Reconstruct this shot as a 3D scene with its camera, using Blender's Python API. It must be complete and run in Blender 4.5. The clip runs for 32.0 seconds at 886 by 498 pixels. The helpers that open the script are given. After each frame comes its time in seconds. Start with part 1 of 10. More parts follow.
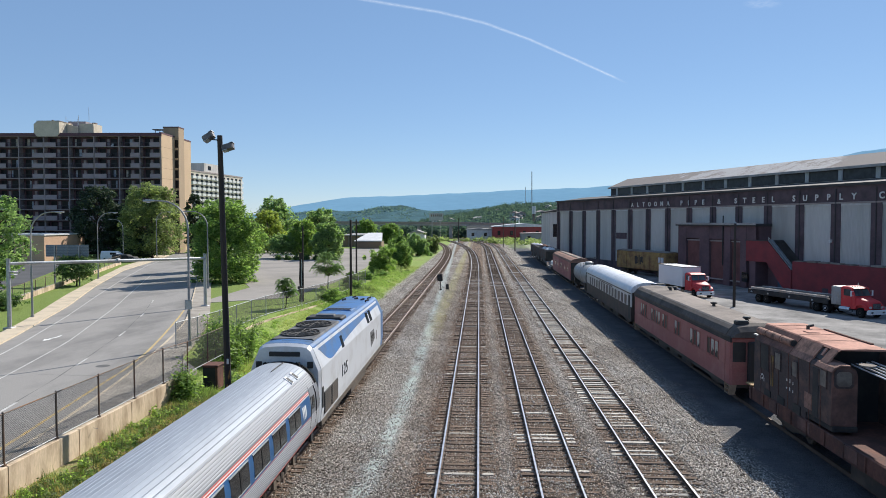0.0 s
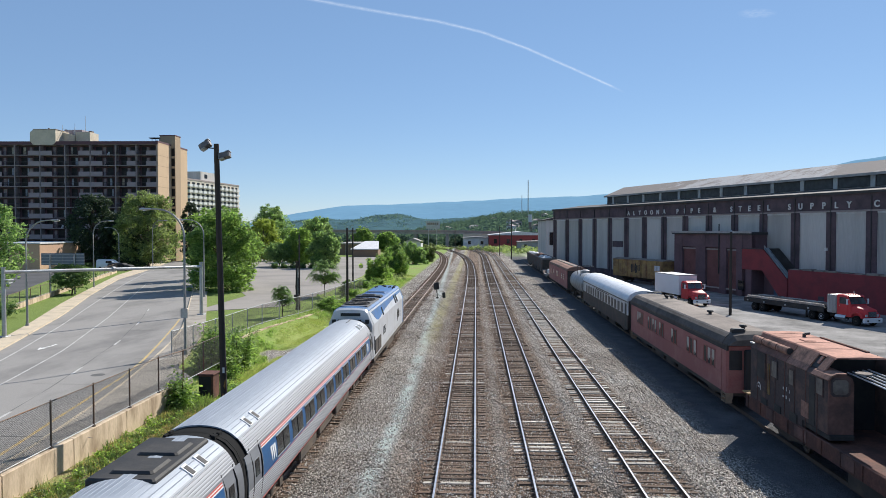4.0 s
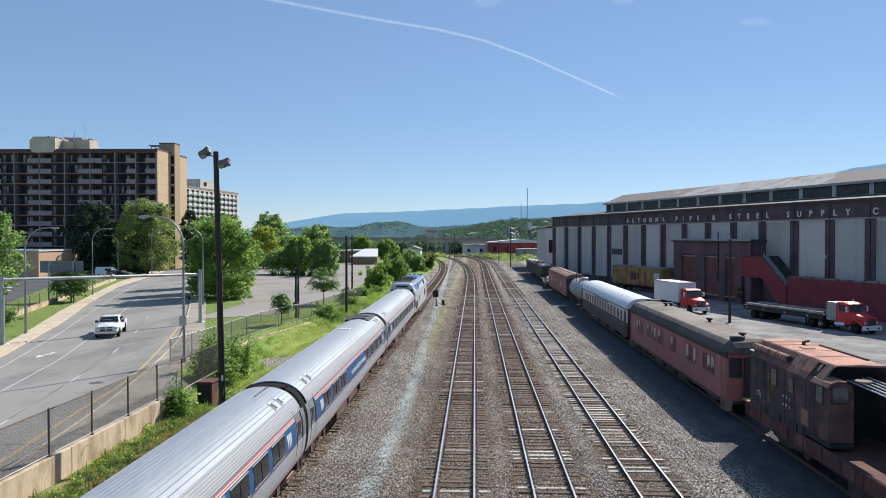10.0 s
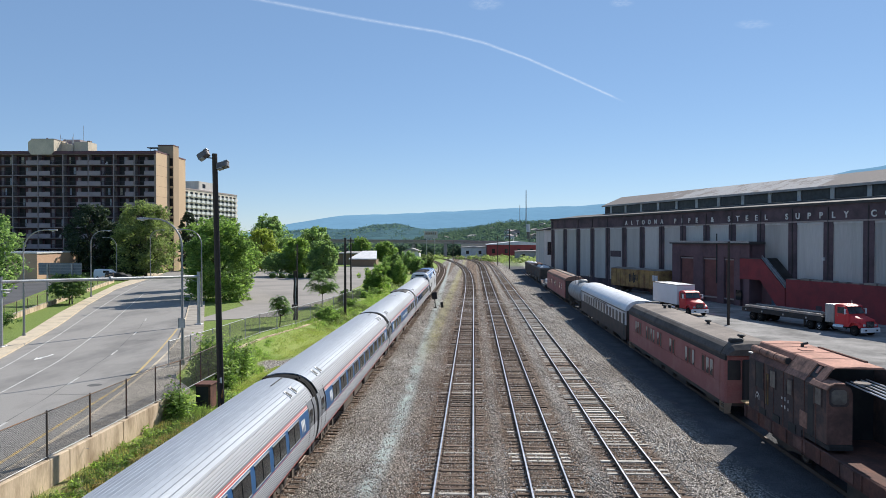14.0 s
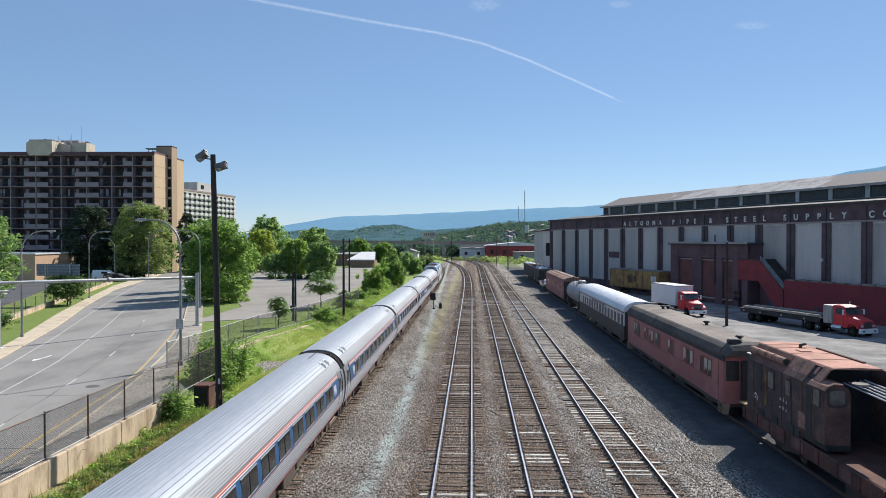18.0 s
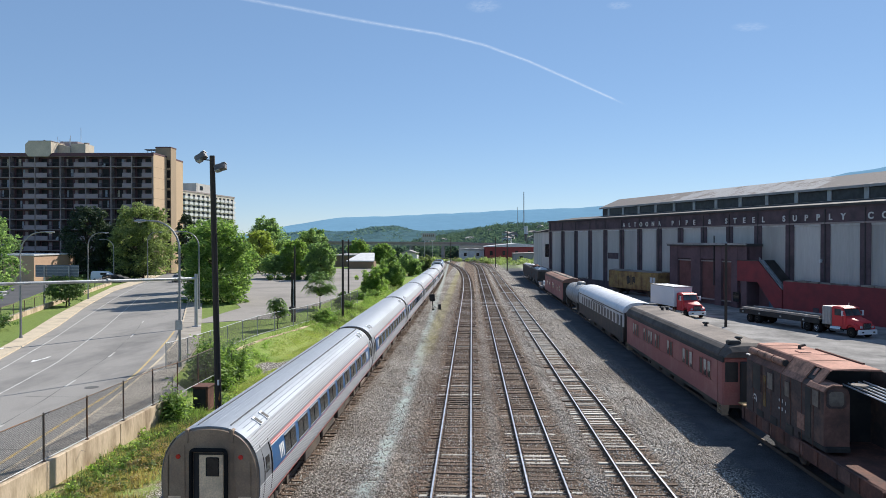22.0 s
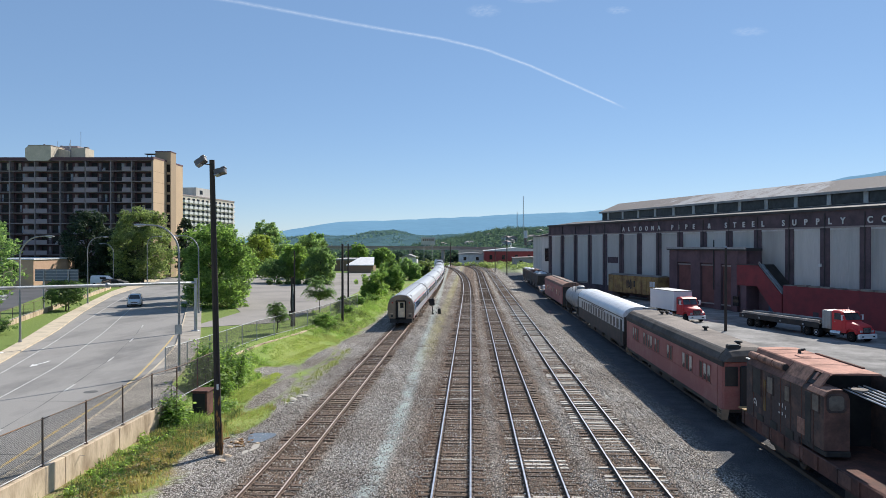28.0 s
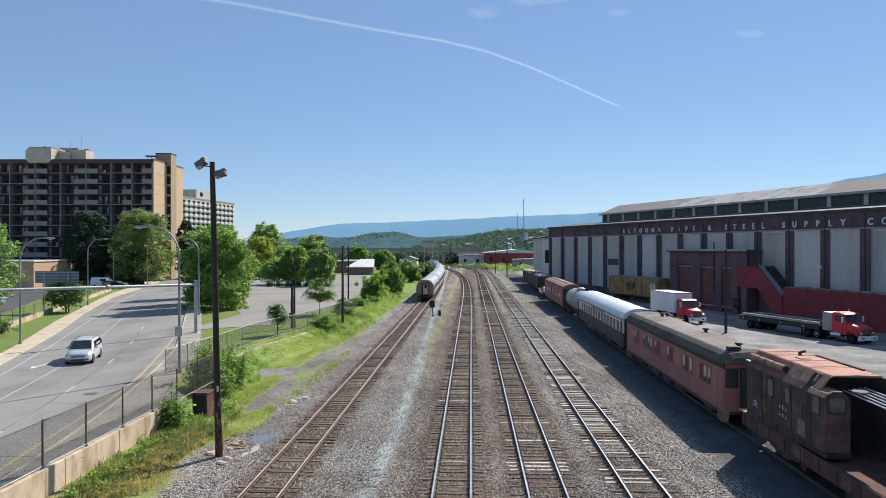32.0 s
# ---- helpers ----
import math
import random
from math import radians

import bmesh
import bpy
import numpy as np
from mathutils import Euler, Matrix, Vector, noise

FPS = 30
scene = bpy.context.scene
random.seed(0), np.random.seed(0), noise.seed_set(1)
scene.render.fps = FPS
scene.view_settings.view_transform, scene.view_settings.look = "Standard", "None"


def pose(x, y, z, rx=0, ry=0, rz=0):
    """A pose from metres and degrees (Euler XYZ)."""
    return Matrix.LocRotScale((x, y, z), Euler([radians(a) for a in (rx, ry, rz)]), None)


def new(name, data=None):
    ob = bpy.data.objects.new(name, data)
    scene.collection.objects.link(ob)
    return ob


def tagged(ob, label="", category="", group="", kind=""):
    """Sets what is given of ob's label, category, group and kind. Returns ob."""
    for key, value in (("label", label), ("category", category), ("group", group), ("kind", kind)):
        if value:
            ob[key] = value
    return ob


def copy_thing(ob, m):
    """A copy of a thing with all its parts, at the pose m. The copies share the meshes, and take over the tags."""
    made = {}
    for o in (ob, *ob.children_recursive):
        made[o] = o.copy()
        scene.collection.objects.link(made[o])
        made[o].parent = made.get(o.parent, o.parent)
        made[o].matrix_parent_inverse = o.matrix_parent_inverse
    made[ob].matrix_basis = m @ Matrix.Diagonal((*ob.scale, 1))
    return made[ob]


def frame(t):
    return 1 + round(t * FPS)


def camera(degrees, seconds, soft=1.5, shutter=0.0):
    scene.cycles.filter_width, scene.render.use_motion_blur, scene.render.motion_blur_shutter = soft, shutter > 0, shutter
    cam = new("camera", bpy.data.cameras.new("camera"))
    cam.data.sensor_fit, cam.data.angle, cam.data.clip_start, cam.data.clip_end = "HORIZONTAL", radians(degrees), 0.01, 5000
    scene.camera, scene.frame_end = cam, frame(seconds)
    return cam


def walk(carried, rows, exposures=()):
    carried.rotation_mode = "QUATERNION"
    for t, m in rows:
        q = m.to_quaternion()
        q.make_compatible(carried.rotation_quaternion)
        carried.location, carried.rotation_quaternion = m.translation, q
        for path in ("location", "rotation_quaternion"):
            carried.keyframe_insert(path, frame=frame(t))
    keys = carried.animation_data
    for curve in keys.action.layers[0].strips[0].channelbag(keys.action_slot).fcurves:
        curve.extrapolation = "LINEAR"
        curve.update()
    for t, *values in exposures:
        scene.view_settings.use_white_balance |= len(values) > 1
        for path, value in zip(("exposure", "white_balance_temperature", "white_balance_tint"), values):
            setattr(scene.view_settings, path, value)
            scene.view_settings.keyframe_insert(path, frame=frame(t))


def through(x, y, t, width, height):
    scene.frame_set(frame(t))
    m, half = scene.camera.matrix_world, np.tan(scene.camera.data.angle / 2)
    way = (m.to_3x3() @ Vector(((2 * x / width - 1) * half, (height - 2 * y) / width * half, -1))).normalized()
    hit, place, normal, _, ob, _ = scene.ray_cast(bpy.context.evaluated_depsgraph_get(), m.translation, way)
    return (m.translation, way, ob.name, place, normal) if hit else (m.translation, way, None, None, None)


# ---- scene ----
EXPOSURE, SKY_STRENGTH, SUN_STRENGTH = 0.43, 0.111, 4.9
cam = camera(63.6, 32.0, soft=0.8)

# yaw to the left of the track and tilt, in degrees
TURNS = [
    (0.0, 2.893, -2.284), (0.5, 2.822, -2.165), (1.0, 2.737, -2.055), (1.5, 2.699, -1.959), (2.0, 2.678, -1.913),
    (2.5, 2.674, -1.87), (3.0, 2.66, -1.811), (3.5, 2.626, -1.715), (5.5, 2.606, -1.387), (6.0, 2.601, -1.335),
    (6.5, 2.603, -1.29), (7.0, 2.599, -1.265), (7.5, 2.597, -1.225), (8.0, 2.599, -1.232), (8.5, 2.594, -1.126),
    (9.0, 2.583, -1.045), (9.5, 2.567, -1.008), (10.0, 2.554, -1.01), (10.5, 2.537, -1.014), (11.0, 2.534, -1.009),
    (11.5, 2.496, -0.947), (12.0, 2.477, -0.911), (12.5, 2.47, -0.908), (13.0, 2.466, -0.904), (13.5, 2.462, -0.852),
    (14.0, 2.457, -0.841), (14.5, 2.433, -0.871), (16.5, 2.385, -0.831), (17.0, 2.359, -0.815), (17.5, 2.36, -0.798),
    (18.0, 2.337, -0.763), (18.5, 2.331, -0.76), (19.0, 2.328, -0.758), (19.5, 2.325, -0.739), (20.0, 2.314, -0.75),
    (20.5, 2.282, -0.687), (21.0, 2.274, -0.656), (21.5, 2.273, -0.681), (22.0, 2.274, -0.676), (22.5, 2.277, -0.597),
    (23.0, 2.278, -0.584), (23.5, 2.272, -0.544), (24.0, 2.264, -0.543), (24.5, 2.262, -0.57), (25.0, 2.259, -0.541),
    (25.5, 2.25, -0.519), (27.5, 2.237, -0.39), (28.0, 2.249, -0.335), (28.5, 2.256, -0.317), (29.0, 2.257, -0.299),
    (29.5, 2.256, -0.255), (30.0, 2.264, -0.197), (30.5, 2.264, -0.194), (31.0, 2.263, -0.183), (31.5, 2.263, -0.187),
    (32.0, 2.263, -0.182)]
EYE_Z = 9.85
walk(cam, [(t, pose(0, 0, EYE_Z, 90 + tilt, 0, yaw)) for t, yaw, tilt in TURNS],
     exposures=[(0, EXPOSURE), (32, EXPOSURE)])

# ---------------------------------------------------------------- light
SUN_AZ, SUN_EL = 35.0, 39.0        # degrees from the track's line towards the yard, and up
world = bpy.data.worlds.new("sky")
scene.world = world
world.use_nodes = True
wn = world.node_tree
sky = wn.nodes.new("ShaderNodeTexSky")
sky.sky_type, sky.sun_disc = "NISHITA", False
sky.sun_elevation, sky.sun_rotation = radians(SUN_EL), radians(SUN_AZ)
sky.altitude, sky.air_density, sky.dust_density, sky.ozone_density = 2000, 1.0, 0.12, 3.4
wn.nodes["Background"].inputs[1].default_value = SKY_STRENGTH
soften = wn.nodes.new("ShaderNodeGamma")
soften.inputs[1].default_value = 0.85
vivid = wn.nodes.new("ShaderNodeHueSaturation")
vivid.inputs["Saturation"].default_value = 1.1
wn.links.new(sky.outputs[0], soften.inputs[0])
wn.links.new(soften.outputs[0], vivid.inputs["Color"])
haze = wn.nodes.new("ShaderNodeMix")
haze.data_type = "RGBA"
haze.inputs[0].default_value = 0.38
haze.inputs[7].default_value = (1.88, 3.05, 5.1, 1)
wn.links.new(vivid.outputs[0], haze.inputs[6])
wn.links.new(haze.outputs[2], wn.nodes["Background"].inputs[0])
sun = new("sun", bpy.data.lights.new("sun", "SUN"))
sun.data.energy, sun.data.angle, sun.data.color = SUN_STRENGTH, radians(0.5), (1.0, 0.95, 0.87)
to_sun = Vector((math.sin(radians(SUN_AZ)) * math.cos(radians(SUN_EL)), math.cos(radians(SUN_AZ)) * math.cos(radians(SUN_EL)),
                 math.sin(radians(SUN_EL))))
sun.matrix_world = to_sun.to_track_quat("Z", "Y").to_matrix().to_4x4()


# ---------------------------------------------------------------- materials
def node(nt, kind, **inputs):
    n = nt.nodes.new(kind)
    for k, v in inputs.items():
        n.inputs[k.replace("_", " ")].default_value = v
    return n


def ramp(nt, source, *stops):
    r = nt.nodes.new("ShaderNodeValToRGB")
    e = r.color_ramp.elements
    while len(e) < len(stops):
        e.new(0.5)
    for i, (p, c) in enumerate(stops):
        e[i].position = p
        e[i].color = (*c, 1) if len(c) == 3 else c
    nt.links.new(source, r.inputs[0])
    return r.outputs[0]


def noise_of(nt, coord, scale, detail=4.0, rough=0.6):
    n = node(nt, "ShaderNodeTexNoise", Scale=scale, Detail=detail, Roughness=rough)
    nt.links.new(coord, n.inputs["Vector"])
    return n.outputs["Fac"]


def mixed(nt, fac, a, b, blend="MIX"):
    m = nt.nodes.new("ShaderNodeMix")
    m.data_type, m.blend_type = "RGBA", blend
    for src, i in ((fac, 0), (a, 6), (b, 7)):
        if isinstance(src, (int, float)):
            m.inputs[i].default_value = src
        elif isinstance(src, tuple):
            m.inputs[i].default_value = (*src, 1) if len(src) == 3 else src
        else:
            nt.links.new(src, m.inputs[i])
    return m.outputs[2]


def calc(nt, op, a, b=0.0, clamp=False):
    m = nt.nodes.new("ShaderNodeMath")
    m.operation, m.use_clamp = op, clamp
    for i, v in enumerate((a, b)):
        if isinstance(v, (int, float)):
            m.inputs[i].default_value = v
        else:
            nt.links.new(v, m.inputs[i])
    return m.outputs[0]


def blank(name):
    m = bpy.data.materials.new(name)
    m.use_nodes = True
    nt = m.node_tree
    return m, nt, nt.nodes["Principled BSDF"]


def scaled(c, k):
    return tuple(min(1.0, v * k) for v in c)


def paint(name, base, rough=0.6, metal=0.0, wear=None, amount=0.35, fine=18.0, coarse=0.7, bump=0.15, bump_scale=30.0,
          spread=0.25, stretch=(1, 1, 1), per_object=0.0, spec=0.5):
    """A worn surface: grain, larger stains towards the colour wear, fine relief."""
    m, nt, b = blank(name)
    tc = nt.nodes.new("ShaderNodeTexCoord")
    mp = nt.nodes.new("ShaderNodeMapping")
    mp.inputs["Scale"].default_value = stretch
    nt.links.new(tc.outputs["Object"], mp.inputs[0])
    co = mp.outputs[0]
    grain = noise_of(nt, co, fine, 5)
    stain = noise_of(nt, co, coarse, 6, 0.65)
    col = ramp(nt, grain, (0.25, scaled(base, 1 - spread)), (0.75, scaled(base, 1 + spread)))
    if wear:
        f = ramp(nt, stain, (0.62 - amount * 0.5, (0, 0, 0)), (0.78 - amount * 0.3, (1, 1, 1)))
        col = mixed(nt, f, col, wear)
    else:
        f = ramp(nt, stain, (0.3, (1 - spread, 1 - spread, 1 - spread)), (0.7, (1, 1, 1)))
        col = mixed(nt, 1.0, col, f, "MULTIPLY")
    if per_object:
        oi = nt.nodes.new("ShaderNodeObjectInfo")
        k = ramp(nt, oi.outputs["Random"], (0, (1 - per_object,) * 3), (1, (1 + per_object * 0.4,) * 3))
        col = mixed(nt, 1.0, col, k, "MULTIPLY")
    nt.links.new(col, b.inputs["Base Color"])
    b.inputs["Metallic"].default_value = metal
    b.inputs["Specular IOR Level"].default_value = spec
    r = ramp(nt, grain, (0.2, (max(0, rough - 0.1),) * 3), (0.8, (min(1, rough + 0.1),) * 3))
    nt.links.new(r, b.inputs["Roughness"])
    if bump:
        bp = node(nt, "ShaderNodeBump", Strength=bump, Distance=0.02)
        nt.links.new(noise_of(nt, co, bump_scale, 4), bp.inputs["Height"])
        nt.links.new(bp.outputs[0], b.inputs["Normal"])
    return m


def leaf_material(name, dark, light, through=0.35, spec=0.3):
    m, nt, b = blank(name)
    g = nt.nodes.new("ShaderNodeNewGeometry")
    tc = nt.nodes.new("ShaderNodeTexCoord")
    col = ramp(nt, g.outputs["Random Per Island"], (0.0, dark), (1.0, light))
    tint = ramp(nt, noise_of(nt, tc.outputs["Object"], 0.5, 3), (0.35, (0.75, 0.75, 0.75)), (0.65, (1, 1, 1)))
    col = mixed(nt, 1.0, col, tint, "MULTIPLY")
    nt.links.new(col, b.inputs["Base Color"])
    b.inputs["Roughness"].default_value = 0.55
    b.inputs["Specular IOR Level"].default_value = spec
    tr = nt.nodes.new("ShaderNodeBsdfTranslucent")
    tcol = mixed(nt, 1.0, col, (1.6, 1.7, 0.95), "MULTIPLY")
    nt.links.new(tcol, tr.inputs[0])
    ms = nt.nodes.new("ShaderNodeMixShader")
    ms.inputs[0].default_value = through
    nt.links.new(b.outputs[0], ms.inputs[1])
    nt.links.new(tr.outputs[0], ms.inputs[2])
    nt.links.new(ms.outputs[0], nt.nodes["Material Output"].inputs[0])
    return m


def stone_material():
    m, nt, b = blank("ballast_stone")
    g = nt.nodes.new("ShaderNodeNewGeometry")
    col = ramp(nt, g.outputs["Random Per Island"], (0.0, (0.12, 0.105, 0.095)), (0.35, (0.36, 0.33, 0.3)), (0.75, (0.66, 0.63, 0.59)), (1.0, (0.9, 0.88, 0.85)))
    tint = ramp(nt, noise_of(nt, g.outputs["Position"], 0.3, 4), (0.35, (0.62, 0.56, 0.5)), (0.62, (0.94, 0.93, 0.91)))
    nt.links.new(mixed(nt, 1.0, col, tint, "MULTIPLY"), b.inputs["Base Color"])
    b.inputs["Roughness"].default_value = 0.9
    b.inputs["Specular IOR Level"].default_value = 0.2
    return m


def glass_dark(name, base=(0.012, 0.014, 0.016), rough=0.08, spec=0.5):
    m, nt, b = blank(name)
    tc = nt.nodes.new("ShaderNodeTexCoord")
    col = ramp(nt, noise_of(nt, tc.outputs["Object"], 1.3, 3), (0.3, scaled(base, 0.6)), (0.7, scaled(base, 1.7)))
    nt.links.new(col, b.inputs["Base Color"])
    b.inputs["Roughness"].default_value = rough
    b.inputs["Specular IOR Level"].default_value = spec
    return m


# ovals on the bank: centre and radii
GRAVEL_SPOTS = [(-13.3, 47.5, 0.9, 6.0), (-14.6, 54.5, 1.2, 4.0), (-13.3, 62.0, 0.9, 7.0), (-15.7, 55.4, 1.2, 1.8), (-12.2, 72.0, 1.0, 6.0), (-12.4, 33.0, 1.0, 3.0)]
GRASS_SPOTS = [(-12.4, 40.0, 0.8, 3.4), (-13.0, 37.0, 0.6, 2.0)]
TURF_SPOTS = [(-15.9, 65.5, 2.1, 7.2), (-14.9, 48.5, 0.9, 6.0), (-12.6, 40.0, 0.8, 3.0)]
WEED_SPOTS = [(-11.6, 51.5, 0.6, 8.0), (-11.4, 62.0, 0.5, 5.0)]


def ground_material():
    """Ballast, dusty yard, weeds and lawn, by place."""
    m, nt, b = blank("ground_cover")
    g = nt.nodes.new("ShaderNodeNewGeometry")
    pos = g.outputs["Position"]
    sp = nt.nodes.new("ShaderNodeSeparateXYZ")
    nt.links.new(pos, sp.inputs[0])
    X, Y = sp.outputs[0], sp.outputs[1]
    big = noise_of(nt, pos, 0.12, 5, 0.65)
    mid = noise_of(nt, pos, 0.8, 5, 0.7)
    fine = noise_of(nt, pos, 9.0, 4, 0.7)
    wob = calc(nt, "MULTIPLY", calc(nt, "SUBTRACT", mid, 0.5), 2.4)
    xw = calc(nt, "ADD", X, wob)

    def step(v, a, w):            # 0 below a, 1 above a + w
        return calc(nt, "MULTIPLY", calc(nt, "SUBTRACT", v, a), 1.0 / w, True)

    # ballast: stones with their own tones
    vo = node(nt, "ShaderNodeTexVoronoi", Scale=16.0)
    nt.links.new(pos, vo.inputs["Vector"])
    sv = nt.nodes.new("ShaderNodeSeparateColor")
    nt.links.new(vo.outputs["Color"], sv.inputs[0])
    stone = ramp(nt, sv.outputs[0], (0.0, (0.13, 0.12, 0.11)), (0.4, (0.58, 0.54, 0.505)), (0.8, (0.83, 0.81, 0.79)),
                 (1.0, (0.9, 0.88, 0.85)))
    # gaps between the stones are darkened in the colour
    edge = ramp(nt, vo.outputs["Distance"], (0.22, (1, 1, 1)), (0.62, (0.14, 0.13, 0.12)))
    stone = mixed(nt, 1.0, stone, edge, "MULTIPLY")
    oil = ramp(nt, big, (0.35, (0.66, 0.6, 0.55)), (0.62, (1.07, 1.05, 1.01)))
    stone = mixed(nt, 1.0, stone, oil, "MULTIPLY")
    # brown between the rails
    def near(x0, w):
        d = calc(nt, "ABSOLUTE", calc(nt, "SUBTRACT", X, x0))
        return calc(nt, "SUBTRACT", 1.0, step(d, w, 0.5), True)
    rust = calc(nt, "ADD", calc(nt, "ADD", near(-8.25, 1.2), near(-0.77, 1.5)), calc(nt, "ADD", near(3.0, 1.5), near(6.95, 1.2)), True)
    stone = mixed(nt, calc(nt, "MULTIPLY", rust, 0.85), stone, mixed(nt, 1.0, stone, (0.56, 0.41, 0.31), "MULTIPLY"))
    # pale washed streak between the tracks
    sx = calc(nt, "ADD", calc(nt, "MULTIPLY", calc(nt, "ABSOLUTE", calc(nt, "SUBTRACT", Y, 38.0)), -0.022), -3.95)
    sd = calc(nt, "ABSOLUTE", calc(nt, "SUBTRACT", calc(nt, "ADD", X, calc(nt, "MULTIPLY", wob, 0.3)), sx))
    streak = calc(nt, "MULTIPLY", calc(nt, "SUBTRACT", 1.0, step(sd, 0.15, 0.45), True), step(mid, 0.34, 0.2))
    stone = mixed(nt, calc(nt, "MULTIPLY", streak, 0.7), stone, (0.44, 0.51, 0.49))
    # dry yellow weeds
    wd = calc(nt, "ABSOLUTE", calc(nt, "SUBTRACT", calc(nt, "ADD", X, calc(nt, "MULTIPLY", wob, 0.5)), -4.0))
    weeds = calc(nt, "MULTIPLY", calc(nt, "MULTIPLY", calc(nt, "SUBTRACT", 1.0, step(wd, 0.4, 0.5), True), step(Y, 54.0, 16.0)), step(fine, 0.4, 0.2))
    stone = mixed(nt, calc(nt, "MULTIPLY", weeds, 0.75), stone, (0.36, 0.33, 0.12))
    # oily brown shoulder beside the second track
    sh = calc(nt, "ABSOLUTE", calc(nt, "SUBTRACT", calc(nt, "ADD", X, calc(nt, "MULTIPLY", wob, 0.25)), -2.75))
    shade = calc(nt, "MULTIPLY", calc(nt, "SUBTRACT", 1.0, step(sh, 0.6, 0.6), True), 0.6)
    stone = mixed(nt, shade, stone, mixed(nt, 1.0, stone, (0.68, 0.57, 0.49), "MULTIPLY"))
    # dusty yard
    dust = ramp(nt, calc(nt, "ADD", calc(nt, "MULTIPLY", big, 0.6), calc(nt, "MULTIPLY", fine, 0.4)), (0.3, (0.22, 0.21, 0.2)), (0.7, (0.4, 0.385, 0.365)))
    yard = step(xw, 16.5, 2.0)
    col = mixed(nt, yard, stone, dust)
    far_yard = calc(nt, "MULTIPLY", calc(nt, "MULTIPLY", step(calc(nt, "ADD", X, calc(nt, "MULTIPLY", mid, 3.0)), 11.5, 2.0), step(Y, 245.0, 25.0)), step(mid, 0.4, 0.2))
    # smooth ground along the siding, its colour darkened for the parked cars' shadow
    shade_tone = ramp(nt, calc(nt, "ADD", calc(nt, "MULTIPLY", mid, 0.5), calc(nt, "MULTIPLY", fine, 0.5)), (0.3, (0.043, 0.043, 0.047)), (0.7, (0.13, 0.131, 0.138)))
    siding_shade = calc(nt, "MULTIPLY", step(calc(nt, "ADD", xw, calc(nt, "MULTIPLY", big, 1.5)), 11.6, 1.2), calc(nt, "SUBTRACT", 1.0, yard))
    col = mixed(nt, siding_shade, col, shade_tone)
    # grass
    grass = ramp(nt, fine, (0.25, (0.14, 0.18, 0.05)), (0.55, (0.25, 0.34, 0.085)), (0.8, (0.38, 0.43, 0.18)))
    dry = ramp(nt, fine, (0.3, (0.2, 0.15, 0.075)), (0.7, (0.36, 0.3, 0.16)))
    near_end = calc(nt, "SUBTRACT", 1.0, step(Y, 33.0, 5.0), True)
    grass = mixed(nt, calc(nt, "MAXIMUM", step(big, 0.56, 0.1), calc(nt, "MULTIPLY", near_end, step(mid, 0.4, 0.2))), grass, dry)

    lawn = ramp(nt, fine, (0.25, (0.11, 0.155, 0.035)), (0.55, (0.195, 0.26, 0.07)), (0.8, (0.28, 0.345, 0.12)))
    grass = mixed(nt, calc(nt, "SUBTRACT", 1.0, step(X, -22.5, 1.0), True), grass, lawn)

    def oval(cx, cy, rx, ry):
        u = calc(nt, "DIVIDE", calc(nt, "SUBTRACT", calc(nt, "ADD", X, calc(nt, "MULTIPLY", wob, 0.35)), cx), rx)
        v = calc(nt, "DIVIDE", calc(nt, "SUBTRACT", calc(nt, "ADD", Y, wob), cy), ry)
        r = calc(nt, "SQRT", calc(nt, "ADD", calc(nt, "MULTIPLY", u, u), calc(nt, "MULTIPLY", v, v)))
        return calc(nt, "SUBTRACT", 1.0, step(r, 0.75, 0.35), True)

    turf = ramp(nt, fine, (0.25, (0.2, 0.25, 0.065)), (0.55, (0.33, 0.385, 0.115)), (0.8, (0.45, 0.49, 0.21)))
    for o in TURF_SPOTS:
        grass = mixed(nt, oval(*o), grass, turf)
    gf = calc(nt, "SUBTRACT", 1.0, step(xw, -12.9, 0.8), True)
    for o in GRAVEL_SPOTS:
        gf = calc(nt, "MULTIPLY", gf, calc(nt, "SUBTRACT", 1.0, oval(*o)))
    for o in GRASS_SPOTS:
        gf = calc(nt, "MAXIMUM", gf, calc(nt, "MULTIPLY", oval(*o), 0.9))
    for o in WEED_SPOTS:
        gf = calc(nt, "MAXIMUM", gf, calc(nt, "MULTIPLY", oval(*o), calc(nt, "MULTIPLY", step(fine, 0.5, 0.15), 0.6)))
    gf = calc(nt, "MAXIMUM", gf, calc(nt, "MULTIPLY", far_yard, 0.9))
    col = mixed(nt, gf, col, grass)
    nt.links.new(col, b.inputs["Base Color"])
    b.inputs["Roughness"].default_value = 0.95
    b.inputs["Specular IOR Level"].default_value = 0.15
    bp = node(nt, "ShaderNodeBump", Strength=0.9, Distance=0.05)
    hgt = calc(nt, "ADD", calc(nt, "MULTIPLY", calc(nt, "SUBTRACT", 1.0, vo.outputs["Distance"]), calc(nt, "SUBTRACT", 1.0, yard)), calc(nt, "MULTIPLY", fine, 0.5))
    nt.links.new(hgt, bp.inputs["Height"])
    nt.links.new(bp.outputs[0], b.inputs["Normal"])
    return m


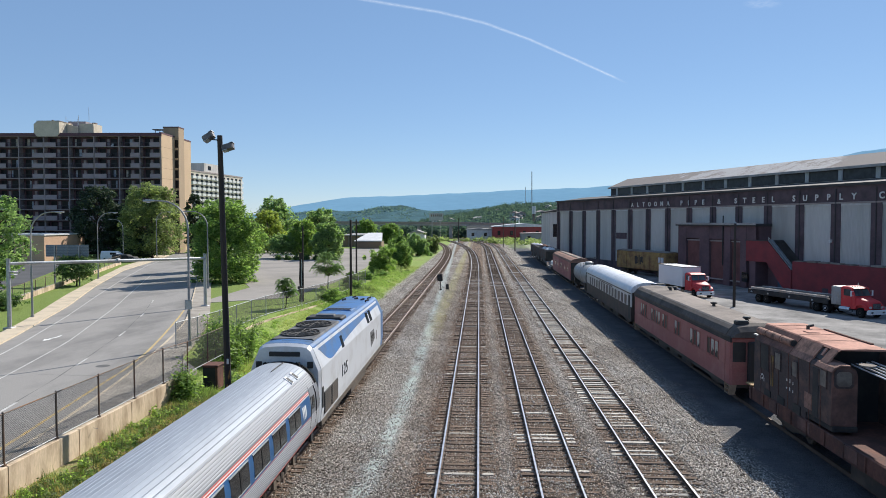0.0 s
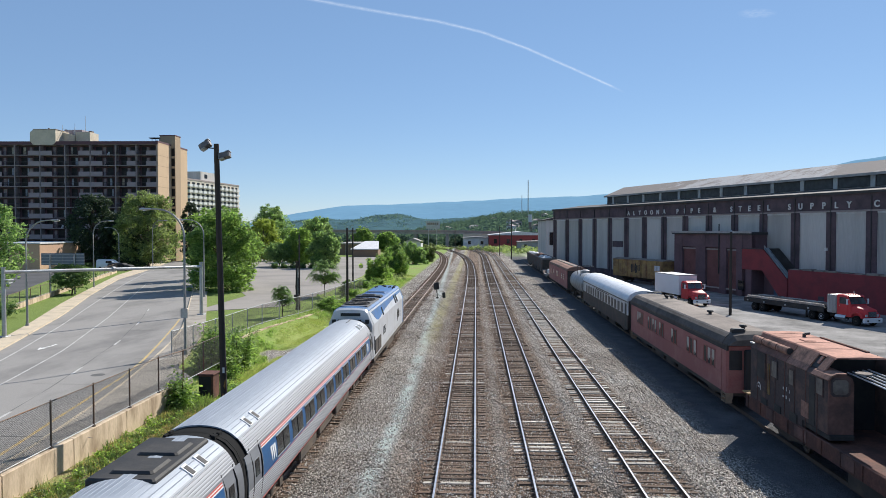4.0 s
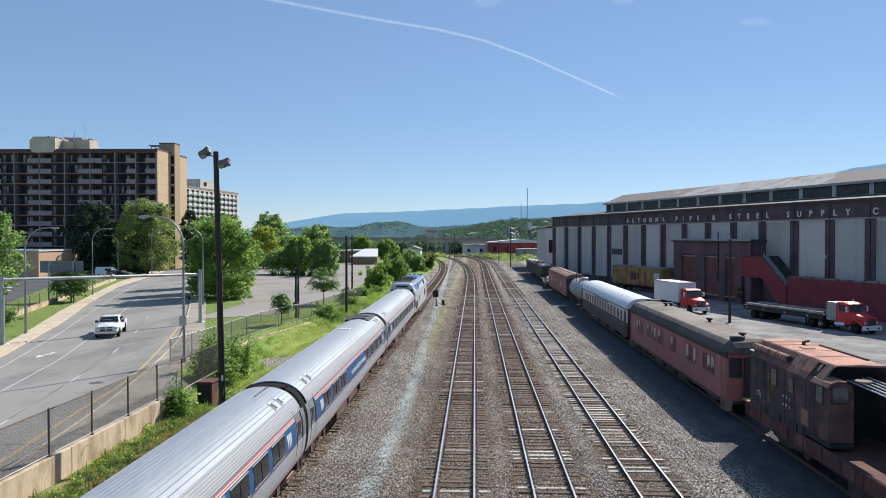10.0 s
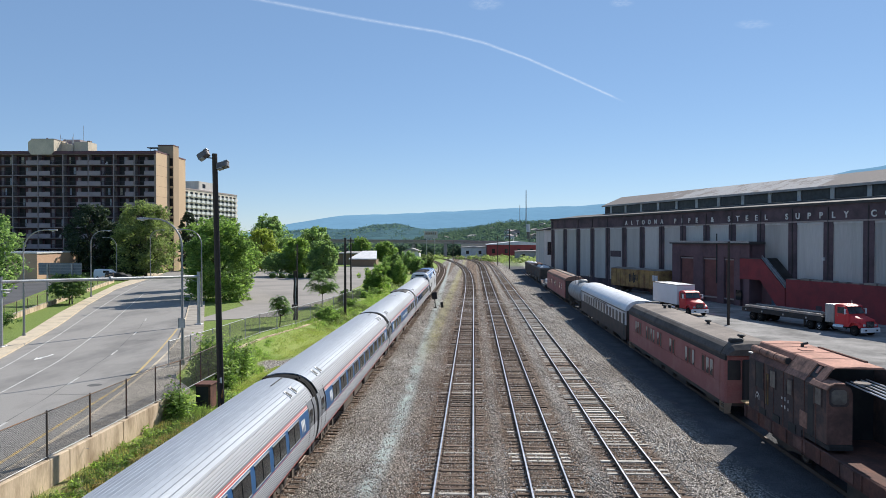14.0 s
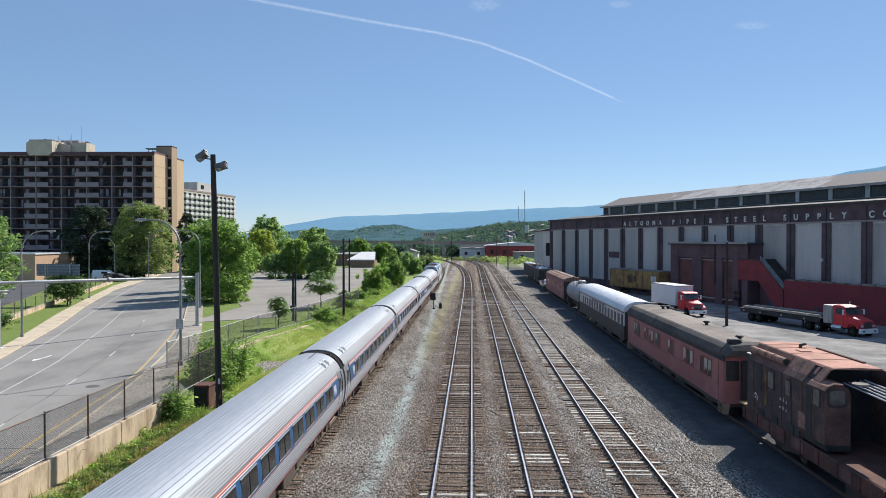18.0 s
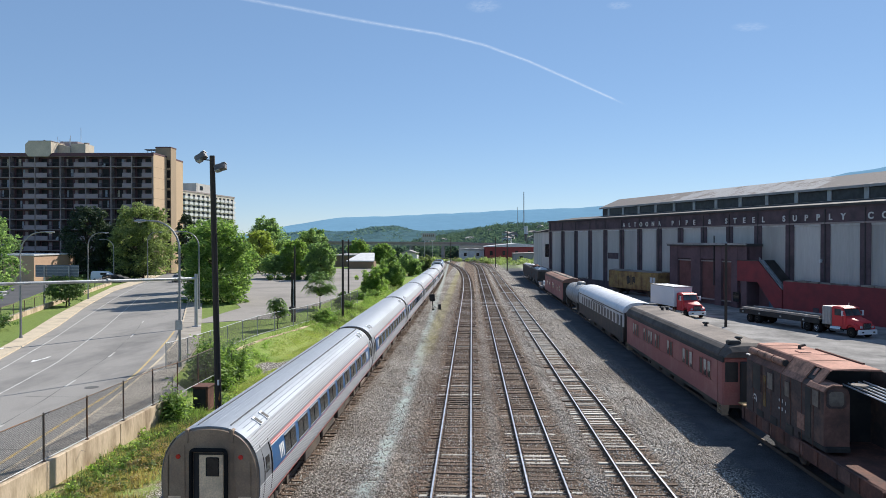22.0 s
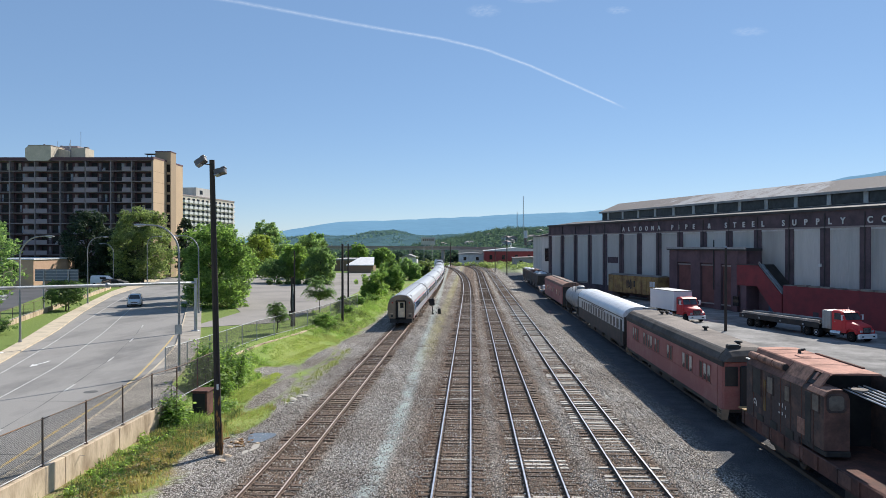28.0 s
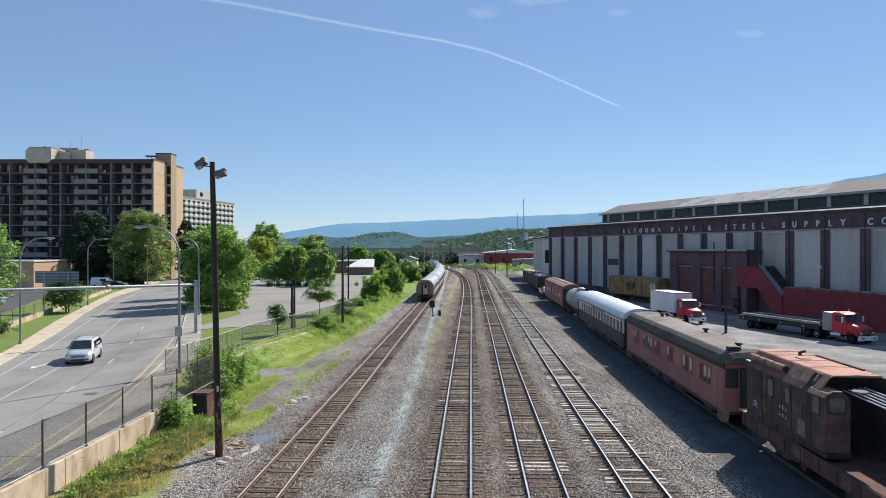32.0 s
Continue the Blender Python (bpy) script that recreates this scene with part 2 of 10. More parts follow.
M = {}
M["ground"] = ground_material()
M["rail_side"] = paint("rusty_rail", (0.13, 0.085, 0.06), 0.75, 0.2)
M["rail_top"] = paint("polished_rail", (0.66, 0.67, 0.7), 0.38, 0.7, bump=0.02, stretch=(1, 0.1, 1))
M["rail_rust"] = paint("worn_rail_head", (0.62, 0.49, 0.42), 0.5, 0.2)
M["tie"] = paint("weathered_tie", (0.13, 0.086, 0.062), 0.9, 0, (0.27, 0.205, 0.15), 0.35, 22, 1.6, 0.5, 40, 0.35, (0.15, 1, 1), 0.5, 0.2)
M["tie_pale"] = paint("pale_new_tie", (0.52, 0.48, 0.42), 0.9, 0, (0.36, 0.32, 0.27), 0.3, 22, 1.6, 0.4, 40, 0.3, (0.15, 1, 1), 0.3, 0.2)
M["steel"] = paint("brushed_stainless_steel", (0.205, 0.216, 0.235), 0.6, 0.5, (0.17, 0.17, 0.175), 0.22, 10, 0.35, 0.03, 20, 0.1, (1, 0.15, 1))
M["steel_roof"] = paint("dusty_stainless_roof", (0.295, 0.325, 0.37), 0.66, 0.35, (0.22, 0.238, 0.268), 0.3, 8, 0.3, 0.03, 20, 0.12, (1, 0.2, 1))
M["end_plate"] = paint("brown_dirty_end_plate", (0.315, 0.222, 0.15), 0.6, 0.0, (0.19, 0.135, 0.095), 0.36)
M["door_beige"] = paint("beige_dirty_door", (0.78, 0.6, 0.41), 0.6, 0, (0.5, 0.38, 0.26), 0.3)
M["amblue"] = paint("train_blue", (0.018, 0.09, 0.225), 0.4, 0, bump=0.03, spread=0.12)
M["amred"] = paint("train_red", (0.5, 0.085, 0.07), 0.4, 0, bump=0.03, spread=0.1)
M["amwhite"] = paint("train_white", (0.72, 0.73, 0.74), 0.4, 0, bump=0.03, spread=0.08)
M["silver"] = paint("loco_silver_paint", (0.6, 0.62, 0.65), 0.38, 0.15, (0.48, 0.48, 0.49), 0.28, bump=0.03, spread=0.06)
M["locoblue"] = paint("loco_roof_blue", (0.04, 0.14, 0.34), 0.45, 0, (0.08, 0.12, 0.18), 0.34, bump=0.05, spread=0.12)
M["soot_deck"] = paint("soot_stained_grey", (0.12, 0.125, 0.135), 0.8, 0, (0.045, 0.045, 0.047), 0.42, 9, 0.7, 0.1)
M["black"] = paint("sooty_black", (0.02, 0.02, 0.021), 0.7, 0, (0.05, 0.045, 0.04), 0.3)
M["rubber"] = paint("black_rubber", (0.015, 0.015, 0.015), 0.95, spec=0.15)
M["under"] = paint("underframe_grime", (0.06, 0.05, 0.042), 0.85, 0.1, (0.12, 0.09, 0.065), 0.4)
M["wheel"] = paint("wheel_steel", (0.12, 0.09, 0.07), 0.6, 0.5)
M["window"] = glass_dark("dark_window_glass")
M["coach_glass"] = glass_dark("grimy_window_glass", (0.012, 0.013, 0.015), 0.3, 0.15)
M["concrete"] = paint("stained_concrete", (0.63, 0.5, 0.36), 0.9, 0, (0.28, 0.2, 0.13), 0.38, 14, 1.1, 0.3, 25, 0.15, (1, 1, 0.3), 0.12, 0.2)
M["walkway"] = paint("sidewalk_concrete", (0.55, 0.46, 0.34), 0.92, 0, (0.38, 0.33, 0.26), 0.3, 12, 0.6, 0.2, 25, 0.12, spec=0.2)
M["asphalt"] = paint("sun_bleached_asphalt", (0.275, 0.261, 0.244), 0.93, 0, (0.185, 0.177, 0.168), 0.36, 30, 0.3, 0.3, 60, 0.22, (1, 0.35, 1), spec=0.25)
M["lot"] = paint("parking_lot_asphalt", (0.3, 0.275, 0.25), 0.95, 0, (0.22, 0.203, 0.187), 0.35, 20, 0.12, 0.2, 60, 0.18, spec=0.2)
M["dark_asphalt"] = paint("dark_street_asphalt", (0.1, 0.1, 0.104), 0.95, 0, (0.07, 0.07, 0.073), 0.35, 20, 0.15, 0.2, 60, 0.2, spec=0.2)
M["yard"] = paint("yard_asphalt", (0.3, 0.288, 0.278), 0.95, 0, (0.12, 0.117, 0.115), 0.45, 9, 0.22, 0.3, 60, 0.2, spec=0.2)
M["line_white"] = paint("worn_white_line", (0.5, 0.49, 0.47), 0.85, 0, (0.34, 0.325, 0.305), 0.5, 8, 1.5)
M["line_yellow"] = paint("worn_yellow_line", (0.5, 0.35, 0.13), 0.85, 0, (0.36, 0.3, 0.2), 0.4, 8, 1.5)
M["line_fresh"] = paint("bright_white_marking", (0.72, 0.72, 0.7), 0.85, 0, (0.5, 0.49, 0.47), 0.25, 8, 2.0)
M["tar"] = paint("tar_seam", (0.11, 0.108, 0.105), 0.85)
M["walk_near"] = paint("stained_sidewalk", (0.36, 0.325, 0.28), 0.92, 0, (0.24, 0.215, 0.185), 0.35, 12, 0.6, 0.2, 25, 0.14, spec=0.2)
M["pane_dull"] = glass_dark("dusty_dark_panes", (0.03, 0.033, 0.036), 0.5)
M["galv"] = paint("galvanised_steel", (0.4, 0.41, 0.42), 0.5, 0.6, (0.3, 0.28, 0.26), 0.25)
M["lamp_dark"] = paint("dark_lamp_housing", (0.1, 0.09, 0.09), 0.5, 0.2, (0.2, 0.18, 0.17), 0.35)
M["lamp_pole"] = paint("grey_lamp_pole", (0.33, 0.33, 0.33), 0.5, 0.5)
M["fence_pipe"] = paint("rusting_fence_pipe", (0.14, 0.11, 0.09), 0.7, 0.3, (0.2, 0.1, 0.05), 0.35)
M["wood_pole"] = paint("creosoted_pole", (0.035, 0.028, 0.025), 0.9, 0, (0.06, 0.045, 0.035), 0.4, 20, 1.5, 0.5, 30, 0.3, (1, 1, 0.08))
M["bare_wood"] = paint("split_orange_wood", (0.34, 0.17, 0.05), 0.9, 0, (0.08, 0.05, 0.03), 0.4, 20, 3, 0.5, 30, 0.3, (1, 1, 0.1))
M["brick_dark"] = paint("sooty_dark_brick", (0.126, 0.09, 0.1), 0.9, 0, (0.065, 0.052, 0.058), 0.42, 14, 0.35, 0.3, 40, 0.3, spec=0.2)
M["brick_red"] = paint("red_painted_brick", (0.25, 0.05, 0.055), 0.85, 0, (0.17, 0.045, 0.05), 0.38, 14, 0.4, 0.25, 40, 0.2, spec=0.25)
M["brick_buff"] = paint("buff_brick", (0.56, 0.41, 0.27), 0.9, 0, None, 0.3, 5, 0.15, 0.2, 20, 0.12, spec=0.2)
M["brick_brown"] = paint("brown_brick", (0.3, 0.215, 0.15), 0.9, 0, None, 0.3, 5, 0.2, 0.2, 20, 0.15, spec=0.2)
M["sheet"] = paint("grey_corrugated_sheet", (0.5, 0.475, 0.45), 0.7, 0.0, (0.37, 0.35, 0.33), 0.38, 6, 0.25, 0.05, 20, 0.1, (1, 1, 0.12), 0.14)
def recoated_roof():
    """Brown felt, with a pale flaking coat along its middle stretch."""
    m, nt, b = blank("weathered_roof_felt")
    tc = nt.nodes.new("ShaderNodeTexCoord")
    co = tc.outputs["Object"]
    sp = nt.nodes.new("ShaderNodeSeparateXYZ")
    nt.links.new(co, sp.inputs[0])
    patch = noise_of(nt, co, 0.35, 8, 0.75)
    grain = noise_of(nt, co, 5.0, 4)
    felt = ramp(nt, grain, (0.25, (0.17, 0.15, 0.14)), (0.75, (0.26, 0.23, 0.215)))
    coat = ramp(nt, grain, (0.25, (0.3, 0.29, 0.29)), (0.75, (0.44, 0.43, 0.43)))
    inside = calc(nt, "MULTIPLY", calc(nt, "MULTIPLY", calc(nt, "SUBTRACT", sp.outputs[0], 30.0), 0.06, True), calc(nt, "MULTIPLY", calc(nt, "SUBTRACT", 77.5, sp.outputs[0]), 0.25, True))
    cover = ramp(nt, calc(nt, "ADD", patch, calc(nt, "MULTIPLY", inside, 0.2)), (0.6, (0, 0, 0)), (0.7, (1, 1, 1)))
    nt.links.new(mixed(nt, cover, felt, coat), b.inputs["Base Color"])
    b.inputs["Roughness"].default_value = 0.9
    b.inputs["Specular IOR Level"].default_value = 0.2
    return m


M["roof_brown"] = recoated_roof()
M["roof_dark"] = paint("dark_roof_edge", (0.06, 0.055, 0.055), 0.8)
M["sign_white"] = paint("faded_white_letters", (0.62, 0.6, 0.58), 0.8, 0, (0.4, 0.38, 0.36), 0.2)
M["maroon"] = paint("faded_maroon_car_paint", (0.33, 0.12, 0.105), 0.75, 0, (0.4, 0.19, 0.16), 0.3, 10, 0.4, 0.1, 20, 0.2)
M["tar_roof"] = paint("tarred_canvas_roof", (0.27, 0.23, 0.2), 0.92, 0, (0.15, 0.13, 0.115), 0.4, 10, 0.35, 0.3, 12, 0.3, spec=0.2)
# darker copy of tar_roof: shade on the car's slopes, plain on the stair
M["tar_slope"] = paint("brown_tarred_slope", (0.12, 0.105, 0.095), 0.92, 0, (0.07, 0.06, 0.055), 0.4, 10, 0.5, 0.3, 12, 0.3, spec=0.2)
M["rust"] = paint("heavy_rust", (0.16, 0.078, 0.06), 0.9, 0.05, (0.075, 0.048, 0.043), 0.42, 8, 0.8, 0.3, 16, 0.35, spec=0.2)
M["rust_roof"] = paint("orange_rusted_roof", (0.49, 0.255, 0.19), 0.85, 0, (0.3, 0.15, 0.11), 0.36, 8, 0.9, 0.2, 16, 0.25, spec=0.2)
M["loco_dark"] = paint("peeling_dark_loco_paint", (0.085, 0.066, 0.062), 0.85, 0, (0.18, 0.11, 0.088), 0.28, 8, 1.1, 0.2, 16, 0.3, spec=0.2)
M["leaf_vine"] = leaf_material("fresh_vine_leaves", (0.12, 0.2, 0.065), (0.36, 0.48, 0.17), 0.55)
M["cab_rust"] = paint("brown_rusted_cab_plate", (0.2, 0.11, 0.09), 0.9, 0, (0.1, 0.066, 0.058), 0.4, 6, 0.8, 0.25, 16, 0.3, spec=0.2)
M["slope_rust"] = paint("scorched_brown_roof_plate", (0.32, 0.18, 0.135), 0.88, 0, (0.06, 0.045, 0.04), 0.3, 8, 1.4, 0.25, 16, 0.3, spec=0.2)
M["dusty_pane"] = paint("dust_covered_pane", (0.2, 0.17, 0.14), 0.7, 0, (0.1, 0.08, 0.065), 0.35, 6, 2.0, 0.05, 20, 0.2)
M["stone"] = stone_material()
M["leaf_olive"] = leaf_material("olive_leaves", (0.085, 0.12, 0.05), (0.24, 0.3, 0.12), 0.42)
M["leaf_sage"] = leaf_material("sage_green_leaves", (0.13, 0.17, 0.085), (0.34, 0.4, 0.2), 0.6)
# foliage darkened for trees in the apartment block's shade, and for the conifer
M["leaf_shade"] = leaf_material("conifer_and_shaded_leaves", (0.03, 0.052, 0.038), (0.075, 0.11, 0.06), 0.3)
M["mesh_wire"] = paint("dark_weathered_wire", (0.09, 0.085, 0.08), 0.6, 0.4)
M["brick_salmon"] = paint("salmon_brick", (0.56, 0.37, 0.26), 0.9, 0, None, 0.3, 5, 0.2, 0.2, 20, 0.12, spec=0.2)
M["roof_rust_brown"] = paint("brown_rusted_car_roof", (0.27, 0.15, 0.11), 0.88, 0, (0.15, 0.1, 0.085), 0.4, 8, 0.5, 0.2, 16, 0.25, spec=0.2)
M["leaf_mid"] = leaf_material("blue_green_leaves", (0.12, 0.19, 0.1), (0.36, 0.48, 0.24), 0.66)
M["coach_silver"] = paint("aluminium_coach_roof", (0.6, 0.62, 0.65), 0.5, 0.2, (0.48, 0.47, 0.46), 0.2, 8, 0.4, 0.05)
M["coach_grey"] = paint("grey_coach_band", (0.55, 0.55, 0.56), 0.55, 0.1, (0.4, 0.39, 0.38), 0.3)
M["coach_brown"] = paint("brown_coach_skirt", (0.055, 0.042, 0.036), 0.7, 0, (0.09, 0.06, 0.05), 0.35)
M["tank_silver"] = paint("dull_silver_tank", (0.3, 0.31, 0.32), 0.6, 0.3, (0.17, 0.15, 0.14), 0.35)
M["hopper_grey"] = paint("grey_hopper_paint", (0.17, 0.165, 0.16), 0.8, 0, (0.2, 0.11, 0.07), 0.35)
M["truck_red"] = paint("truck_red_paint", (0.6, 0.05, 0.055), 0.5, 0, bump=0.02, spread=0.08, spec=0.3)
M["truck_white"] = paint("truck_white_box", (0.75, 0.75, 0.76), 0.45, 0, bump=0.03, spread=0.05)
M["car_silver"] = paint("silver_car_paint", (0.62, 0.64, 0.66), 0.3, 0.3, bump=0.0, spread=0.04)
M["car_white"] = paint("white_car_paint", (0.75, 0.76, 0.77), 0.3, 0.0, bump=0.0, spread=0.04)
M["chrome"] = paint("chrome", (0.6, 0.6, 0.6), 0.2, 1.0, bump=0)
M["brick_tower"] = paint("brown_tower_brick", (0.4, 0.3, 0.205), 0.9, 0, None, 0.3, 5, 0.2, 0.2, 20, 0.12, spec=0.2)
M["curtain"] = paint("pale_blue_curtain", (0.3, 0.34, 0.42), 0.9, 0, (0.42, 0.43, 0.46), 0.4, 6, 0.5)
M["balcony"] = paint("balcony_concrete_panel", (0.33, 0.275, 0.285), 0.9, 0, None, 0.3, 6, 0.2, 0.1, 20, 0.1)
M["slab"] = paint("concrete_slab_edge", (0.33, 0.275, 0.265), 0.9)
M["recess"] = paint("maroon_recess_wall", (0.12, 0.06, 0.07), 0.85, 0, (0.085, 0.052, 0.062), 0.3)
M["pale_block"] = paint("pale_apartment_concrete", (0.55, 0.5, 0.42), 0.9)
M["penthouse"] = paint("beige_penthouse_panels", (0.62, 0.54, 0.42), 0.85)
# distance haze is mixed into these two base colours
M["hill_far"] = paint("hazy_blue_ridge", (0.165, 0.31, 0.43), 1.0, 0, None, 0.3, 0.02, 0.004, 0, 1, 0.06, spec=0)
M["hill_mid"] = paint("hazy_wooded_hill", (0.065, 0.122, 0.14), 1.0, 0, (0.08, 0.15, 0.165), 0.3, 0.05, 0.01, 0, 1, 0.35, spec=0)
M["leaf"] = leaf_material("broad_leaves", (0.1, 0.17, 0.06), (0.31, 0.43, 0.165), 0.66)
M["leaf_bright"] = leaf_material("bright_green_leaves", (0.13, 0.21, 0.06), (0.36, 0.48, 0.17), 0.66)
M["leaf_yellow"] = leaf_material("yellow_green_leaves", (0.2, 0.26, 0.05), (0.42, 0.48, 0.14), 0.5)
M["leaf_dark"] = leaf_material("dark_leaves", (0.055, 0.1, 0.042), (0.18, 0.28, 0.105), 0.45)
M["grass"] = leaf_material("grass_blades", (0.2, 0.235, 0.095), (0.43, 0.45, 0.23), 0.5)
M["turf"] = leaf_material("short_turf_blades", (0.23, 0.275, 0.075), (0.44, 0.49, 0.18), 0.5)
M["dry_grass"] = leaf_material("dry_grass_blades", (0.3, 0.22, 0.1), (0.5, 0.41, 0.22), 0.45)
M["bark"] = paint("bark", (0.09, 0.065, 0.045), 0.95, 0, None, 0.3, 15, 1.5, 0.5, 20, 0.3, (1, 1, 0.2))
M["yellow_box"] = paint("rusty_yellow_container", (0.38, 0.25, 0.09), 0.8, 0, (0.17, 0.09, 0.05), 0.42, 8, 0.6)
M["red_metal"] = paint("red_shed_metal", (0.36, 0.06, 0.055), 0.7)
M["far_white"] = paint("pale_shed_metal", (0.7, 0.7, 0.7), 0.7)
M["bridge"] = paint("overpass_concrete", (0.36, 0.34, 0.33), 0.9, 0, (0.24, 0.23, 0.22), 0.35, 4, 0.3)


# ---------------------------------------------------------------- mesh helpers
class Build:
    """Collects verts and faces of one mesh."""

    def __init__(self):
        self.v, self.f, self.mi = [], [], []

    def face(self, idx, mi=0):
        self.f.append(tuple(idx))
        self.mi.append(mi)

    def verts(self, pts):
        n = len(self.v)
        self.v += [tuple(p) for p in pts]
        return n

    def box(self, x0, x1, y0, y1, z0, z1, mi=0, m=None):
        pts = [Vector((x, y, z)) for z in (z0, z1) for y in (y0, y1) for x in (x0, x1)]
        if m:
            pts = [m @ p for p in pts]
        n = self.verts(pts)
        for q in ((0, 2, 3, 1), (4, 5, 7, 6), (0, 1, 5, 4), (2, 6, 7, 3), (0, 4, 6, 2), (1, 3, 7, 5)):
            self.face([n + i for i in q], mi)
        return self

    def bevel_box(self, x0, x1, y0, y1, z0, z1, c=0.02, mi=0, m=None):
        """A box with chamfered upright edges and top edge."""
        def ring(z, k):
            a, b, e, g = x0 + k, x1 - k, y0 + k, y1 - k
            return [(a + c, e, z), (b - c, e, z), (b, e + c, z), (b, g - c, z), (b - c, g, z), (a + c, g, z), (a, g - c, z), (a, e + c, z)]
        self.loft([ring(z0, 0), ring(z1 - c, 0), ring(z1, c)], True, mi, m)
        return self

    def loft(self, rings, caps=True, mi=0, m=None, closed=True):
        k = len(rings[0])
        n = None
        first = None
        for r in rings:
            pts = [m @ Vector(p) for p in r] if m else r
            a = self.verts(pts)
            if n is not None:
                for i in range(k if closed else k - 1):
                    j = (i + 1) % k
                    self.face((n + i, n + j, a + j, a + i), mi)
            else:
                first = a
            n = a
        if caps and closed:
            self.face([first + i for i in range(k)][::-1], mi)
            self.face([n + i for i in range(k)], mi)
        return self

    def rod(self, p0, p1, r0, r1=None, k=8, mi=0, caps=True):
        p0, p1 = Vector(p0), Vector(p1)
        r1 = r0 if r1 is None else r1
        q = (p1 - p0).to_track_quat("Z", "Y").to_matrix()
        rings = []
        for p, r in ((p0, r0), (p1, r1)):
            rings.append([p + q @ Vector((r * math.cos(a), r * math.sin(a), 0)) for a in (2 * math.pi * i / k for i in range(k))])
        return self.loft(rings, caps, mi)

    def tube(self, pts, r, k=6, mi=0):
        pts = [Vector(p) for p in pts]
        rs = r if isinstance(r, (list, tuple)) else [r] * len(pts)
        rings = []
        for i, p in enumerate(pts):
            d = (pts[min(i + 1, len(pts) - 1)] - pts[max(i - 1, 0)]).normalized()
            q = d.to_track_quat("Z", "Y").to_matrix()
            rings.append([p + q @ Vector((rs[i] * math.cos(a), rs[i] * math.sin(a), 0)) for a in (2 * math.pi * j / k for j in range(k))])
        return self.loft(rings, True, mi)

    def prism(self, outline, axis, a, b, mi=0, m=None):
        """An outline of (u, v) pairs drawn out along x, y or z from a to b."""
        def put(u, v, w):
            return {"x": (w, u, v), "y": (u, w, v), "z": (u, v, w)}[axis]
        return self.loft([[put(u, v, a) for u, v in outline], [put(u, v, b) for u, v in outline]], True, mi, m)

    def mesh(self, name, mats):
        me = bpy.data.meshes.new(name)
        me.from_pydata(self.v, [], self.f)
        for mt in (mats if isinstance(mats, (list, tuple)) else [mats]):
            me.materials.append(mt)
        if len(me.materials) > 1:
            me.polygons.foreach_set("material_index", self.mi)
        bm = bmesh.new()
        bm.from_mesh(me)
        bmesh.ops.recalc_face_normals(bm, faces=bm.faces)
        bm.to_mesh(me)
        bm.free()
        return me


def smooth(me, degrees=40):
    for p in me.polygons:
        p.use_smooth = True
    bm = bmesh.new()
    bm.from_mesh(me)
    for e in bm.edges:
        e.smooth = len(e.link_faces) == 2 and e.calc_face_angle(0) < radians(degrees)
    bm.to_mesh(me)
    bm.free()


def part(name, built, material, parent=None, label="", soft=False, kind=""):
    me = built.mesh(name, material) if isinstance(built, Build) else built
    if soft:
        smooth(me)
    ob = new(name, me)
    if parent is not None:
        ob.parent = parent
    if label:
        tagged(ob, label)
    if kind:
        tagged(ob, kind=kind)
    return ob


def thing(name, label, category, group="", kind="", m=None):
    ob = new(name)
    ob.empty_display_size = 0.3
    tagged(ob, label, category, group, kind)
    if m is not None:
        ob.matrix_basis = m
    return ob


# ---------------------------------------------------------------- the plan: tracks
RAIL_TOP = 0.18


def centre_line(x0, start, rate, limit=0.0026, end=760.0, step=1.0):
    """Track centre: straight, then an easing curve to the left."""
    x, y, a = x0, 0.0, 0.0
    pts = [(x0, -30.0, 0.0)]
    while y < 1e9 and len(pts) < int(end / step):
        l = (len(pts) - 1) * step
        pts.append((x, y, a))
        a += step * min(limit, max(0.0, rate * (l - start)))
        x -= math.sin(a) * step
        y += math.cos(a) * step
    return pts


LINES = [centre_line(-8.25, 112, 7e-6), centre_line(-0.77, 103, 6e-6), centre_line(3.0, 222, 2.4e-5), centre_line(6.95, 216, 2.4e-5)]


def on_line(k, l):
    pts = LINES[k]
    if l < 0:
        return Vector((pts[1][0], l, 0)), 0.0
    i = min(int(l), len(pts) - 3)
    f = l - i
    a, b = pts[i + 1], pts[i + 2]
    return Vector((a[0] + (b[0] - a[0]) * f, a[1] + (b[1] - a[1]) * f, 0)), a[2] + (b[2] - a[2]) * f


def fence_line(y):
    """Left edge of the railway ground."""
    return float(np.interp(y, [-40, 37.6, 41, 48, 63, 74, 103, 130, 210, 330], [-16.3, -16.3, -18.4, -20.6, -19.8, -17.8, -15.8, -18.0, -25, -48]))


def ground_z(x, y):
    e = fence_line(y)
    rise = 1.05
    if x < e:
        z = rise
    else:
        t = min(1.0, max(0.0, (x - e) / 4.2))
        top = 0.28 if y < 37 else 0.28 + (rise - 0.33) * min(1.0, (y - 37) / 10)
        z = top * (1 - t * t * (3 - 2 * t))
    return z


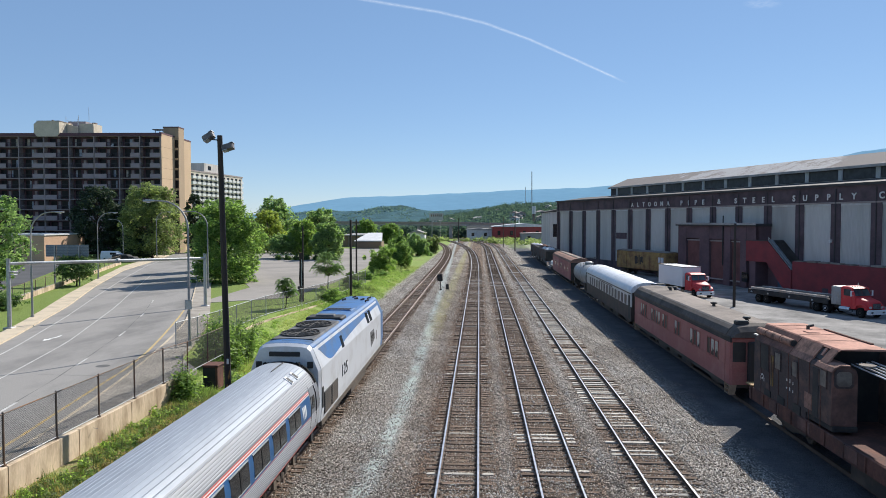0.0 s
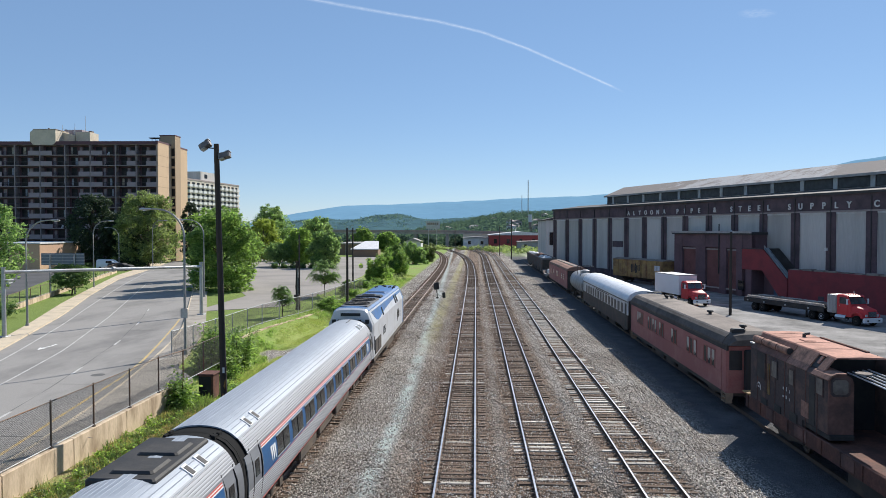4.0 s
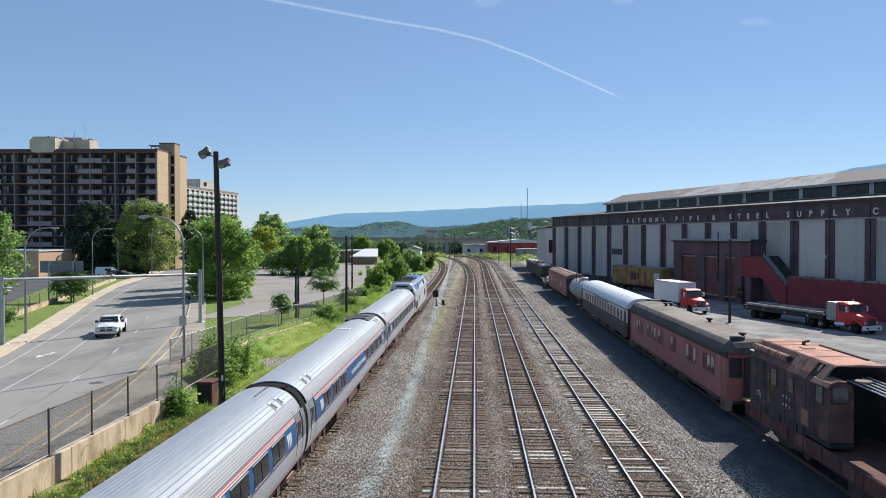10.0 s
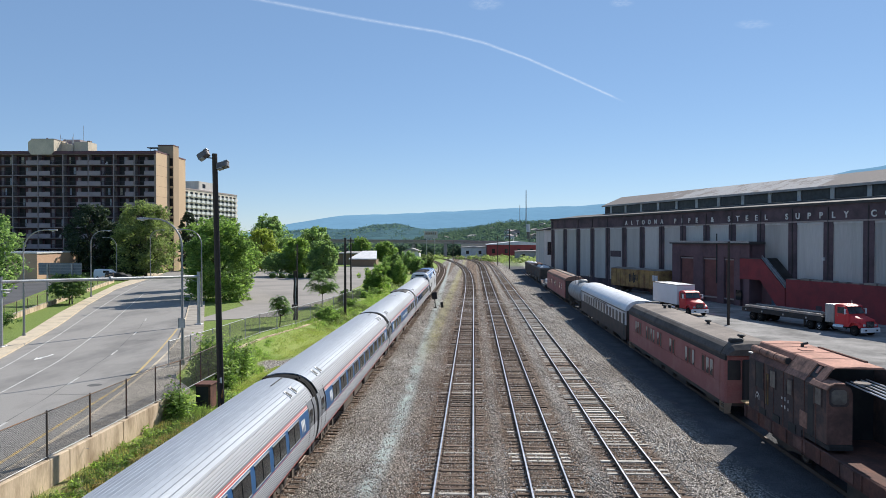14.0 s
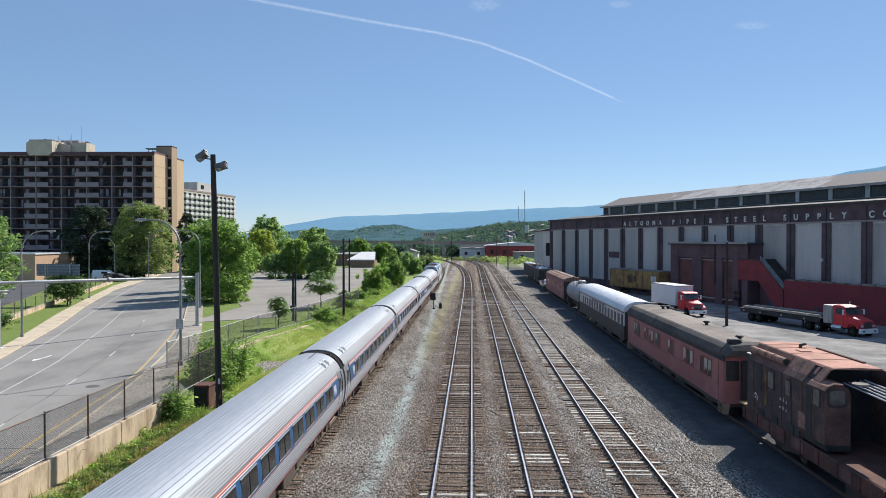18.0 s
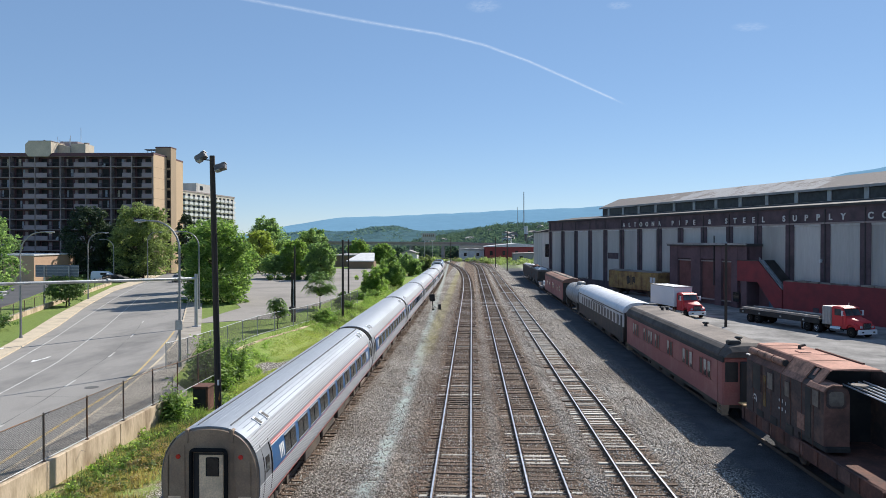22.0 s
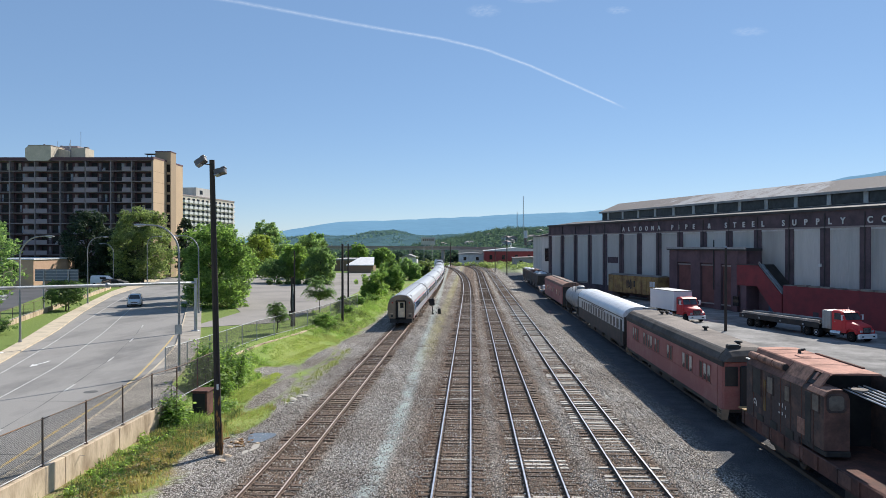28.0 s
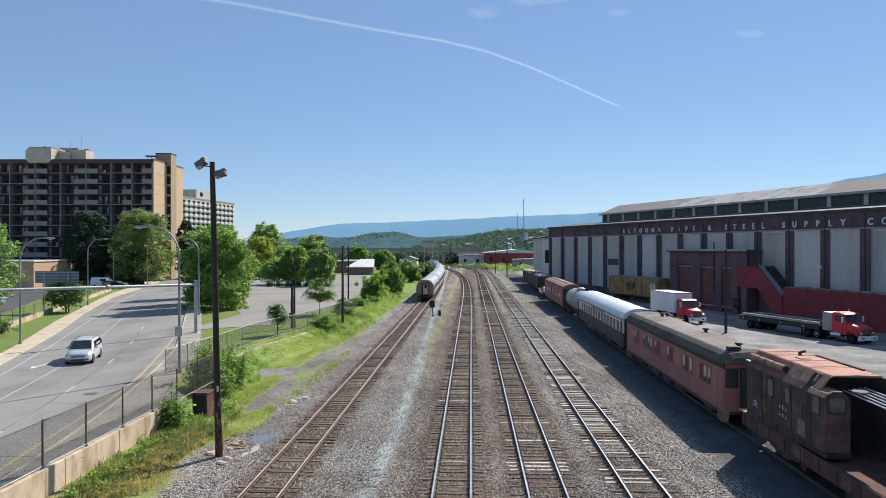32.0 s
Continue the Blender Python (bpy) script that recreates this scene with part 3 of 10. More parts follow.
# ---------------------------------------------------------------- ground and roads
def make_ground():
    offs = [-5000, -2500, -1200, -600, -300, -160, -90, -50, -25, -10, -4, -1.2, -0.3, 0.0, 0.5, 1.0, 1.6, 2.2, 3.0, 4.2, 6, 9, 14, 22, 40, 70, 120,
            200, 350, 700, 1500, 3000, 5000]
    ys = [-200, -60, -20, 0] + [float(y) for y in range(6, 216, 3)] + [220, 240, 270, 310, 360, 450, 600, 900, 1500, 2500, 5200]
    b = Build()
    for y in ys:
        e = fence_line(y)
        for o in offs:
            x = e + o
            z = ground_z(x, y) if o > 0 or o < -0.2 else (1.05 if o < 0 else ground_z(e + 0.001, y))
            if 0.4 < o < 9 and y < 215:
                z += 0.10 * noise.noise((x * 0.7, y * 0.7, 0)) * min(1, o)
            b.v.append((x, y, z - 0.01))
    k = len(offs)
    for j in range(len(ys) - 1):
        for i in range(k - 1):
            b.face((j * k + i, j * k + i + 1, j * k + k + i + 1, j * k + k + i))
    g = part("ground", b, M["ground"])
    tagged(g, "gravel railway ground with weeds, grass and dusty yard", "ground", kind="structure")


def strip(name, left, right, y0, y1, z, thick, mat, label="", category="", parent=None, step=1.5, kind="structure"):
    """A sheet with thickness between two lines x(y)."""
    b = Build()
    n = max(2, int((y1 - y0) / step))
    rings = []
    for i in range(n + 1):
        y = y0 + (y1 - y0) * i / n
        l, r = left(y), right(y)
        rings.append([(l, y, z - thick), (r, y, z - thick), (r, y, z), (l, y, z)])
    b.loft(rings, True)
    ob = part(name, b, mat, parent)
    if parent is None:
        tagged(ob, label, category, kind=kind)
    return ob


def bend(ys, xs):
    """x(y) through the given places, eased."""
    ys, xs = np.array(ys, float), np.array(xs, float)
    fy = np.linspace(ys[0], ys[-1], 400)
    fx = np.interp(fy, ys, xs)
    kern = np.hanning(23)
    kern /= kern.sum()
    pad = np.concatenate([fx[0] - (fx[1] - fx[0]) * np.arange(11, 0, -1), fx, fx[-1] + (fx[-1] - fx[-2]) * np.arange(1, 12)])
    fx = np.convolve(pad, kern, "valid")
    return lambda y: float(np.interp(y, fy, fx))


kerb_right = bend([-5, 25.7, 30.6, 34.1, 38.6, 43.8, 51.1, 60.2, 76.2, 96.5, 130, 190], [-15.0, -17.4, -18.2, -18.8, -19.7, -20.9, -22.7, -25.3, -31.3, -39.0, -50.5, -67])
kerb_left = bend([-5, 20, 38, 51.1, 70.3, 91.8, 120.6, 149, 190], [-19.5, -25.5, -30.2, -34.6, -41.7, -50.7, -61.6, -69.5, -82])
edge_white = bend([-5, 20, 38, 47.9, 54, 62.5, 78.5, 104.4, 136, 146, 190], [-18.6, -24.5, -29.2, -32.2, -34.4, -37.4, -43.6, -53.4, -64.6, -67.4, -82])
lane_two = bend([-5, 20, 39.9, 44.4, 49.9, 69.1, 111], [-17.6, -22.3, -27.0, -28.2, -29.7, -36.4, -52.3])
lane_three = bend([-5, 20, 36.9, 44.9, 54.3, 67.5, 78.8], [-16.4, -19.6, -23.1, -25.2, -27.8, -32.3, -36.7])
yellow = bend([-5, 20, 27.6, 30.2, 33.1, 36.6, 41, 46.4, 53.6, 63.7, 68, 78], [-15.6, -17.6, -18.6, -19.1, -19.6, -20.2, -20.9, -22.2, -24.3, -27.4, -28.8, -32.3])
walk_left = bend([-5, 20, 38, 55.3, 63.9, 80.8, 100.3, 130.8, 155.4, 190], [-21.5, -27.5, -32.2, -37.6, -41.0, -48.1, -55.6, -67.0, -74.2, -87])


def make_roads():
    zr = 1.10
    road = thing("road", "grey worn asphalt road with painted lane lines", "road", kind="structure")
    strip("carriageway", kerb_left, kerb_right, -5, 190, zr, 0.12, M["asphalt"], parent=road)
    strip("edge_line", edge_white, lambda y: edge_white(y) + 0.12, 8, 150, zr + 0.006, 0.004, M["line_white"], parent=road)
    strip("lane_line", lane_two, lambda y: lane_two(y) + 0.11, 8, 111, zr + 0.006, 0.004, M["line_white"], parent=road)
    strip("yellow_line", yellow, lambda y: yellow(y) + 0.17, 8, 68, zr + 0.006, 0.004, M["line_yellow"], parent=road)
    strip("tar_seam", lambda y: lane_three(y) - 0.03, lambda y: lane_three(y) + 0.01 + 0.03 * math.sin(y), 8, 76, zr + 0.004, 0.002, M["tar"], parent=road)
    y = 9.1
    while y < 75:
        strip("dash", lane_three, lambda v: lane_three(v) + 0.15, y, y + 2.2, zr + 0.008, 0.004, M["line_white"], parent=road, step=1.0)
        y += 10.85
    # turn arrow
    b = Build()
    ax, ay = -31.65, 51.3
    b.prism([(ax - 0.05, ay - 0.5), (ax + 0.1, ay + 0.4), (ax - 0.02, ay + 1.25), (ax - 0.16, ay + 1.25), (ax - 0.06, ay + 0.4), (ax - 0.2, ay - 0.5)], "z", zr + 0.003, zr + 0.008)
    b.prism([(ax - 0.42, ay - 0.3), (ax + 0.2, ay - 0.55), (ax + 0.0, ay - 1.3)], "z", zr + 0.003, zr + 0.008)
    part("turn_arrow", b, M["line_fresh"], road)
    # cracks that also stand for cast shadows of overhead wires, patches, manhole
    for (x, y0, w, d) in ((-26.5, 33.5, 1.5, 0.06), (-23, 47, 5.5, 0.05), (-30, 60, 6.0, 0.05), (-33, 74, 7, 0.05), (-25, 39, 4, 0.05), (-21.5, 29, 5.5, 0.05)):
        b = Build()
        pts = [(x + w * i / 8 + 0.0, y0 + 0.25 * noise.noise((x + i, y0, 3)), zr + 0.005) for i in range(9)]
        for i in range(8):
            p, q = pts[i], pts[i + 1]
            n = b.verts([p, q, (q[0], q[1] + d, q[2]), (p[0], p[1] + d, p[2])])
            b.face((n, n + 1, n + 2, n + 3))
        part("crack_seal", b, M["tar"], road)
    b = Build().rod((-22.6, 41.6, zr - 0.02), (-22.6, 41.6, zr + 0.008), 0.4, k=20)
    part("manhole_cover", b, M["tar"], road)

    pl = thing("pavement_far", "tan concrete sidewalk with kerb along the road", "sidewalk", kind="structure")
    strip("slab", walk_left, lambda y: kerb_left(y) - 0.16, -5, 175, zr + 0.13, 0.25, M["walkway"], parent=pl)
    strip("kerb", lambda y: kerb_left(y) - 0.155, kerb_left, -5, 175, zr + 0.14, 0.26, M["walkway"], parent=pl)
    pr = thing("pavement_near", "stained concrete sidewalk with kerb beside the retaining wall", "sidewalk", kind="structure")
    outer = lambda y: -16.32 if y < 37.5 else min(-16.32, kerb_right(y) + 2.1 + max(0.0, 3.0 * (44 - y) / 6.5))
    strip("slab", lambda y: kerb_right(y) + 0.16, outer, -5, 125, zr + 0.12, 0.25, M["walk_near"], parent=pr)
    strip("kerb", kerb_right, lambda y: kerb_right(y) + 0.155, -5, 125, zr + 0.13, 0.26, M["walkway"], parent=pr)

    lot = part("parking_lot", lot_sheet([(-30, 74), (-21.6, 80), (-20.5, 100), (-21, 132), (-26.5, 190), (-30, 222), (-80, 222), (-62, 180), (-47, 140), (-37, 108), (-30, 92)], 1.085), M["lot"])
    tagged(lot, "empty sun-bleached asphalt parking lot", "parking lot", kind="structure")
    side = part("side_street", lot_sheet([(-44, 48), (-53, 70), (-66, 102), (-82, 140), (-120, 140), (-120, 40)], 1.09), M["dark_asphalt"])
    tagged(side, "dark asphalt side street beyond the fence", "road", kind="structure")
    yard = part("yard_pavement", lot_sheet([(18.5, 10), (18.1, 168), (20.5, 168), (52, 74), (90, 10)], 0.012), M["yard"])
    tagged(yard, "dusty cracked asphalt truck yard", "pavement", kind="structure")


def lot_sheet(outline, z):
    b = Build()
    b.prism([(x, y) for x, y in outline], "z", z - 0.06, z)
    return b


make_ground()
make_roads()


# ---------------------------------------------------------------- retaining wall and fences
def make_wall():
    w = thing("retaining_wall", "stained pale concrete retaining wall in cast panels", "wall", kind="structure")
    y = 6.0
    while y < 37.4:
        y1 = min(y + 4.4, 37.45)
        b = Build().bevel_box(-16.55, -16.25, y + 0.012, y1 - 0.012, -0.3, 1.36, 0.02)
        part("panel", b, M["concrete"], w)
        y = y1
    part("kerb_beam", Build().box(-20.35, -20.1, 48, 49, 0, 0.5), M["concrete"], w)


def chain_mesh(b, p, q, z0, z1, pitch=0.065, r=0.0027):
    """Diagonal wires between two posts."""
    p, q = Vector(p), Vector(q)
    L = (q - p).length
    d = (q - p) / L
    h = z1 - z0
    n = Vector((-d.y, d.x, 0)) * r
    u = -h
    while u < L:
        for s in (1, -1):
            a0, a1 = max(0.0, u), min(L, u + h)
            za, zb = z0 + (a0 - u), z0 + (a1 - u)
            if s < 0:
                za, zb = z1 - (a0 - u), z1 - (a1 - u)
            A, B = p + d * a0, p + d * a1
            up = d * (r * 1.4) * (-s) + Vector((0, 0, r * 1.4))
            k = b.verts([Vector((A.x, A.y, p.z + za)) - up, Vector((B.x, B.y, p.z + zb)) - up, Vector((B.x, B.y, p.z + zb)) + up, Vector((A.x, A.y, p.z + za)) + up])
            b.face((k, k + 1, k + 2, k + 3))
        u += pitch


def make_fence(name, label, pts, height, mat, base, wires=True, pitch=0.065, rails=True):
    f = thing(name, label, "fence")
    bm = Build()
    for i, (x, y) in enumerate(pts):
        z = base(x, y)
        part("post", Build().rod((x, y, z - 0.1), (x, y, z + height), 0.04, k=8).rod((x, y, z + height), (x, y, z + height + 0.05), 0.045, 0.01, k=8).rod(
            (x, y, z), (x, y, z + 0.05), 0.09, k=8), mat, f)
        if i:
            px, py = pts[i - 1]
            pz = base(px, py)
            if rails:
                part("top_rail", Build().rod((px, py, pz + height - 0.03), (x, y, z + height - 0.03), 0.024, k=6), mat, f)
                part("bottom_rail", Build().rod((px, py, pz + 0.08), (x, y, z + 0.08), 0.02, k=6), M["galv"], f)
            if wires:
                m0 = min(z, pz)
                chain_mesh(bm, (px, py, m0), (x, y, m0), 0.06, height - 0.04, pitch)
    if wires:
        part("chain_link", bm, M["mesh_wire"], f, kind="stuff")
    return f


make_wall()
make_fence("wall_fence", "rusting chain-link fence on top of the retaining wall", [(-16.4, y) for y in (8.0, 11.1, 14.2, 17.3, 20.4, 23.6, 26.7, 29.8, 33.0, 36.1, 39.2, 42.2, 45.2)], 1.85, M["fence_pipe"],
           lambda x, y: 1.36 if y < 37.5 else 1.2)
make_fence("lot_fence", "galvanised chain-link fence along the sidewalk and lot", [(-20.7, 47.6), (-20.4, 50.6), (-20.1, 54.2), (-20.0, 57.8), (-19.9, 61.4), (-19.7, 65.0), (-19.1, 68.6), (-18.2, 72.4), (-17.6, 76.2),
           (-17.1, 80.4), (-16.8, 85), (-16.5, 90), (-16.2, 95), (-16.0, 100)], 1.8, M["galv"], lambda x, y: 1.1)


# ---------------------------------------------------------------- railway tracks
def make_track(k, name, rusty):
    t = thing(name, "straight railway track with worn rails on weathered wooden ties" if k else "rusty-sided railway track on brown wooden ties beside the weeds", "railway track", kind="structure")
    head = [(-0.036, 0.0), (0.036, 0.0), (0.036, -0.03), (0.01, -0.042), (0.01, -0.13), (0.068, -0.15), (0.068, -0.165), (-0.068, -0.165), (-0.068, -0.15),
            (-0.01, -0.13), (-0.01, -0.042), (-0.036, -0.03)]
    ls = [-25.0] + [float(v) for v in range(0, 110, 10)] + [110 + 6.0 * i for i in range(70)]
    for side in (-1, 1):
        b = Build()
        rings = []
        for l in ls:
            p, a = on_line(k, l)
            c, s = math.cos(a), math.sin(a)
            rings.append([(p.x + (side * 0.752 + u) * c, p.y + (side * 0.752 + u) * s, RAIL_TOP + v) for u, v in head])
        n0 = None
        for r in rings:
            a = b.verts(r)
            if n0 is not None:
                for i in range(12):
                    j = (i + 1) % 12
                    b.face((n0 + i, n0 + j, a + j, a + i), 1 if i == 0 else 0)
            n0 = a
        part("rail", b, [M["rail_side"], M["rail_rust"] if rusty else M["rail_top"]], t)
    return t


TRACKS = [make_track(0, "track_1", True), make_track(1, "track_2", False), make_track(2, "track_3", False), make_track(3, "track_4", False)]


# ---------------------------------------------------------------- warehouse
W_A, W_U = Vector((18.7, 173.4, 0)), Vector((0.322, -0.947, 0))
W_N = Vector((-0.947, -0.322, 0))
W_M = Matrix(((W_U.x, -W_N.x, 0, W_A.x), (W_U.y, -W_N.y, 0, W_A.y), (0, 0, 1, 0), (0, 0, 0, 1)))   # x along, -y outwards


def facing(name, b, mat, parent, label=""):
    """A part drawn with y outwards."""
    b.v = [(x, -y, z) for x, y, z in b.v]
    return part(name, b, mat, parent, label)


def corrugated(b, x0, x1, z0, z1, y, pitch=0.3, depth=0.05):
    n = max(2, int((x1 - x0) / pitch) * 2)
    low, top = [], []
    for i in range(n + 1):
        x = x0 + (x1 - x0) * i / n
        d = y + (depth if i % 2 else 0)
        low.append((x, d, z0))
        top.append((x, d, z1))
    a = b.verts(low)
    c = b.verts(top)
    for i in range(n):
        b.face((a + i, a + i + 1, c + i + 1, c + i))


def make_warehouse():
    w = thing("warehouse", "long dark brick steel-supply warehouse with grey panels and a clerestory roof", "warehouse", m=W_M)
    L, top = 150.0, 14.3
    facing("wall", Build().box(0, L, -24, -0.5, -0.3, top - 0.2), M["brick_dark"], w)
    facing("plinth", Build().box(0, L, -0.5, -0.1, -0.3, 1.6), M["brick_dark"], w, "dark stone base course")
    facing("frieze", Build().box(0, L, -0.5, 0.0, 12.2, top - 0.1), M["brick_dark"], w, "dark frieze that carries the letters")
    facing("cornice", Build().box(-0.3, L, -0.6, 0.28, top - 0.1, top + 0.22), M["roof_dark"], w)
    facing("ledge", Build().box(0, L, -0.45, 0.12, 12.0, 12.2), M["slab"], w)
    wide = 4.55
    i, x0 = 0, 1.75
    while x0 < L - 5:
        facing("pier", Build().bevel_box(x0 - (1.62 if i else 1.75), x0 - 0.04, -0.5, 0.02, -0.3, 12.0, 0.04), M["brick_dark"], w)
        facing("panel_trim", Build().box(x0 - 0.05, x0 + 0.06, -0.3, -0.08, 1.6, 11.75).box(x0 + wide - 0.06, x0 + wide + 0.05, -0.3, -0.08, 1.6, 11.75), M["sheet"], w)
        facing("pipe", Build().rod((x0 - 0.8, 0.08, 1.0), (x0 - 0.8, 0.08, 13.9), 0.07, k=6), M["roof_dark"], w, "dark rain pipe")
        b = Build()
        corrugated(b, x0, x0 + wide, 1.6, 12.0, -0.15, 0.19, 0.022)
        facing("panel", b, M["sheet"], w)
        facing("lintel", Build().box(x0 - 0.04, x0 + wide + 0.03, -0.3, -0.05, 11.75, 12.0), M["coach_grey"], w)
        if i == 4:
            facing("panel_patch", Build().box(x0 + 0.2, x0 + 4.2, -0.3, -0.06, 6.2, 7.4), M["brick_dark"], w)
        i += 1
        x0 += max(6.1, 6.64 - 0.039 * i)
    # aisle roof rising to the clerestory
    facing("aisle_roof", Build().prism([(-0.2, top + 0.1), (-6.85, top + 1.1), (-6.85, top + 0.8), (-0.2, top - 0.2)], "x", 0.0, L), M["roof_dark"], w)
    c0 = 13.7
    facing("clerestory_wall", Build().box(c0, L, -15.8, -6.85, top, 17.15), M["roof_dark"], w)
    x, bay = 16.2, 6.1
    while x < L:
        facing("clerestory_post", Build().box(x, x + 0.75, -6.85, -6.7, top + 1.0, 17.0), M["galv"], w)
        facing("clerestory_window", Build().box(x + 0.9, min(L, x + 5.95), -6.85, -6.78, top + 1.2, 16.85), M["pane_dull"], w)
        x += bay
    facing("clerestory_sill", Build().box(c0, L, -6.9, -6.6, top + 0.9, top + 1.1), M["pale_block"], w)
    facing("main_roof", Build().prism([(-6.35, 17.2), (-11.35, 19.25), (-16.35, 17.2), (-16.35, 16.95), (-11.35, 19.0), (-6.35, 16.95)], "x", c0 - 0.6, L), M["roof_brown"], w)
    facing("roof_edge", Build().box(c0 - 0.6, L, -6.5, -6.3, 16.9, 17.25), M["bridge"], w, "pale gutter edge")
    facing("gable", Build().prism([(-6.85, 17.05), (-11.35, 19.0), (-15.8, 17.05)], "x", c0 - 0.1, c0 + 0.3), M["roof_dark"], w)
    return w


def letters(parent, text, x0, x1, z, size, y, mat):
    """Upright letters, one mesh a letter, spread evenly from x0 to x1."""
    step = (x1 - x0) / (len(text) - 1)
    for i, ch in enumerate(text):
        if ch == " ":
            continue
        cu = bpy.data.curves.new("letter", "FONT")
        cu.body, cu.size, cu.extrude, cu.offset, cu.align_x = ch, size, 0.04, 0.03, "CENTER"
        tmp = bpy.data.objects.new("letter", cu)
        me = bpy.data.meshes.new_from_object(tmp)
        bpy.data.objects.remove(tmp)
        me.materials.clear()
        me.materials.append(mat)
        ob = new("letter", me)
        ob.parent = parent
        ob.matrix_basis = Matrix.Translation((x0 + i * step, -y, z)) @ Matrix.Rotation(math.pi / 2, 4, "X")


WAREHOUSE = make_warehouse()
letters(WAREHOUSE, "ALTOONA PIPE & STEEL SUPPLY CO.", 34.5, 94.6, 12.5, 1.12, 0.08, M["sign_white"])


# ---------------------------------------------------------------- passenger train
def arc_profile(pts, n=3):
    """Points along a smooth line through pts."""
    out = []
    for i in range(len(pts) - 1):
        p0, p1, p2, p3 = pts[max(0, i - 1)], pts[i], pts[i + 1], pts[min(len(pts) - 1, i + 2)]
        for j in range(n):
            t = j / n
            out.append(tuple(0.5 * ((2 * b) + (c - a) * t + (2 * a - 5 * b + 4 * c - d) * t * t + (3 * b - a - 3 * c + d) * t ** 3) for a, b, c, d in zip(p0, p1, p2, p3)))
    out.append(pts[-1])
    return out


SHELL = arc_profile([(1.40, 1.00), (1.50, 1.25), (1.565, 1.65), (1.585, 2.05), (1.57, 2.40), (1.51, 2.75), (1.38, 3.08), (1.16, 3.39), (0.86, 3.62), (0.45, 3.76), (0.0, 3.80)], 4)


def shell_at(z, out=0.0):
    """Half width of the coach side at height z."""
    zs, xs = [p[1] for p in SHELL], [p[0] for p in SHELL]
    return float(np.interp(z, zs, xs)) + out


def flute(z0, z1, pitch, depth, base=0.0):
    """A ribbed stretch of the side profile."""
    n = max(1, int(round((z1 - z0) / pitch)))
    pts = []
    for i in range(n):
        for f, d in ((0.0, 0.0), (0.22, depth), (0.72, depth), (0.94, 0.0)):
            z = z0 + (z1 - z0) * (i + f) / n
            pts.append((shell_at(z, base + d), z))
    pts.append((shell_at(z1, base), z1))
    return pts


def open_sheet(b, prof, y0, y1, thick=0.03, mi=0, sides=(1, -1)):
    for s in sides:
        out = [(s * x, z) for x, z in prof]
        inn = [(s * (x - thick), z) for x, z in prof]
        ring = out + inn[::-1]
        b.loft([[(x, y0, z) for x, z in ring], [(x, y1, z) for x, z in ring]], True, mi)


def wheelset(parent, y, r=0.46, n=16, mat=None):
    b = Build()
    b.rod((-0.8, y, r), (0.8, y, r), 0.08, k=8)
    for s in (-1, 1):
        x = s * 0.752
        b.loft([[(x + d, y + q * math.cos(a), r + q * math.sin(a)) for a in (2 * math.pi * i / n for i in range(n))] for d, q in
                ((-s * 0.09, r * 0.3), (-s * 0.085, r + 0.028), (-s * 0.055, r + 0.025), (-s * 0.05, r), (s * 0.06, r - 0.008), (s * 0.065, r * 0.75), (s * 0.03, r * 0.6), (s * 0.05, r * 0.25))], True)
    return part("wheelset", b, mat or M["wheel"], parent)


def bogie(parent, y, base=2.6, r=0.46):
    b = Build()
    for s in (-1, 1):
        x = s * 1.02
        b.prism([(y - base / 2 - 0.45, 0.42), (y - base / 2 - 0.3, 0.66), (y - 0.6, 0.7), (y - 0.4, 0.4), (y + 0.4, 0.4), (y + 0.6, 0.7), (y + base / 2 + 0.3, 0.66), (y + base / 2 + 0.45, 0.42),
                 (y + base / 2 - 0.3, 0.42), (y + 0.9, 0.52), (y + 0.5, 0.25), (y - 0.5, 0.25), (y - 0.9, 0.52), (y - base / 2 + 0.3, 0.42)], "x", x - 0.06, x + 0.06)
        for d in (-base / 2, base / 2):
            b.box(x - 0.12, x + 0.14, y + d - 0.17, y + d + 0.17, 0.3, 0.62)
        for d in (-0.25, 0.25):
            b.rod((x, y + d, 0.3), (x, y + d, 0.75), 0.11, k=8)
    b.box(-1.0, 1.0, y - 0.25, y + 0.25, 0.55, 0.95)
    t = part("bogie", b, M["under"], parent)
    for d in (-base / 2, base / 2):
        wheelset(t, y + d, r)
    return t


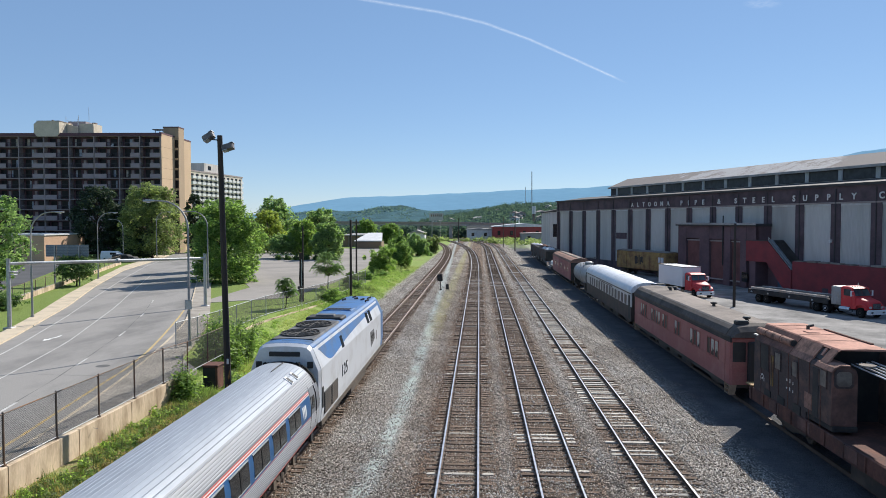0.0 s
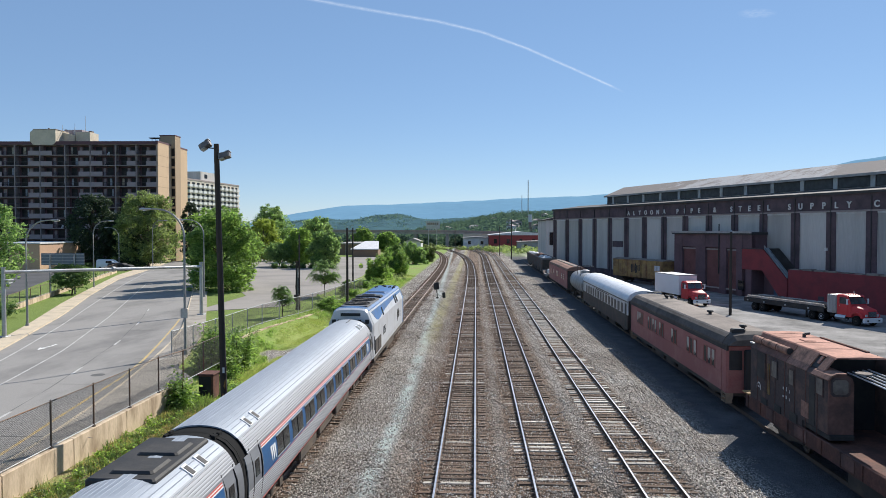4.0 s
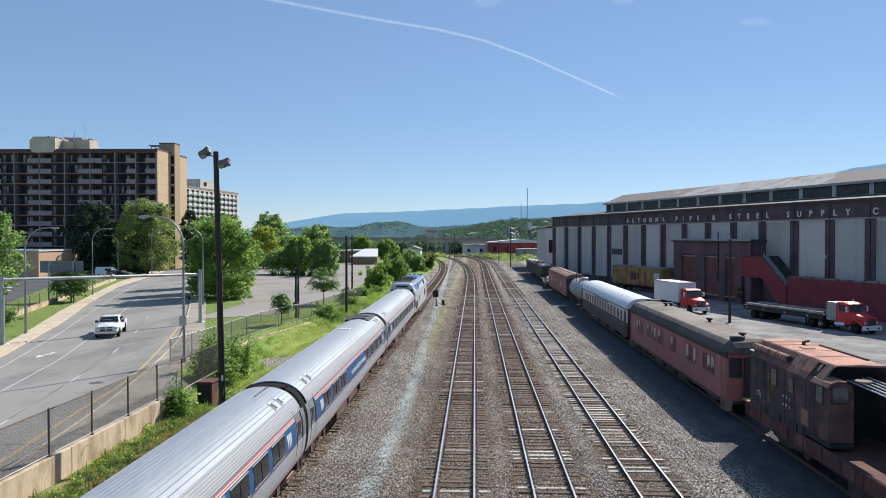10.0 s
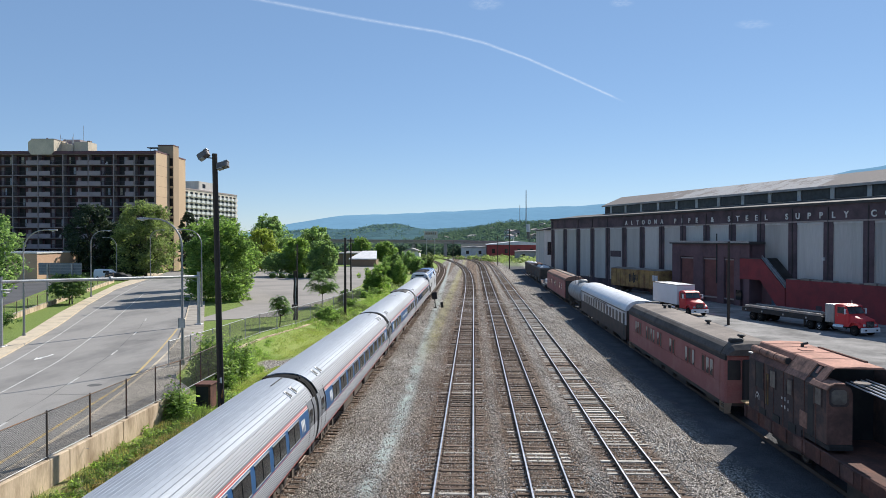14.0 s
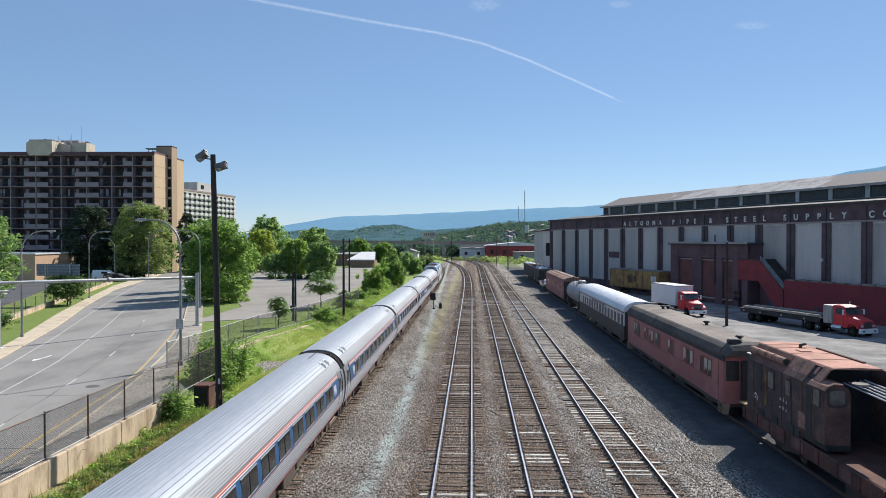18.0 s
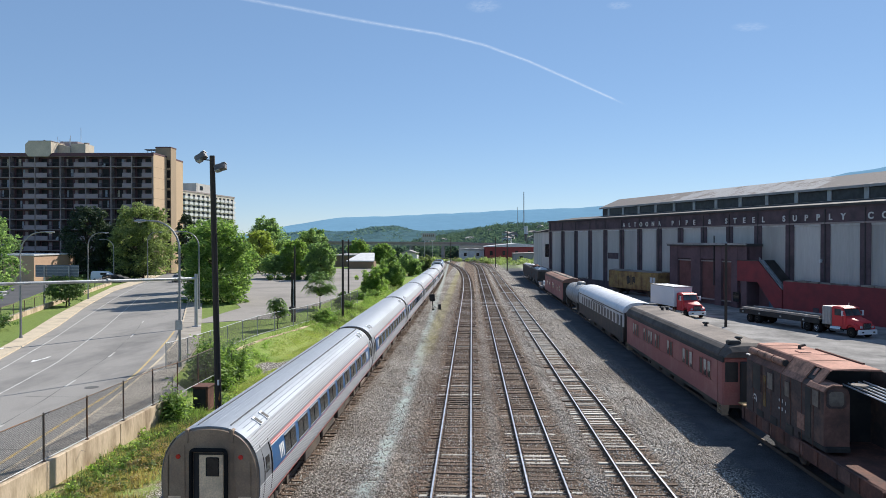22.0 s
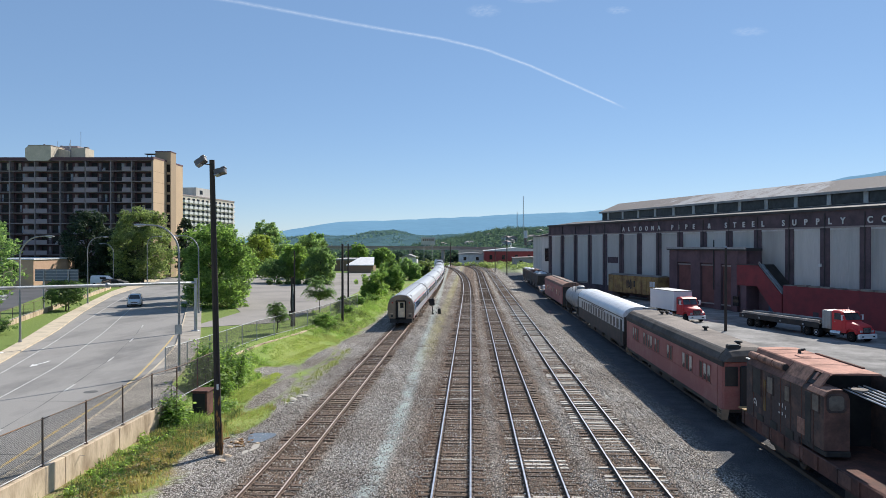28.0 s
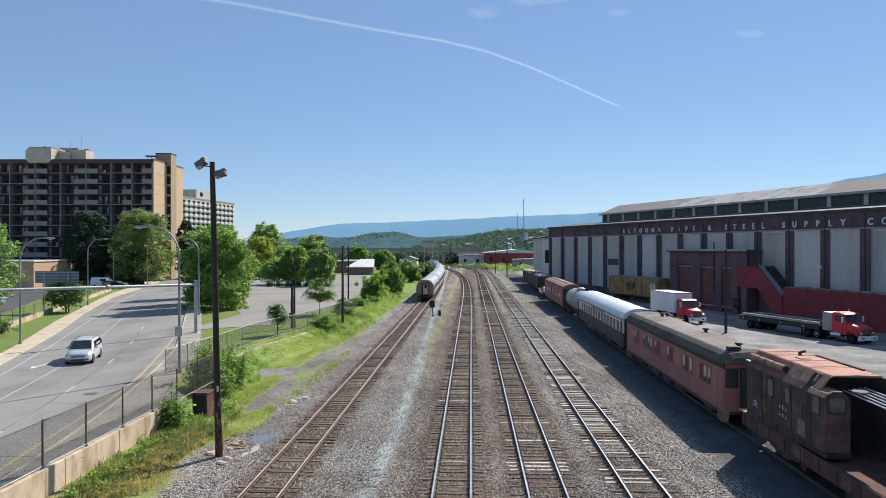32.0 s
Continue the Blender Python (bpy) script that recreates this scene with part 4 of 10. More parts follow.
def make_coach(label, roof_kind="plain", tail=False):
    c = thing("passenger_coach", label, "train car", group="passenger train coaches")
    h = 12.85                                # half length of the shell
    b = Build()
    open_sheet(b, flute(1.0, 1.88, 0.08, 0.016), -h, h)
    part("lower_side", b, M["steel"], c, "fluted stainless lower side")
    b = Build()
    open_sheet(b, flute(2.92, 3.42, 0.07, 0.013), -h if tail else -h + 0.34, h - 0.34)
    part("upper_side", b, M["steel"], c, "fluted stainless upper side")
    b = Build()
    prof = [(x, z) for x, z in SHELL if z >= 3.42]
    prof = [(shell_at(3.42), 3.42)] + prof
    ring = prof + [(-x, z) for x, z in prof[::-1][1:]]
    inner = [(x * 0.97, z - 0.04) for x, z in ring]
    b.loft([[(x, y, z) for x, z in ring + inner[::-1]] for y in (-h if tail else -h + 0.34, h - 0.34)], True)
    part("roof", b, M["steel_roof"], c)
    xs_, zs_ = [p[0] for p in SHELL[::-1]], [p[1] for p in SHELL[::-1]]
    b = Build()                              # fine roof ribs
    for i in range(-8, 9):
        x = i * 0.145
        z = float(np.interp(abs(x), xs_, zs_))
        d = 0.0 if abs(x) < 0.1 else math.copysign(0.013 * min(1.0, abs(x)), x)
        n = b.verts([(x - 0.019 + d * 0.3, y, z - 0.007 + 0.4 * abs(d)) for y in (-h + 0.5, h - 0.5)] + [(x - 0.01 + d, y, z + 0.004) for y in (-h + 0.5, h - 0.5)] +
                    [(x + 0.01 + d, y, z + 0.004) for y in (-h + 0.5, h - 0.5)] + [(x + 0.022 + d * 0.3, y, z - 0.012) for y in (-h + 0.5, h - 0.5)])
        for q in (0, 2, 4):
            b.face((n + q, n + q + 1, n + q + 3, n + q + 2))
    part("roof_ribs", b, M["steel_roof"], c, kind="stuff")
    # window band
    b = Build()
    open_sheet(b, [(shell_at(z, 0.008), z) for z in (1.88, 2.0, 2.1, 2.3, 2.5, 2.752)], -h + 1.5, h - 1.5)
    part("window_band", b, M["amblue"], c, "blue painted window band")
    b = Build()
    for y0, y1 in ((-h, -h + 0.5), (-h + 1.42, -h + 1.5), (h - 1.5, h - 1.42), (h - 0.5, h)):
        open_sheet(b, [(shell_at(z, 0.006), z) for z in (1.88, 2.1, 2.3, 2.5, 2.7, 2.92)], y0, y1)
    part("corner_post", b, M["steel"], c, kind="stuff")
    for z0, z1, m in ((2.755, 2.785, "amwhite"), (2.787, 2.83, "amred"), (2.832, 2.857, "amwhite"), (2.859, 2.895, "amred"), (2.897, 2.92, "steel"), (1.84, 1.875, "amred")):
        b = Build()
        open_sheet(b, [(shell_at(z, 0.012), z) for z in (z0, z1)], -h + 1.5, h - 1.5)
        part("stripe", b, M[m], c)
    b = Build()
    open_sheet(b, [(shell_at(z, 0.03), z) for z in (1.0, 1.05)], -h, h)
    part("sill_stripe", b, M["amred"], c)
    for i in range(10):
        y = -9.0 + i * 2.0
        if roof_kind == "cafe" and i in (3, 4, 5):
            continue                         # blank panel with lettering
        for s in (1, -1):
            b = Build()
            zs = (2.0, 2.08, 2.6, 2.68)
            prof = [(s * shell_at(z, 0.022), z) for z in zs]
            inn = [(s * shell_at(z, -0.03), z) for z in zs]
            b.loft([[(x, yy, z) for x, z in prof + inn[::-1]] for yy in (y - 0.78, y + 0.78)], True)
            wnd = part("window", b, M["window"], c)
            b = Build()
            for z in (1.97, 2.68):
                b.loft([[(s * shell_at(z, 0.005), yy, z), (s * shell_at(z, 0.035), yy, z), (s * shell_at(z + 0.03, 0.035), yy, z + 0.03), (s * shell_at(z + 0.03, 0.005), yy, z + 0.03)] for yy in (y - 0.8, y + 0.8)], True)
            part("window_frame", b, M["galv"], wnd)
            zs = (2.0, 2.1, 2.58, 2.68)
            part("window_bar", Build().loft([[(x, yy, z) for x, z in [(s * shell_at(z, 0.03), z) for z in zs] + [(s * shell_at(z, 0.0), z) for z in zs[::-1]]] for yy in (y - 0.03, y + 0.03)], True), M["rubber"], wnd)
    for e in (-1, 1):
        for s in (1, -1):
            y0 = e * (h - 0.95)
            b = Build()
            zs = [1.05, 1.4, 1.8, 2.2, 2.6, 3.0]
            b.loft([[(x, yy, z) for x, z in [(s * shell_at(z, -0.01), z) for z in zs] + [(s * shell_at(z, -0.06), z) for z in zs[::-1]]] for yy in (y0 - 0.42, y0 + 0.42)], True)
            d = part("side_door", b, M["steel"], c)
            b = Build()
            zs = [2.1, 2.35, 2.6]
            b.loft([[(x, yy, z) for x, z in [(s * shell_at(z, 0.004), z) for z in zs] + [(s * shell_at(z, -0.02), z) for z in zs[::-1]]] for yy in (y0 - 0.2, y0 + 0.2)], True)
            part("door_window", b, M["window"], d)
            b = Build()
            for yy in (y0 - 0.47, y0 + 0.42):
                b.loft([[(s * shell_at(z, 0.0), yy, z), (s * shell_at(z, 0.02), yy, z), (s * shell_at(z, 0.02), yy + 0.05, z), (s * shell_at(z, 0.0), yy + 0.05, z)] for z in (1.05, 1.4, 1.8, 2.2, 2.6, 3.05)], True)
            part("door_frame", b, M["rubber"], d)
            # emblem: leaning white blades
            b = Build()
            for i in range(3):
                yy = e * (h - 2.55) + (i - 1) * 0.2
                b.loft([[(s * shell_at(z, 0.012), q, z), (s * shell_at(z, 0.018), q, z), (s * shell_at(z, 0.018), q + 0.13 * k, z), (s * shell_at(z, 0.012), q + 0.13 * k, z)] for z, q, k in
                        ((2.05, yy + 0.1, 0.4), (2.3, yy, 1.0), (2.55, yy - 0.06, 1.25))], True)
            part("emblem", b, M["amwhite"], c, "white emblem of leaning blades")
        # roof vents near the ends
        for x in (0.98,):
            for yy in (h - 1.7, h - 2.5):
                z = float(np.interp(x, [p[0] for p in SHELL[::-1]], [p[1] for p in SHELL[::-1]]))
                mm = Matrix.Translation((x, e * yy, z)) @ Matrix.Rotation(radians(34), 4, "Y")
                part("roof_vent", Build().bevel_box(-0.2, 0.2, -0.15, 0.15, -0.05, 0.03, 0.01, 0, mm), M["amwhite"], c)
                part("vent_mouth", Build().box(-0.13, 0.17, -0.1, 0.1, -0.02, 0.04, 0, mm), M["black"], c)
        # end wall, diaphragm
        prof = SHELL + [(-x, z) for x, z in SHELL[::-1][1:]]
        b = Build()
        k = 0.985 if tail and e < 0 else 0.965
        b.loft([[(x * k, e * (h - 0.02), 0.95 + (z - 0.95) * k) for x, z in prof], [(x * k * 0.97, e * (h + 0.1), 0.95 + (z - 0.95) * k * 0.985) for x, z in prof]], True)
        part("end_wall", b, M["end_plate"], c)
        b = Build()
        for x0, x1, z0, z1 in ((-0.6, -0.52, 1.0, 2.98), (0.52, 0.6, 1.0, 2.98), (-0.5, 0.5, 3.05, 3.13)):
            b.bevel_box(x0, x1, min(e * (h + 0.08), e * (h + 0.3)), max(e * (h + 0.08), e * (h + 0.3)), z0, z1, 0.04)
        b.box(-0.64, 0.64, min(e * (h + 0.05), e * (h + 0.25)), max(e * (h + 0.05), e * (h + 0.25)), 0.9, 1.05)
        for q in (-1, 1):                    # rounded top corners
            b.tube([(q * 0.56, e * (h + 0.2), 2.95), (q * 0.55, e * (h + 0.2), 3.03), (q * 0.5, e * (h + 0.2), 3.08), (q * 0.44, e * (h + 0.2), 3.09)], 0.06, 6)
        part("diaphragm", b, M["rubber"], c, "black rubber vestibule diaphragm")
        if not (tail and e < 0):
            hoop = [(x * 0.972, z - 0.06) for x, z in prof]
            core = [(x * 0.9, 0.98 + (z - 0.98) * 0.93) for x, z in prof]
            b = Build()
            b.loft([[(x, e * (h + d), z) for x, z in hoop + core[::-1]] for d in (-0.42, 0.24)], True)
            part("outer_hoop", b, M["rubber"], c, "black rubber hoop round the car end")
        b = Build()
        for s in (-1, 1):
            prf = [(s * shell_at(z, -0.02), z) for z in (1.05, 1.6, 2.2, 2.8, 3.2, 3.5, 3.72)]
            inn = [(s * shell_at(z, -0.09), z) for z in (1.05, 1.6, 2.2, 2.8, 3.2, 3.5, 3.7)]
            b.loft([[(x, yy, z) for x, z in prf + inn[::-1]] for yy in (e * (h + 0.02), e * (h + 0.19))], True)
        if not (tail and e < 0):
            part("gap_curtain", b, M["rubber"], c)
        # black beam drawn deep, to cover the shade below the end as well
        part("buffer_beam", Build().bevel_box(-1.3, 1.3, min(e * (h - 0.3), e * (h + 0.12)), max(e * (h - 0.3), e * (h + 0.12)), 0.5, 1.0, 0.03), M["black"], c)
        # a black panel stands in for the shade inside the recess
        part("door_recess", Build().box(-0.51, 0.51, min(e * (h + 0.09), e * (h + 0.115)), max(e * (h + 0.09), e * (h + 0.115)), 1.05, 2.98), M["black"], c)
        b = Build().bevel_box(-0.32, 0.46, min(e * (h + 0.1), e * (h + 0.14)), max(e * (h + 0.1), e * (h + 0.14)), 1.15, 2.92, 0.012)
        dr = part("end_door", b, M["door_beige"], c, "beige end door")
        part("end_door_window", Build().bevel_box(-0.1, 0.32, min(e * (h + 0.13), e * (h + 0.155)), max(e * (h + 0.13), e * (h + 0.155)), 2.25, 2.85, 0.03), M["window"], dr)
        b = Build().rod((0, e * (h - 0.3), 0.85), (0, e * (h + 0.18), 0.85), 0.1, k=8)
        part("coupler", b, M["under"], c)
        for s in (-1, 1):
            ya, yb = e * (h + 0.09), e * (h + 0.13)
            lens = part("marker_light", Build().rod((s * 1.0, ya, 2.85), (s * 1.0, yb, 2.85), 0.075, k=12), M["red_lamp"], c, "red marker light")
            part("end_grille", Build().bevel_box(s * 1.05 - 0.13, s * 1.05 + 0.13, min(ya, yb), max(ya, yb), 1.18, 1.42, 0.02), M["under"], c)
            part("end_rung", Build().box(s * 1.12 - 0.2, s * 1.12 + 0.2, min(ya, yb), max(ya, yb), 1.55, 1.6), M["door_beige"], c)
            part("roof_lug", Build().bevel_box(s * 0.72 - 0.05, s * 0.72 + 0.05, min(e * (h - 0.1), e * (h + 0.16)), max(e * (h - 0.1), e * (h + 0.16)), 3.3, 3.72, 0.02), M["end_plate"] if tail and e < 0 else M["rubber"], c)
            # folded corner panels and brake pipe
            part("corner_fold", Build().bevel_box(min(s * 0.78, s * 0.82), max(s * 0.78, s * 0.82), min(ya, yb), max(ya, yb), 1.06, 3.2, 0.01).bevel_box(min(s * 1.3, s * 1.34), max(s * 1.3, s * 1.34), min(ya - 0.02 * e, yb - 0.03 * e), max(ya - 0.02 * e, yb - 0.03 * e), 1.06, 2.9, 0.01), M["end_plate"], c)
            part("hose", Build().tube([(s * 0.35, e * (h + 0.1), 0.95), (s * 0.38, e * (h + 0.28), 0.7), (s * 0.3, e * (h + 0.25), 0.45)], 0.03, 6), M["rubber"], c)
        bogie(c, e * 9.1)
    b = Build()
    for y0, y1, x0, x1 in ((-5.5, -2.6, -1.3, 1.3), (-1.8, 1.0, -1.25, 1.25), (1.8, 3.6, -1.3, 1.3), (4.2, 6.0, -1.2, 1.2)):
        b.bevel_box(x0, x1, y0, y1, 0.42, 1.0, 0.05)
    part("underfloor_box", b, M["under"], c)
    if roof_kind == "cafe":
        for s in (1, -1):
            for q in range(15):
                yy = -2.75 + q * 0.33
                if q == 7:
                    for z0 in (2.14, 2.26, 2.38):
                        part("round_emblem", Build().loft([[(s * shell_at(z, 0.012), u, z), (s * shell_at(z, 0.02), u, z), (s * shell_at(z, 0.02), u + 0.26, z), (s * shell_at(z, 0.012), u + 0.26, z)] for z, u in ((z0, yy - 0.05), (z0 + 0.08, yy - 0.05))], True), M["amwhite"], c)
                    continue
                part("lettering_bar", Build().loft([[(s * shell_at(z, 0.012), yy, z), (s * shell_at(z, 0.02), yy, z), (s * shell_at(z, 0.02), yy + 0.2, z), (s * shell_at(z, 0.012), yy + 0.2, z)] for z in (2.2, 2.4)], True), M["amwhite"], c)
        for y, r in ((h - 1.6, 0.5), (h - 3.0, 0.5)):
            part("roof_fan", Build().bevel_box(-0.55, 0.55, y - 0.55, y + 0.55, 3.72, 3.86, 0.06), M["black"], c)
        part("soot_patch", Build().bevel_box(-0.95, 0.75, h - 3.9, h - 0.5, 3.60, 3.79, 0.05), M["black"], c, "sooty roof panel")
        part("roof_hatch", Build().box(-0.35, 0.35, 3.4, 4.1, 3.77, 3.83), M["coach_grey"], c)
    elif roof_kind == "seam":
        for x in (-0.5, 0.1, 0.55):
            part("roof_seam", Build().box(x - 0.012, x + 0.012, -h + 0.3, h - 0.3, 3.7, 3.795 - 0.02 * abs(x)), M["soot_deck"], c)
    else:
        part("roof_cable", Build().tube([(0.2, h - 0.4, 3.82), (0.22, h - 2.2, 3.83)], 0.02, 5), M["black"], c)
    return c


def make_locomotive():
    c = thing("locomotive", "silver diesel locomotive with blue roof and nose, numbered flank", "locomotive")
    hb, hf = -10.4, 9.6
    eave, brow = (1.52, 3.32), (1.13, 4.24)           # lower and upper edge of the sloping shoulder
    side = [(1.48, 1.05), (1.52, 1.5), (1.52, 2.4), (1.52, 3.2), eave, (1.49, 3.4), (1.17, 4.18), brow, (1.02, 4.34), (0.8, 4.39), (0.4, 4.42), (0.0, 4.43)]
    full = side + [(-x, z) for x, z in side[::-1][1:]]
    b = Build()
    lo = [p for p in side if p[1] <= brow[1]]
    for s in (1, -1):
        ring = [(s * x, z) for x, z in lo] + [(s * (x - 0.05), z) for x, z in lo[::-1]]
        b.loft([[(x, y, z) for x, z in ring] for y in (hb, hf - 1.6)], True)
    part("side_panel", b, M["silver"], c)
    up = [p for p in side if p[1] >= brow[1]]
    ring = up + [(-x, z) for x, z in up[::-1][1:]]
    b = Build()
    b.loft([[(x, y, z + 0.004) for x, z in ring] + [(x * 0.97, y, z - 0.05) for x, z in ring[::-1]] for y in (hb, hf - 1.6)], True)
    part("roof", b, M["locoblue"], c, "blue roof with dark exhaust stains")

    def shoulder(v, out=0.0):
        """A place on the sloping shoulder, v from its lower to its upper edge."""
        return eave[0] + (brow[0] - eave[0]) * v + 0.91 * out, eave[1] + (brow[1] - eave[1]) * v + 0.41 * out

    # blue sweep over the shoulder
    low = arc_profile([(hb, 0.98), (-9.6, 0.72), (-8.9, 0.25), (-8.2, 0.06), (-7.0, 0.1), (-4.0, 0.3), (0.0, 0.46), (4.0, 0.56), (hf - 1.6, 0.62)], 5)
    for s in (1, -1):
        b = Build()
        rings = []
        for y, v in low:
            (xa, za), (xb, zb) = shoulder(v, 0.012), shoulder(1.0, 0.012)
            rings.append([(s * xa, y, za), (s * xb, y, zb), (s * (xb - 0.03), y, zb - 0.01), (s * (xa - 0.03), y, za - 0.01)])
        b.loft(rings, True)
        part("blue_sweep", b, M["locoblue"], c, "blue sweep over the silver shoulder")
    # cab and nose
    b = Build()
    rings = []
    for y, k, top in ((hf - 1.6, 1.0, 0), (hf - 0.9, 0.99, 0.0), (hf - 0.4, 0.96, 0.35), (hf + 0.3, 0.92, 1.1), (hf + 0.6, 0.88, 1.7)):
        rings.append([(x * k, y, min(z, 4.43 - top)) for x, z in full])
    b.loft(rings, True)
    part("nose", b, M["locoblue"], c, "blue sloping nose")
    for s in (1, -1):
        for y0, y1, va, vb, nm in ((2.5, 3.2, 0.08, 0.72, "cab_window"), (3.6, 4.3, 0.08, 0.72, "cab_window"), (-5.6, -5.1, 0.05, 0.62, "flank_window")):
            (xa, za), (xb, zb) = shoulder(va, 0.03), shoulder(vb, 0.03)
            part(nm, Build().loft([[(s * xa, y, za), (s * xb, y + 0.25, zb), (s * (xb - 0.06), y + 0.25, zb - 0.02), (s * (xa - 0.06), y, za - 0.02)] for y in (y0, y1)], True), M["window"], c)
        for y0 in (-9.9, -8.35):
            g = part("side_grille", Build().bevel_box(s * 1.5 - 0.05, s * 1.5 + 0.05, y0, y0 + 1.4, 1.25, 2.2, 0.02), M["black"], c)
            for i in range(8):
                part("louvre", Build().box(s * 1.53 - 0.03, s * 1.53 + 0.035, y0 + 0.06, y0 + 1.34, 1.3 + i * 0.11, 1.35 + i * 0.11), M["under"], g)
        part("rear_step_panel", Build().bevel_box(s * 1.5 - 0.04, s * 1.5 + 0.05, -10.3, -10.02, 1.6, 2.5, 0.02), M["black"], c)
        for i in range(4):
            yo = 3.4 + i * 0.42
            blade = [(yo + 0.25, 1.75 + 0.09 * i), (yo + 0.42, 1.85 + 0.09 * i), (yo + 0.38, 2.45), (yo + 0.1, 2.75), (yo, 2.75), (yo + 0.06, 2.4)]
            part("emblem", Build().prism(blade, "x", min(s * 1.522, s * 1.535), max(s * 1.522, s * 1.535)), M["black"], c, "dark emblem of leaning blades")
        part("window_dark_band", Build().bevel_box(s * 1.5 - 0.03, s * 1.5 + 0.035, 5.75, 5.95, 1.9, 2.5, 0.02), M["black"], c)
        b = Build().box(s * 1.46 - 0.05, s * 1.46 + 0.06, hb, hf, 0.85, 1.06)
        part("side_sill", b, M["under"], c)
    for s in (1, -1):
        for i, ch in enumerate("125"):
            cu = bpy.data.curves.new("numeral", "FONT")
            cu.body, cu.size, cu.extrude, cu.align_x = ch, 0.85, 0.01, "CENTER"
            tmp = bpy.data.objects.new("numeral", cu)
            me = bpy.data.meshes.new_from_object(tmp)
            bpy.data.objects.remove(tmp)
            me.materials.clear()
            me.materials.append(M["black"])
            ob = new("numeral", me)
            ob.parent = c
            ob.matrix_basis = Matrix.Translation((s * 1.535, -5.7 + s * i * 0.55, 1.98)) @ Matrix.Rotation(s * math.pi / 2, 4, "Z") @ Matrix.Rotation(math.pi / 2, 4, "X")
    # rear wall
    b = Build()
    b.loft([[(x * 0.99, hb - 0.02, z) for x, z in full], [(x * 0.95, hb - 0.25, 1.05 + (z - 1.05) * 0.97) for x, z in full]], True)
    part("rear_wall", b, M["silver"], c)
    part("rear_grille", Build().bevel_box(-0.66, 0.66, hb - 0.3, hb - 0.2, 3.9, 4.1, 0.02), M["black"], c)
    for s in (-1, 1):
        part("rear_light", Build().bevel_box(s * 1.1 - 0.13, s * 1.1 + 0.13, hb - 0.29, hb - 0.2, 3.4, 3.68, 0.02), M["black"], c)
    part("rear_number_board", Build().bevel_box(-0.32, 0.32, hb - 0.29, hb - 0.2, 3.42, 3.62, 0.02), M["black"], c)
    part("rear_door", Build().bevel_box(-0.42, 0.42, hb - 0.3, hb - 0.2, 1.1, 3.1, 0.03), M["silver"], c)
    # roof equipment
    part("radiator_deck", Build().loft([[(-0.98, y, 4.36), (-0.9, y, 4.44), (0.0, y, 4.47), (0.9, y, 4.44), (0.98, y, 4.36)] for y in (-9.4, -3.6)], True), M["soot_deck"], c, "sooty grey radiator deck")
    for y in (-7.9, -5.2):
        b = Build()
        n = 24
        for r in (0.84, 0.64, 0.44, 0.24):
            b.loft([[((r + d) * math.cos(a), y + (r + d) * math.sin(a) * 1.25, z) for a in (2 * math.pi * i / n for i in range(n))] for d, z in ((0, 4.44), (0, 4.52), (0.05, 4.52), (0.05, 4.44))], False)
        part("radiator_fan", b, M["black"], c)
        for i in range(6):
            a = math.pi * i / 6
            part("fan_guard", Build().rod((-0.86 * math.cos(a), y - 1.07 * math.sin(a), 4.515), (0.86 * math.cos(a), y + 1.07 * math.sin(a), 4.515), 0.014, k=4), M["black"], c)
    part("exhaust_hatch", Build().bevel_box(-0.98, 0.98, -3.0, -1.7, 4.3, 4.52, 0.06), M["black"], c)
    part("exhaust_stack", Build().bevel_box(-0.5, 0.5, -2.7, -2.1, 4.5, 4.62, 0.04), M["soot_deck"], c)
    part("roof_hatch", Build().bevel_box(-0.85, 0.85, 0.6, 1.9, 4.36, 4.46, 0.04), M["locoblue"], c)
    part("hatch_slot", Build().box(-0.7, 0.7, 0.8, 1.0, 4.44, 4.48).box(-0.7, 0.7, 1.2, 1.4, 4.44, 4.48), M["black"], c)
    for y in (-9.8, -3.3, 0.2, 2.4, 4.6, 6.4):
        part("roof_seam", Build().loft([[(1.04, y + d, 4.345), (0.8, y + d, 4.403), (0.0, y + d, 4.443), (-0.8, y + d, 4.403), (-1.04, y + d, 4.345)] for d in (0, 0.035)], False, closed=False), M["soot_deck"], c)
    for x, y in ((-0.7, 6.0), (0.0, 6.6), (0.5, 6.1), (0.8, 7.0), (-0.3, 7.6), (0.9, 5.4)):
        part("horn", Build().rod((x, y, 4.3), (x, y, 4.5), 0.05, k=8).rod((x, y, 4.48), (x + 0.15, y + 0.2, 4.5), 0.04, 0.07, k=8), M["black"], c)
    part("fuel_tank", Build().bevel_box(-1.35, 1.35, -2.6, 2.6, 0.35, 1.0, 0.15), M["under"], c)
    bogie(c, -6.4, 2.75, 0.5)
    bogie(c, 6.4, 2.75, 0.5)
    return c


M["rust_bar"] = paint("scuffed_brown_steel_bar", (0.3, 0.24, 0.2), 0.75, 0.1, (0.5, 0.46, 0.42), 0.35, 12, 1.2)
M["lamp_lens"] = paint("clear_lamp_lens", (0.6, 0.62, 0.65), 0.15, 0.3, bump=0)
# base lightened for the sky reflected in the windscreens
M["cab_glass"] = glass_dark("sky_lit_cab_glass", (0.05, 0.06, 0.07), 0.15, 0.7)
M["red_lamp"] = paint("red_lamp_glass", (0.6, 0.02, 0.02), 0.2, bump=0)
LOCO = make_locomotive()
COACH = make_coach("stainless steel passenger coach with blue window band and red stripes")
CAFE = make_coach("stainless steel cafe coach with sooty black roof equipment", "cafe")
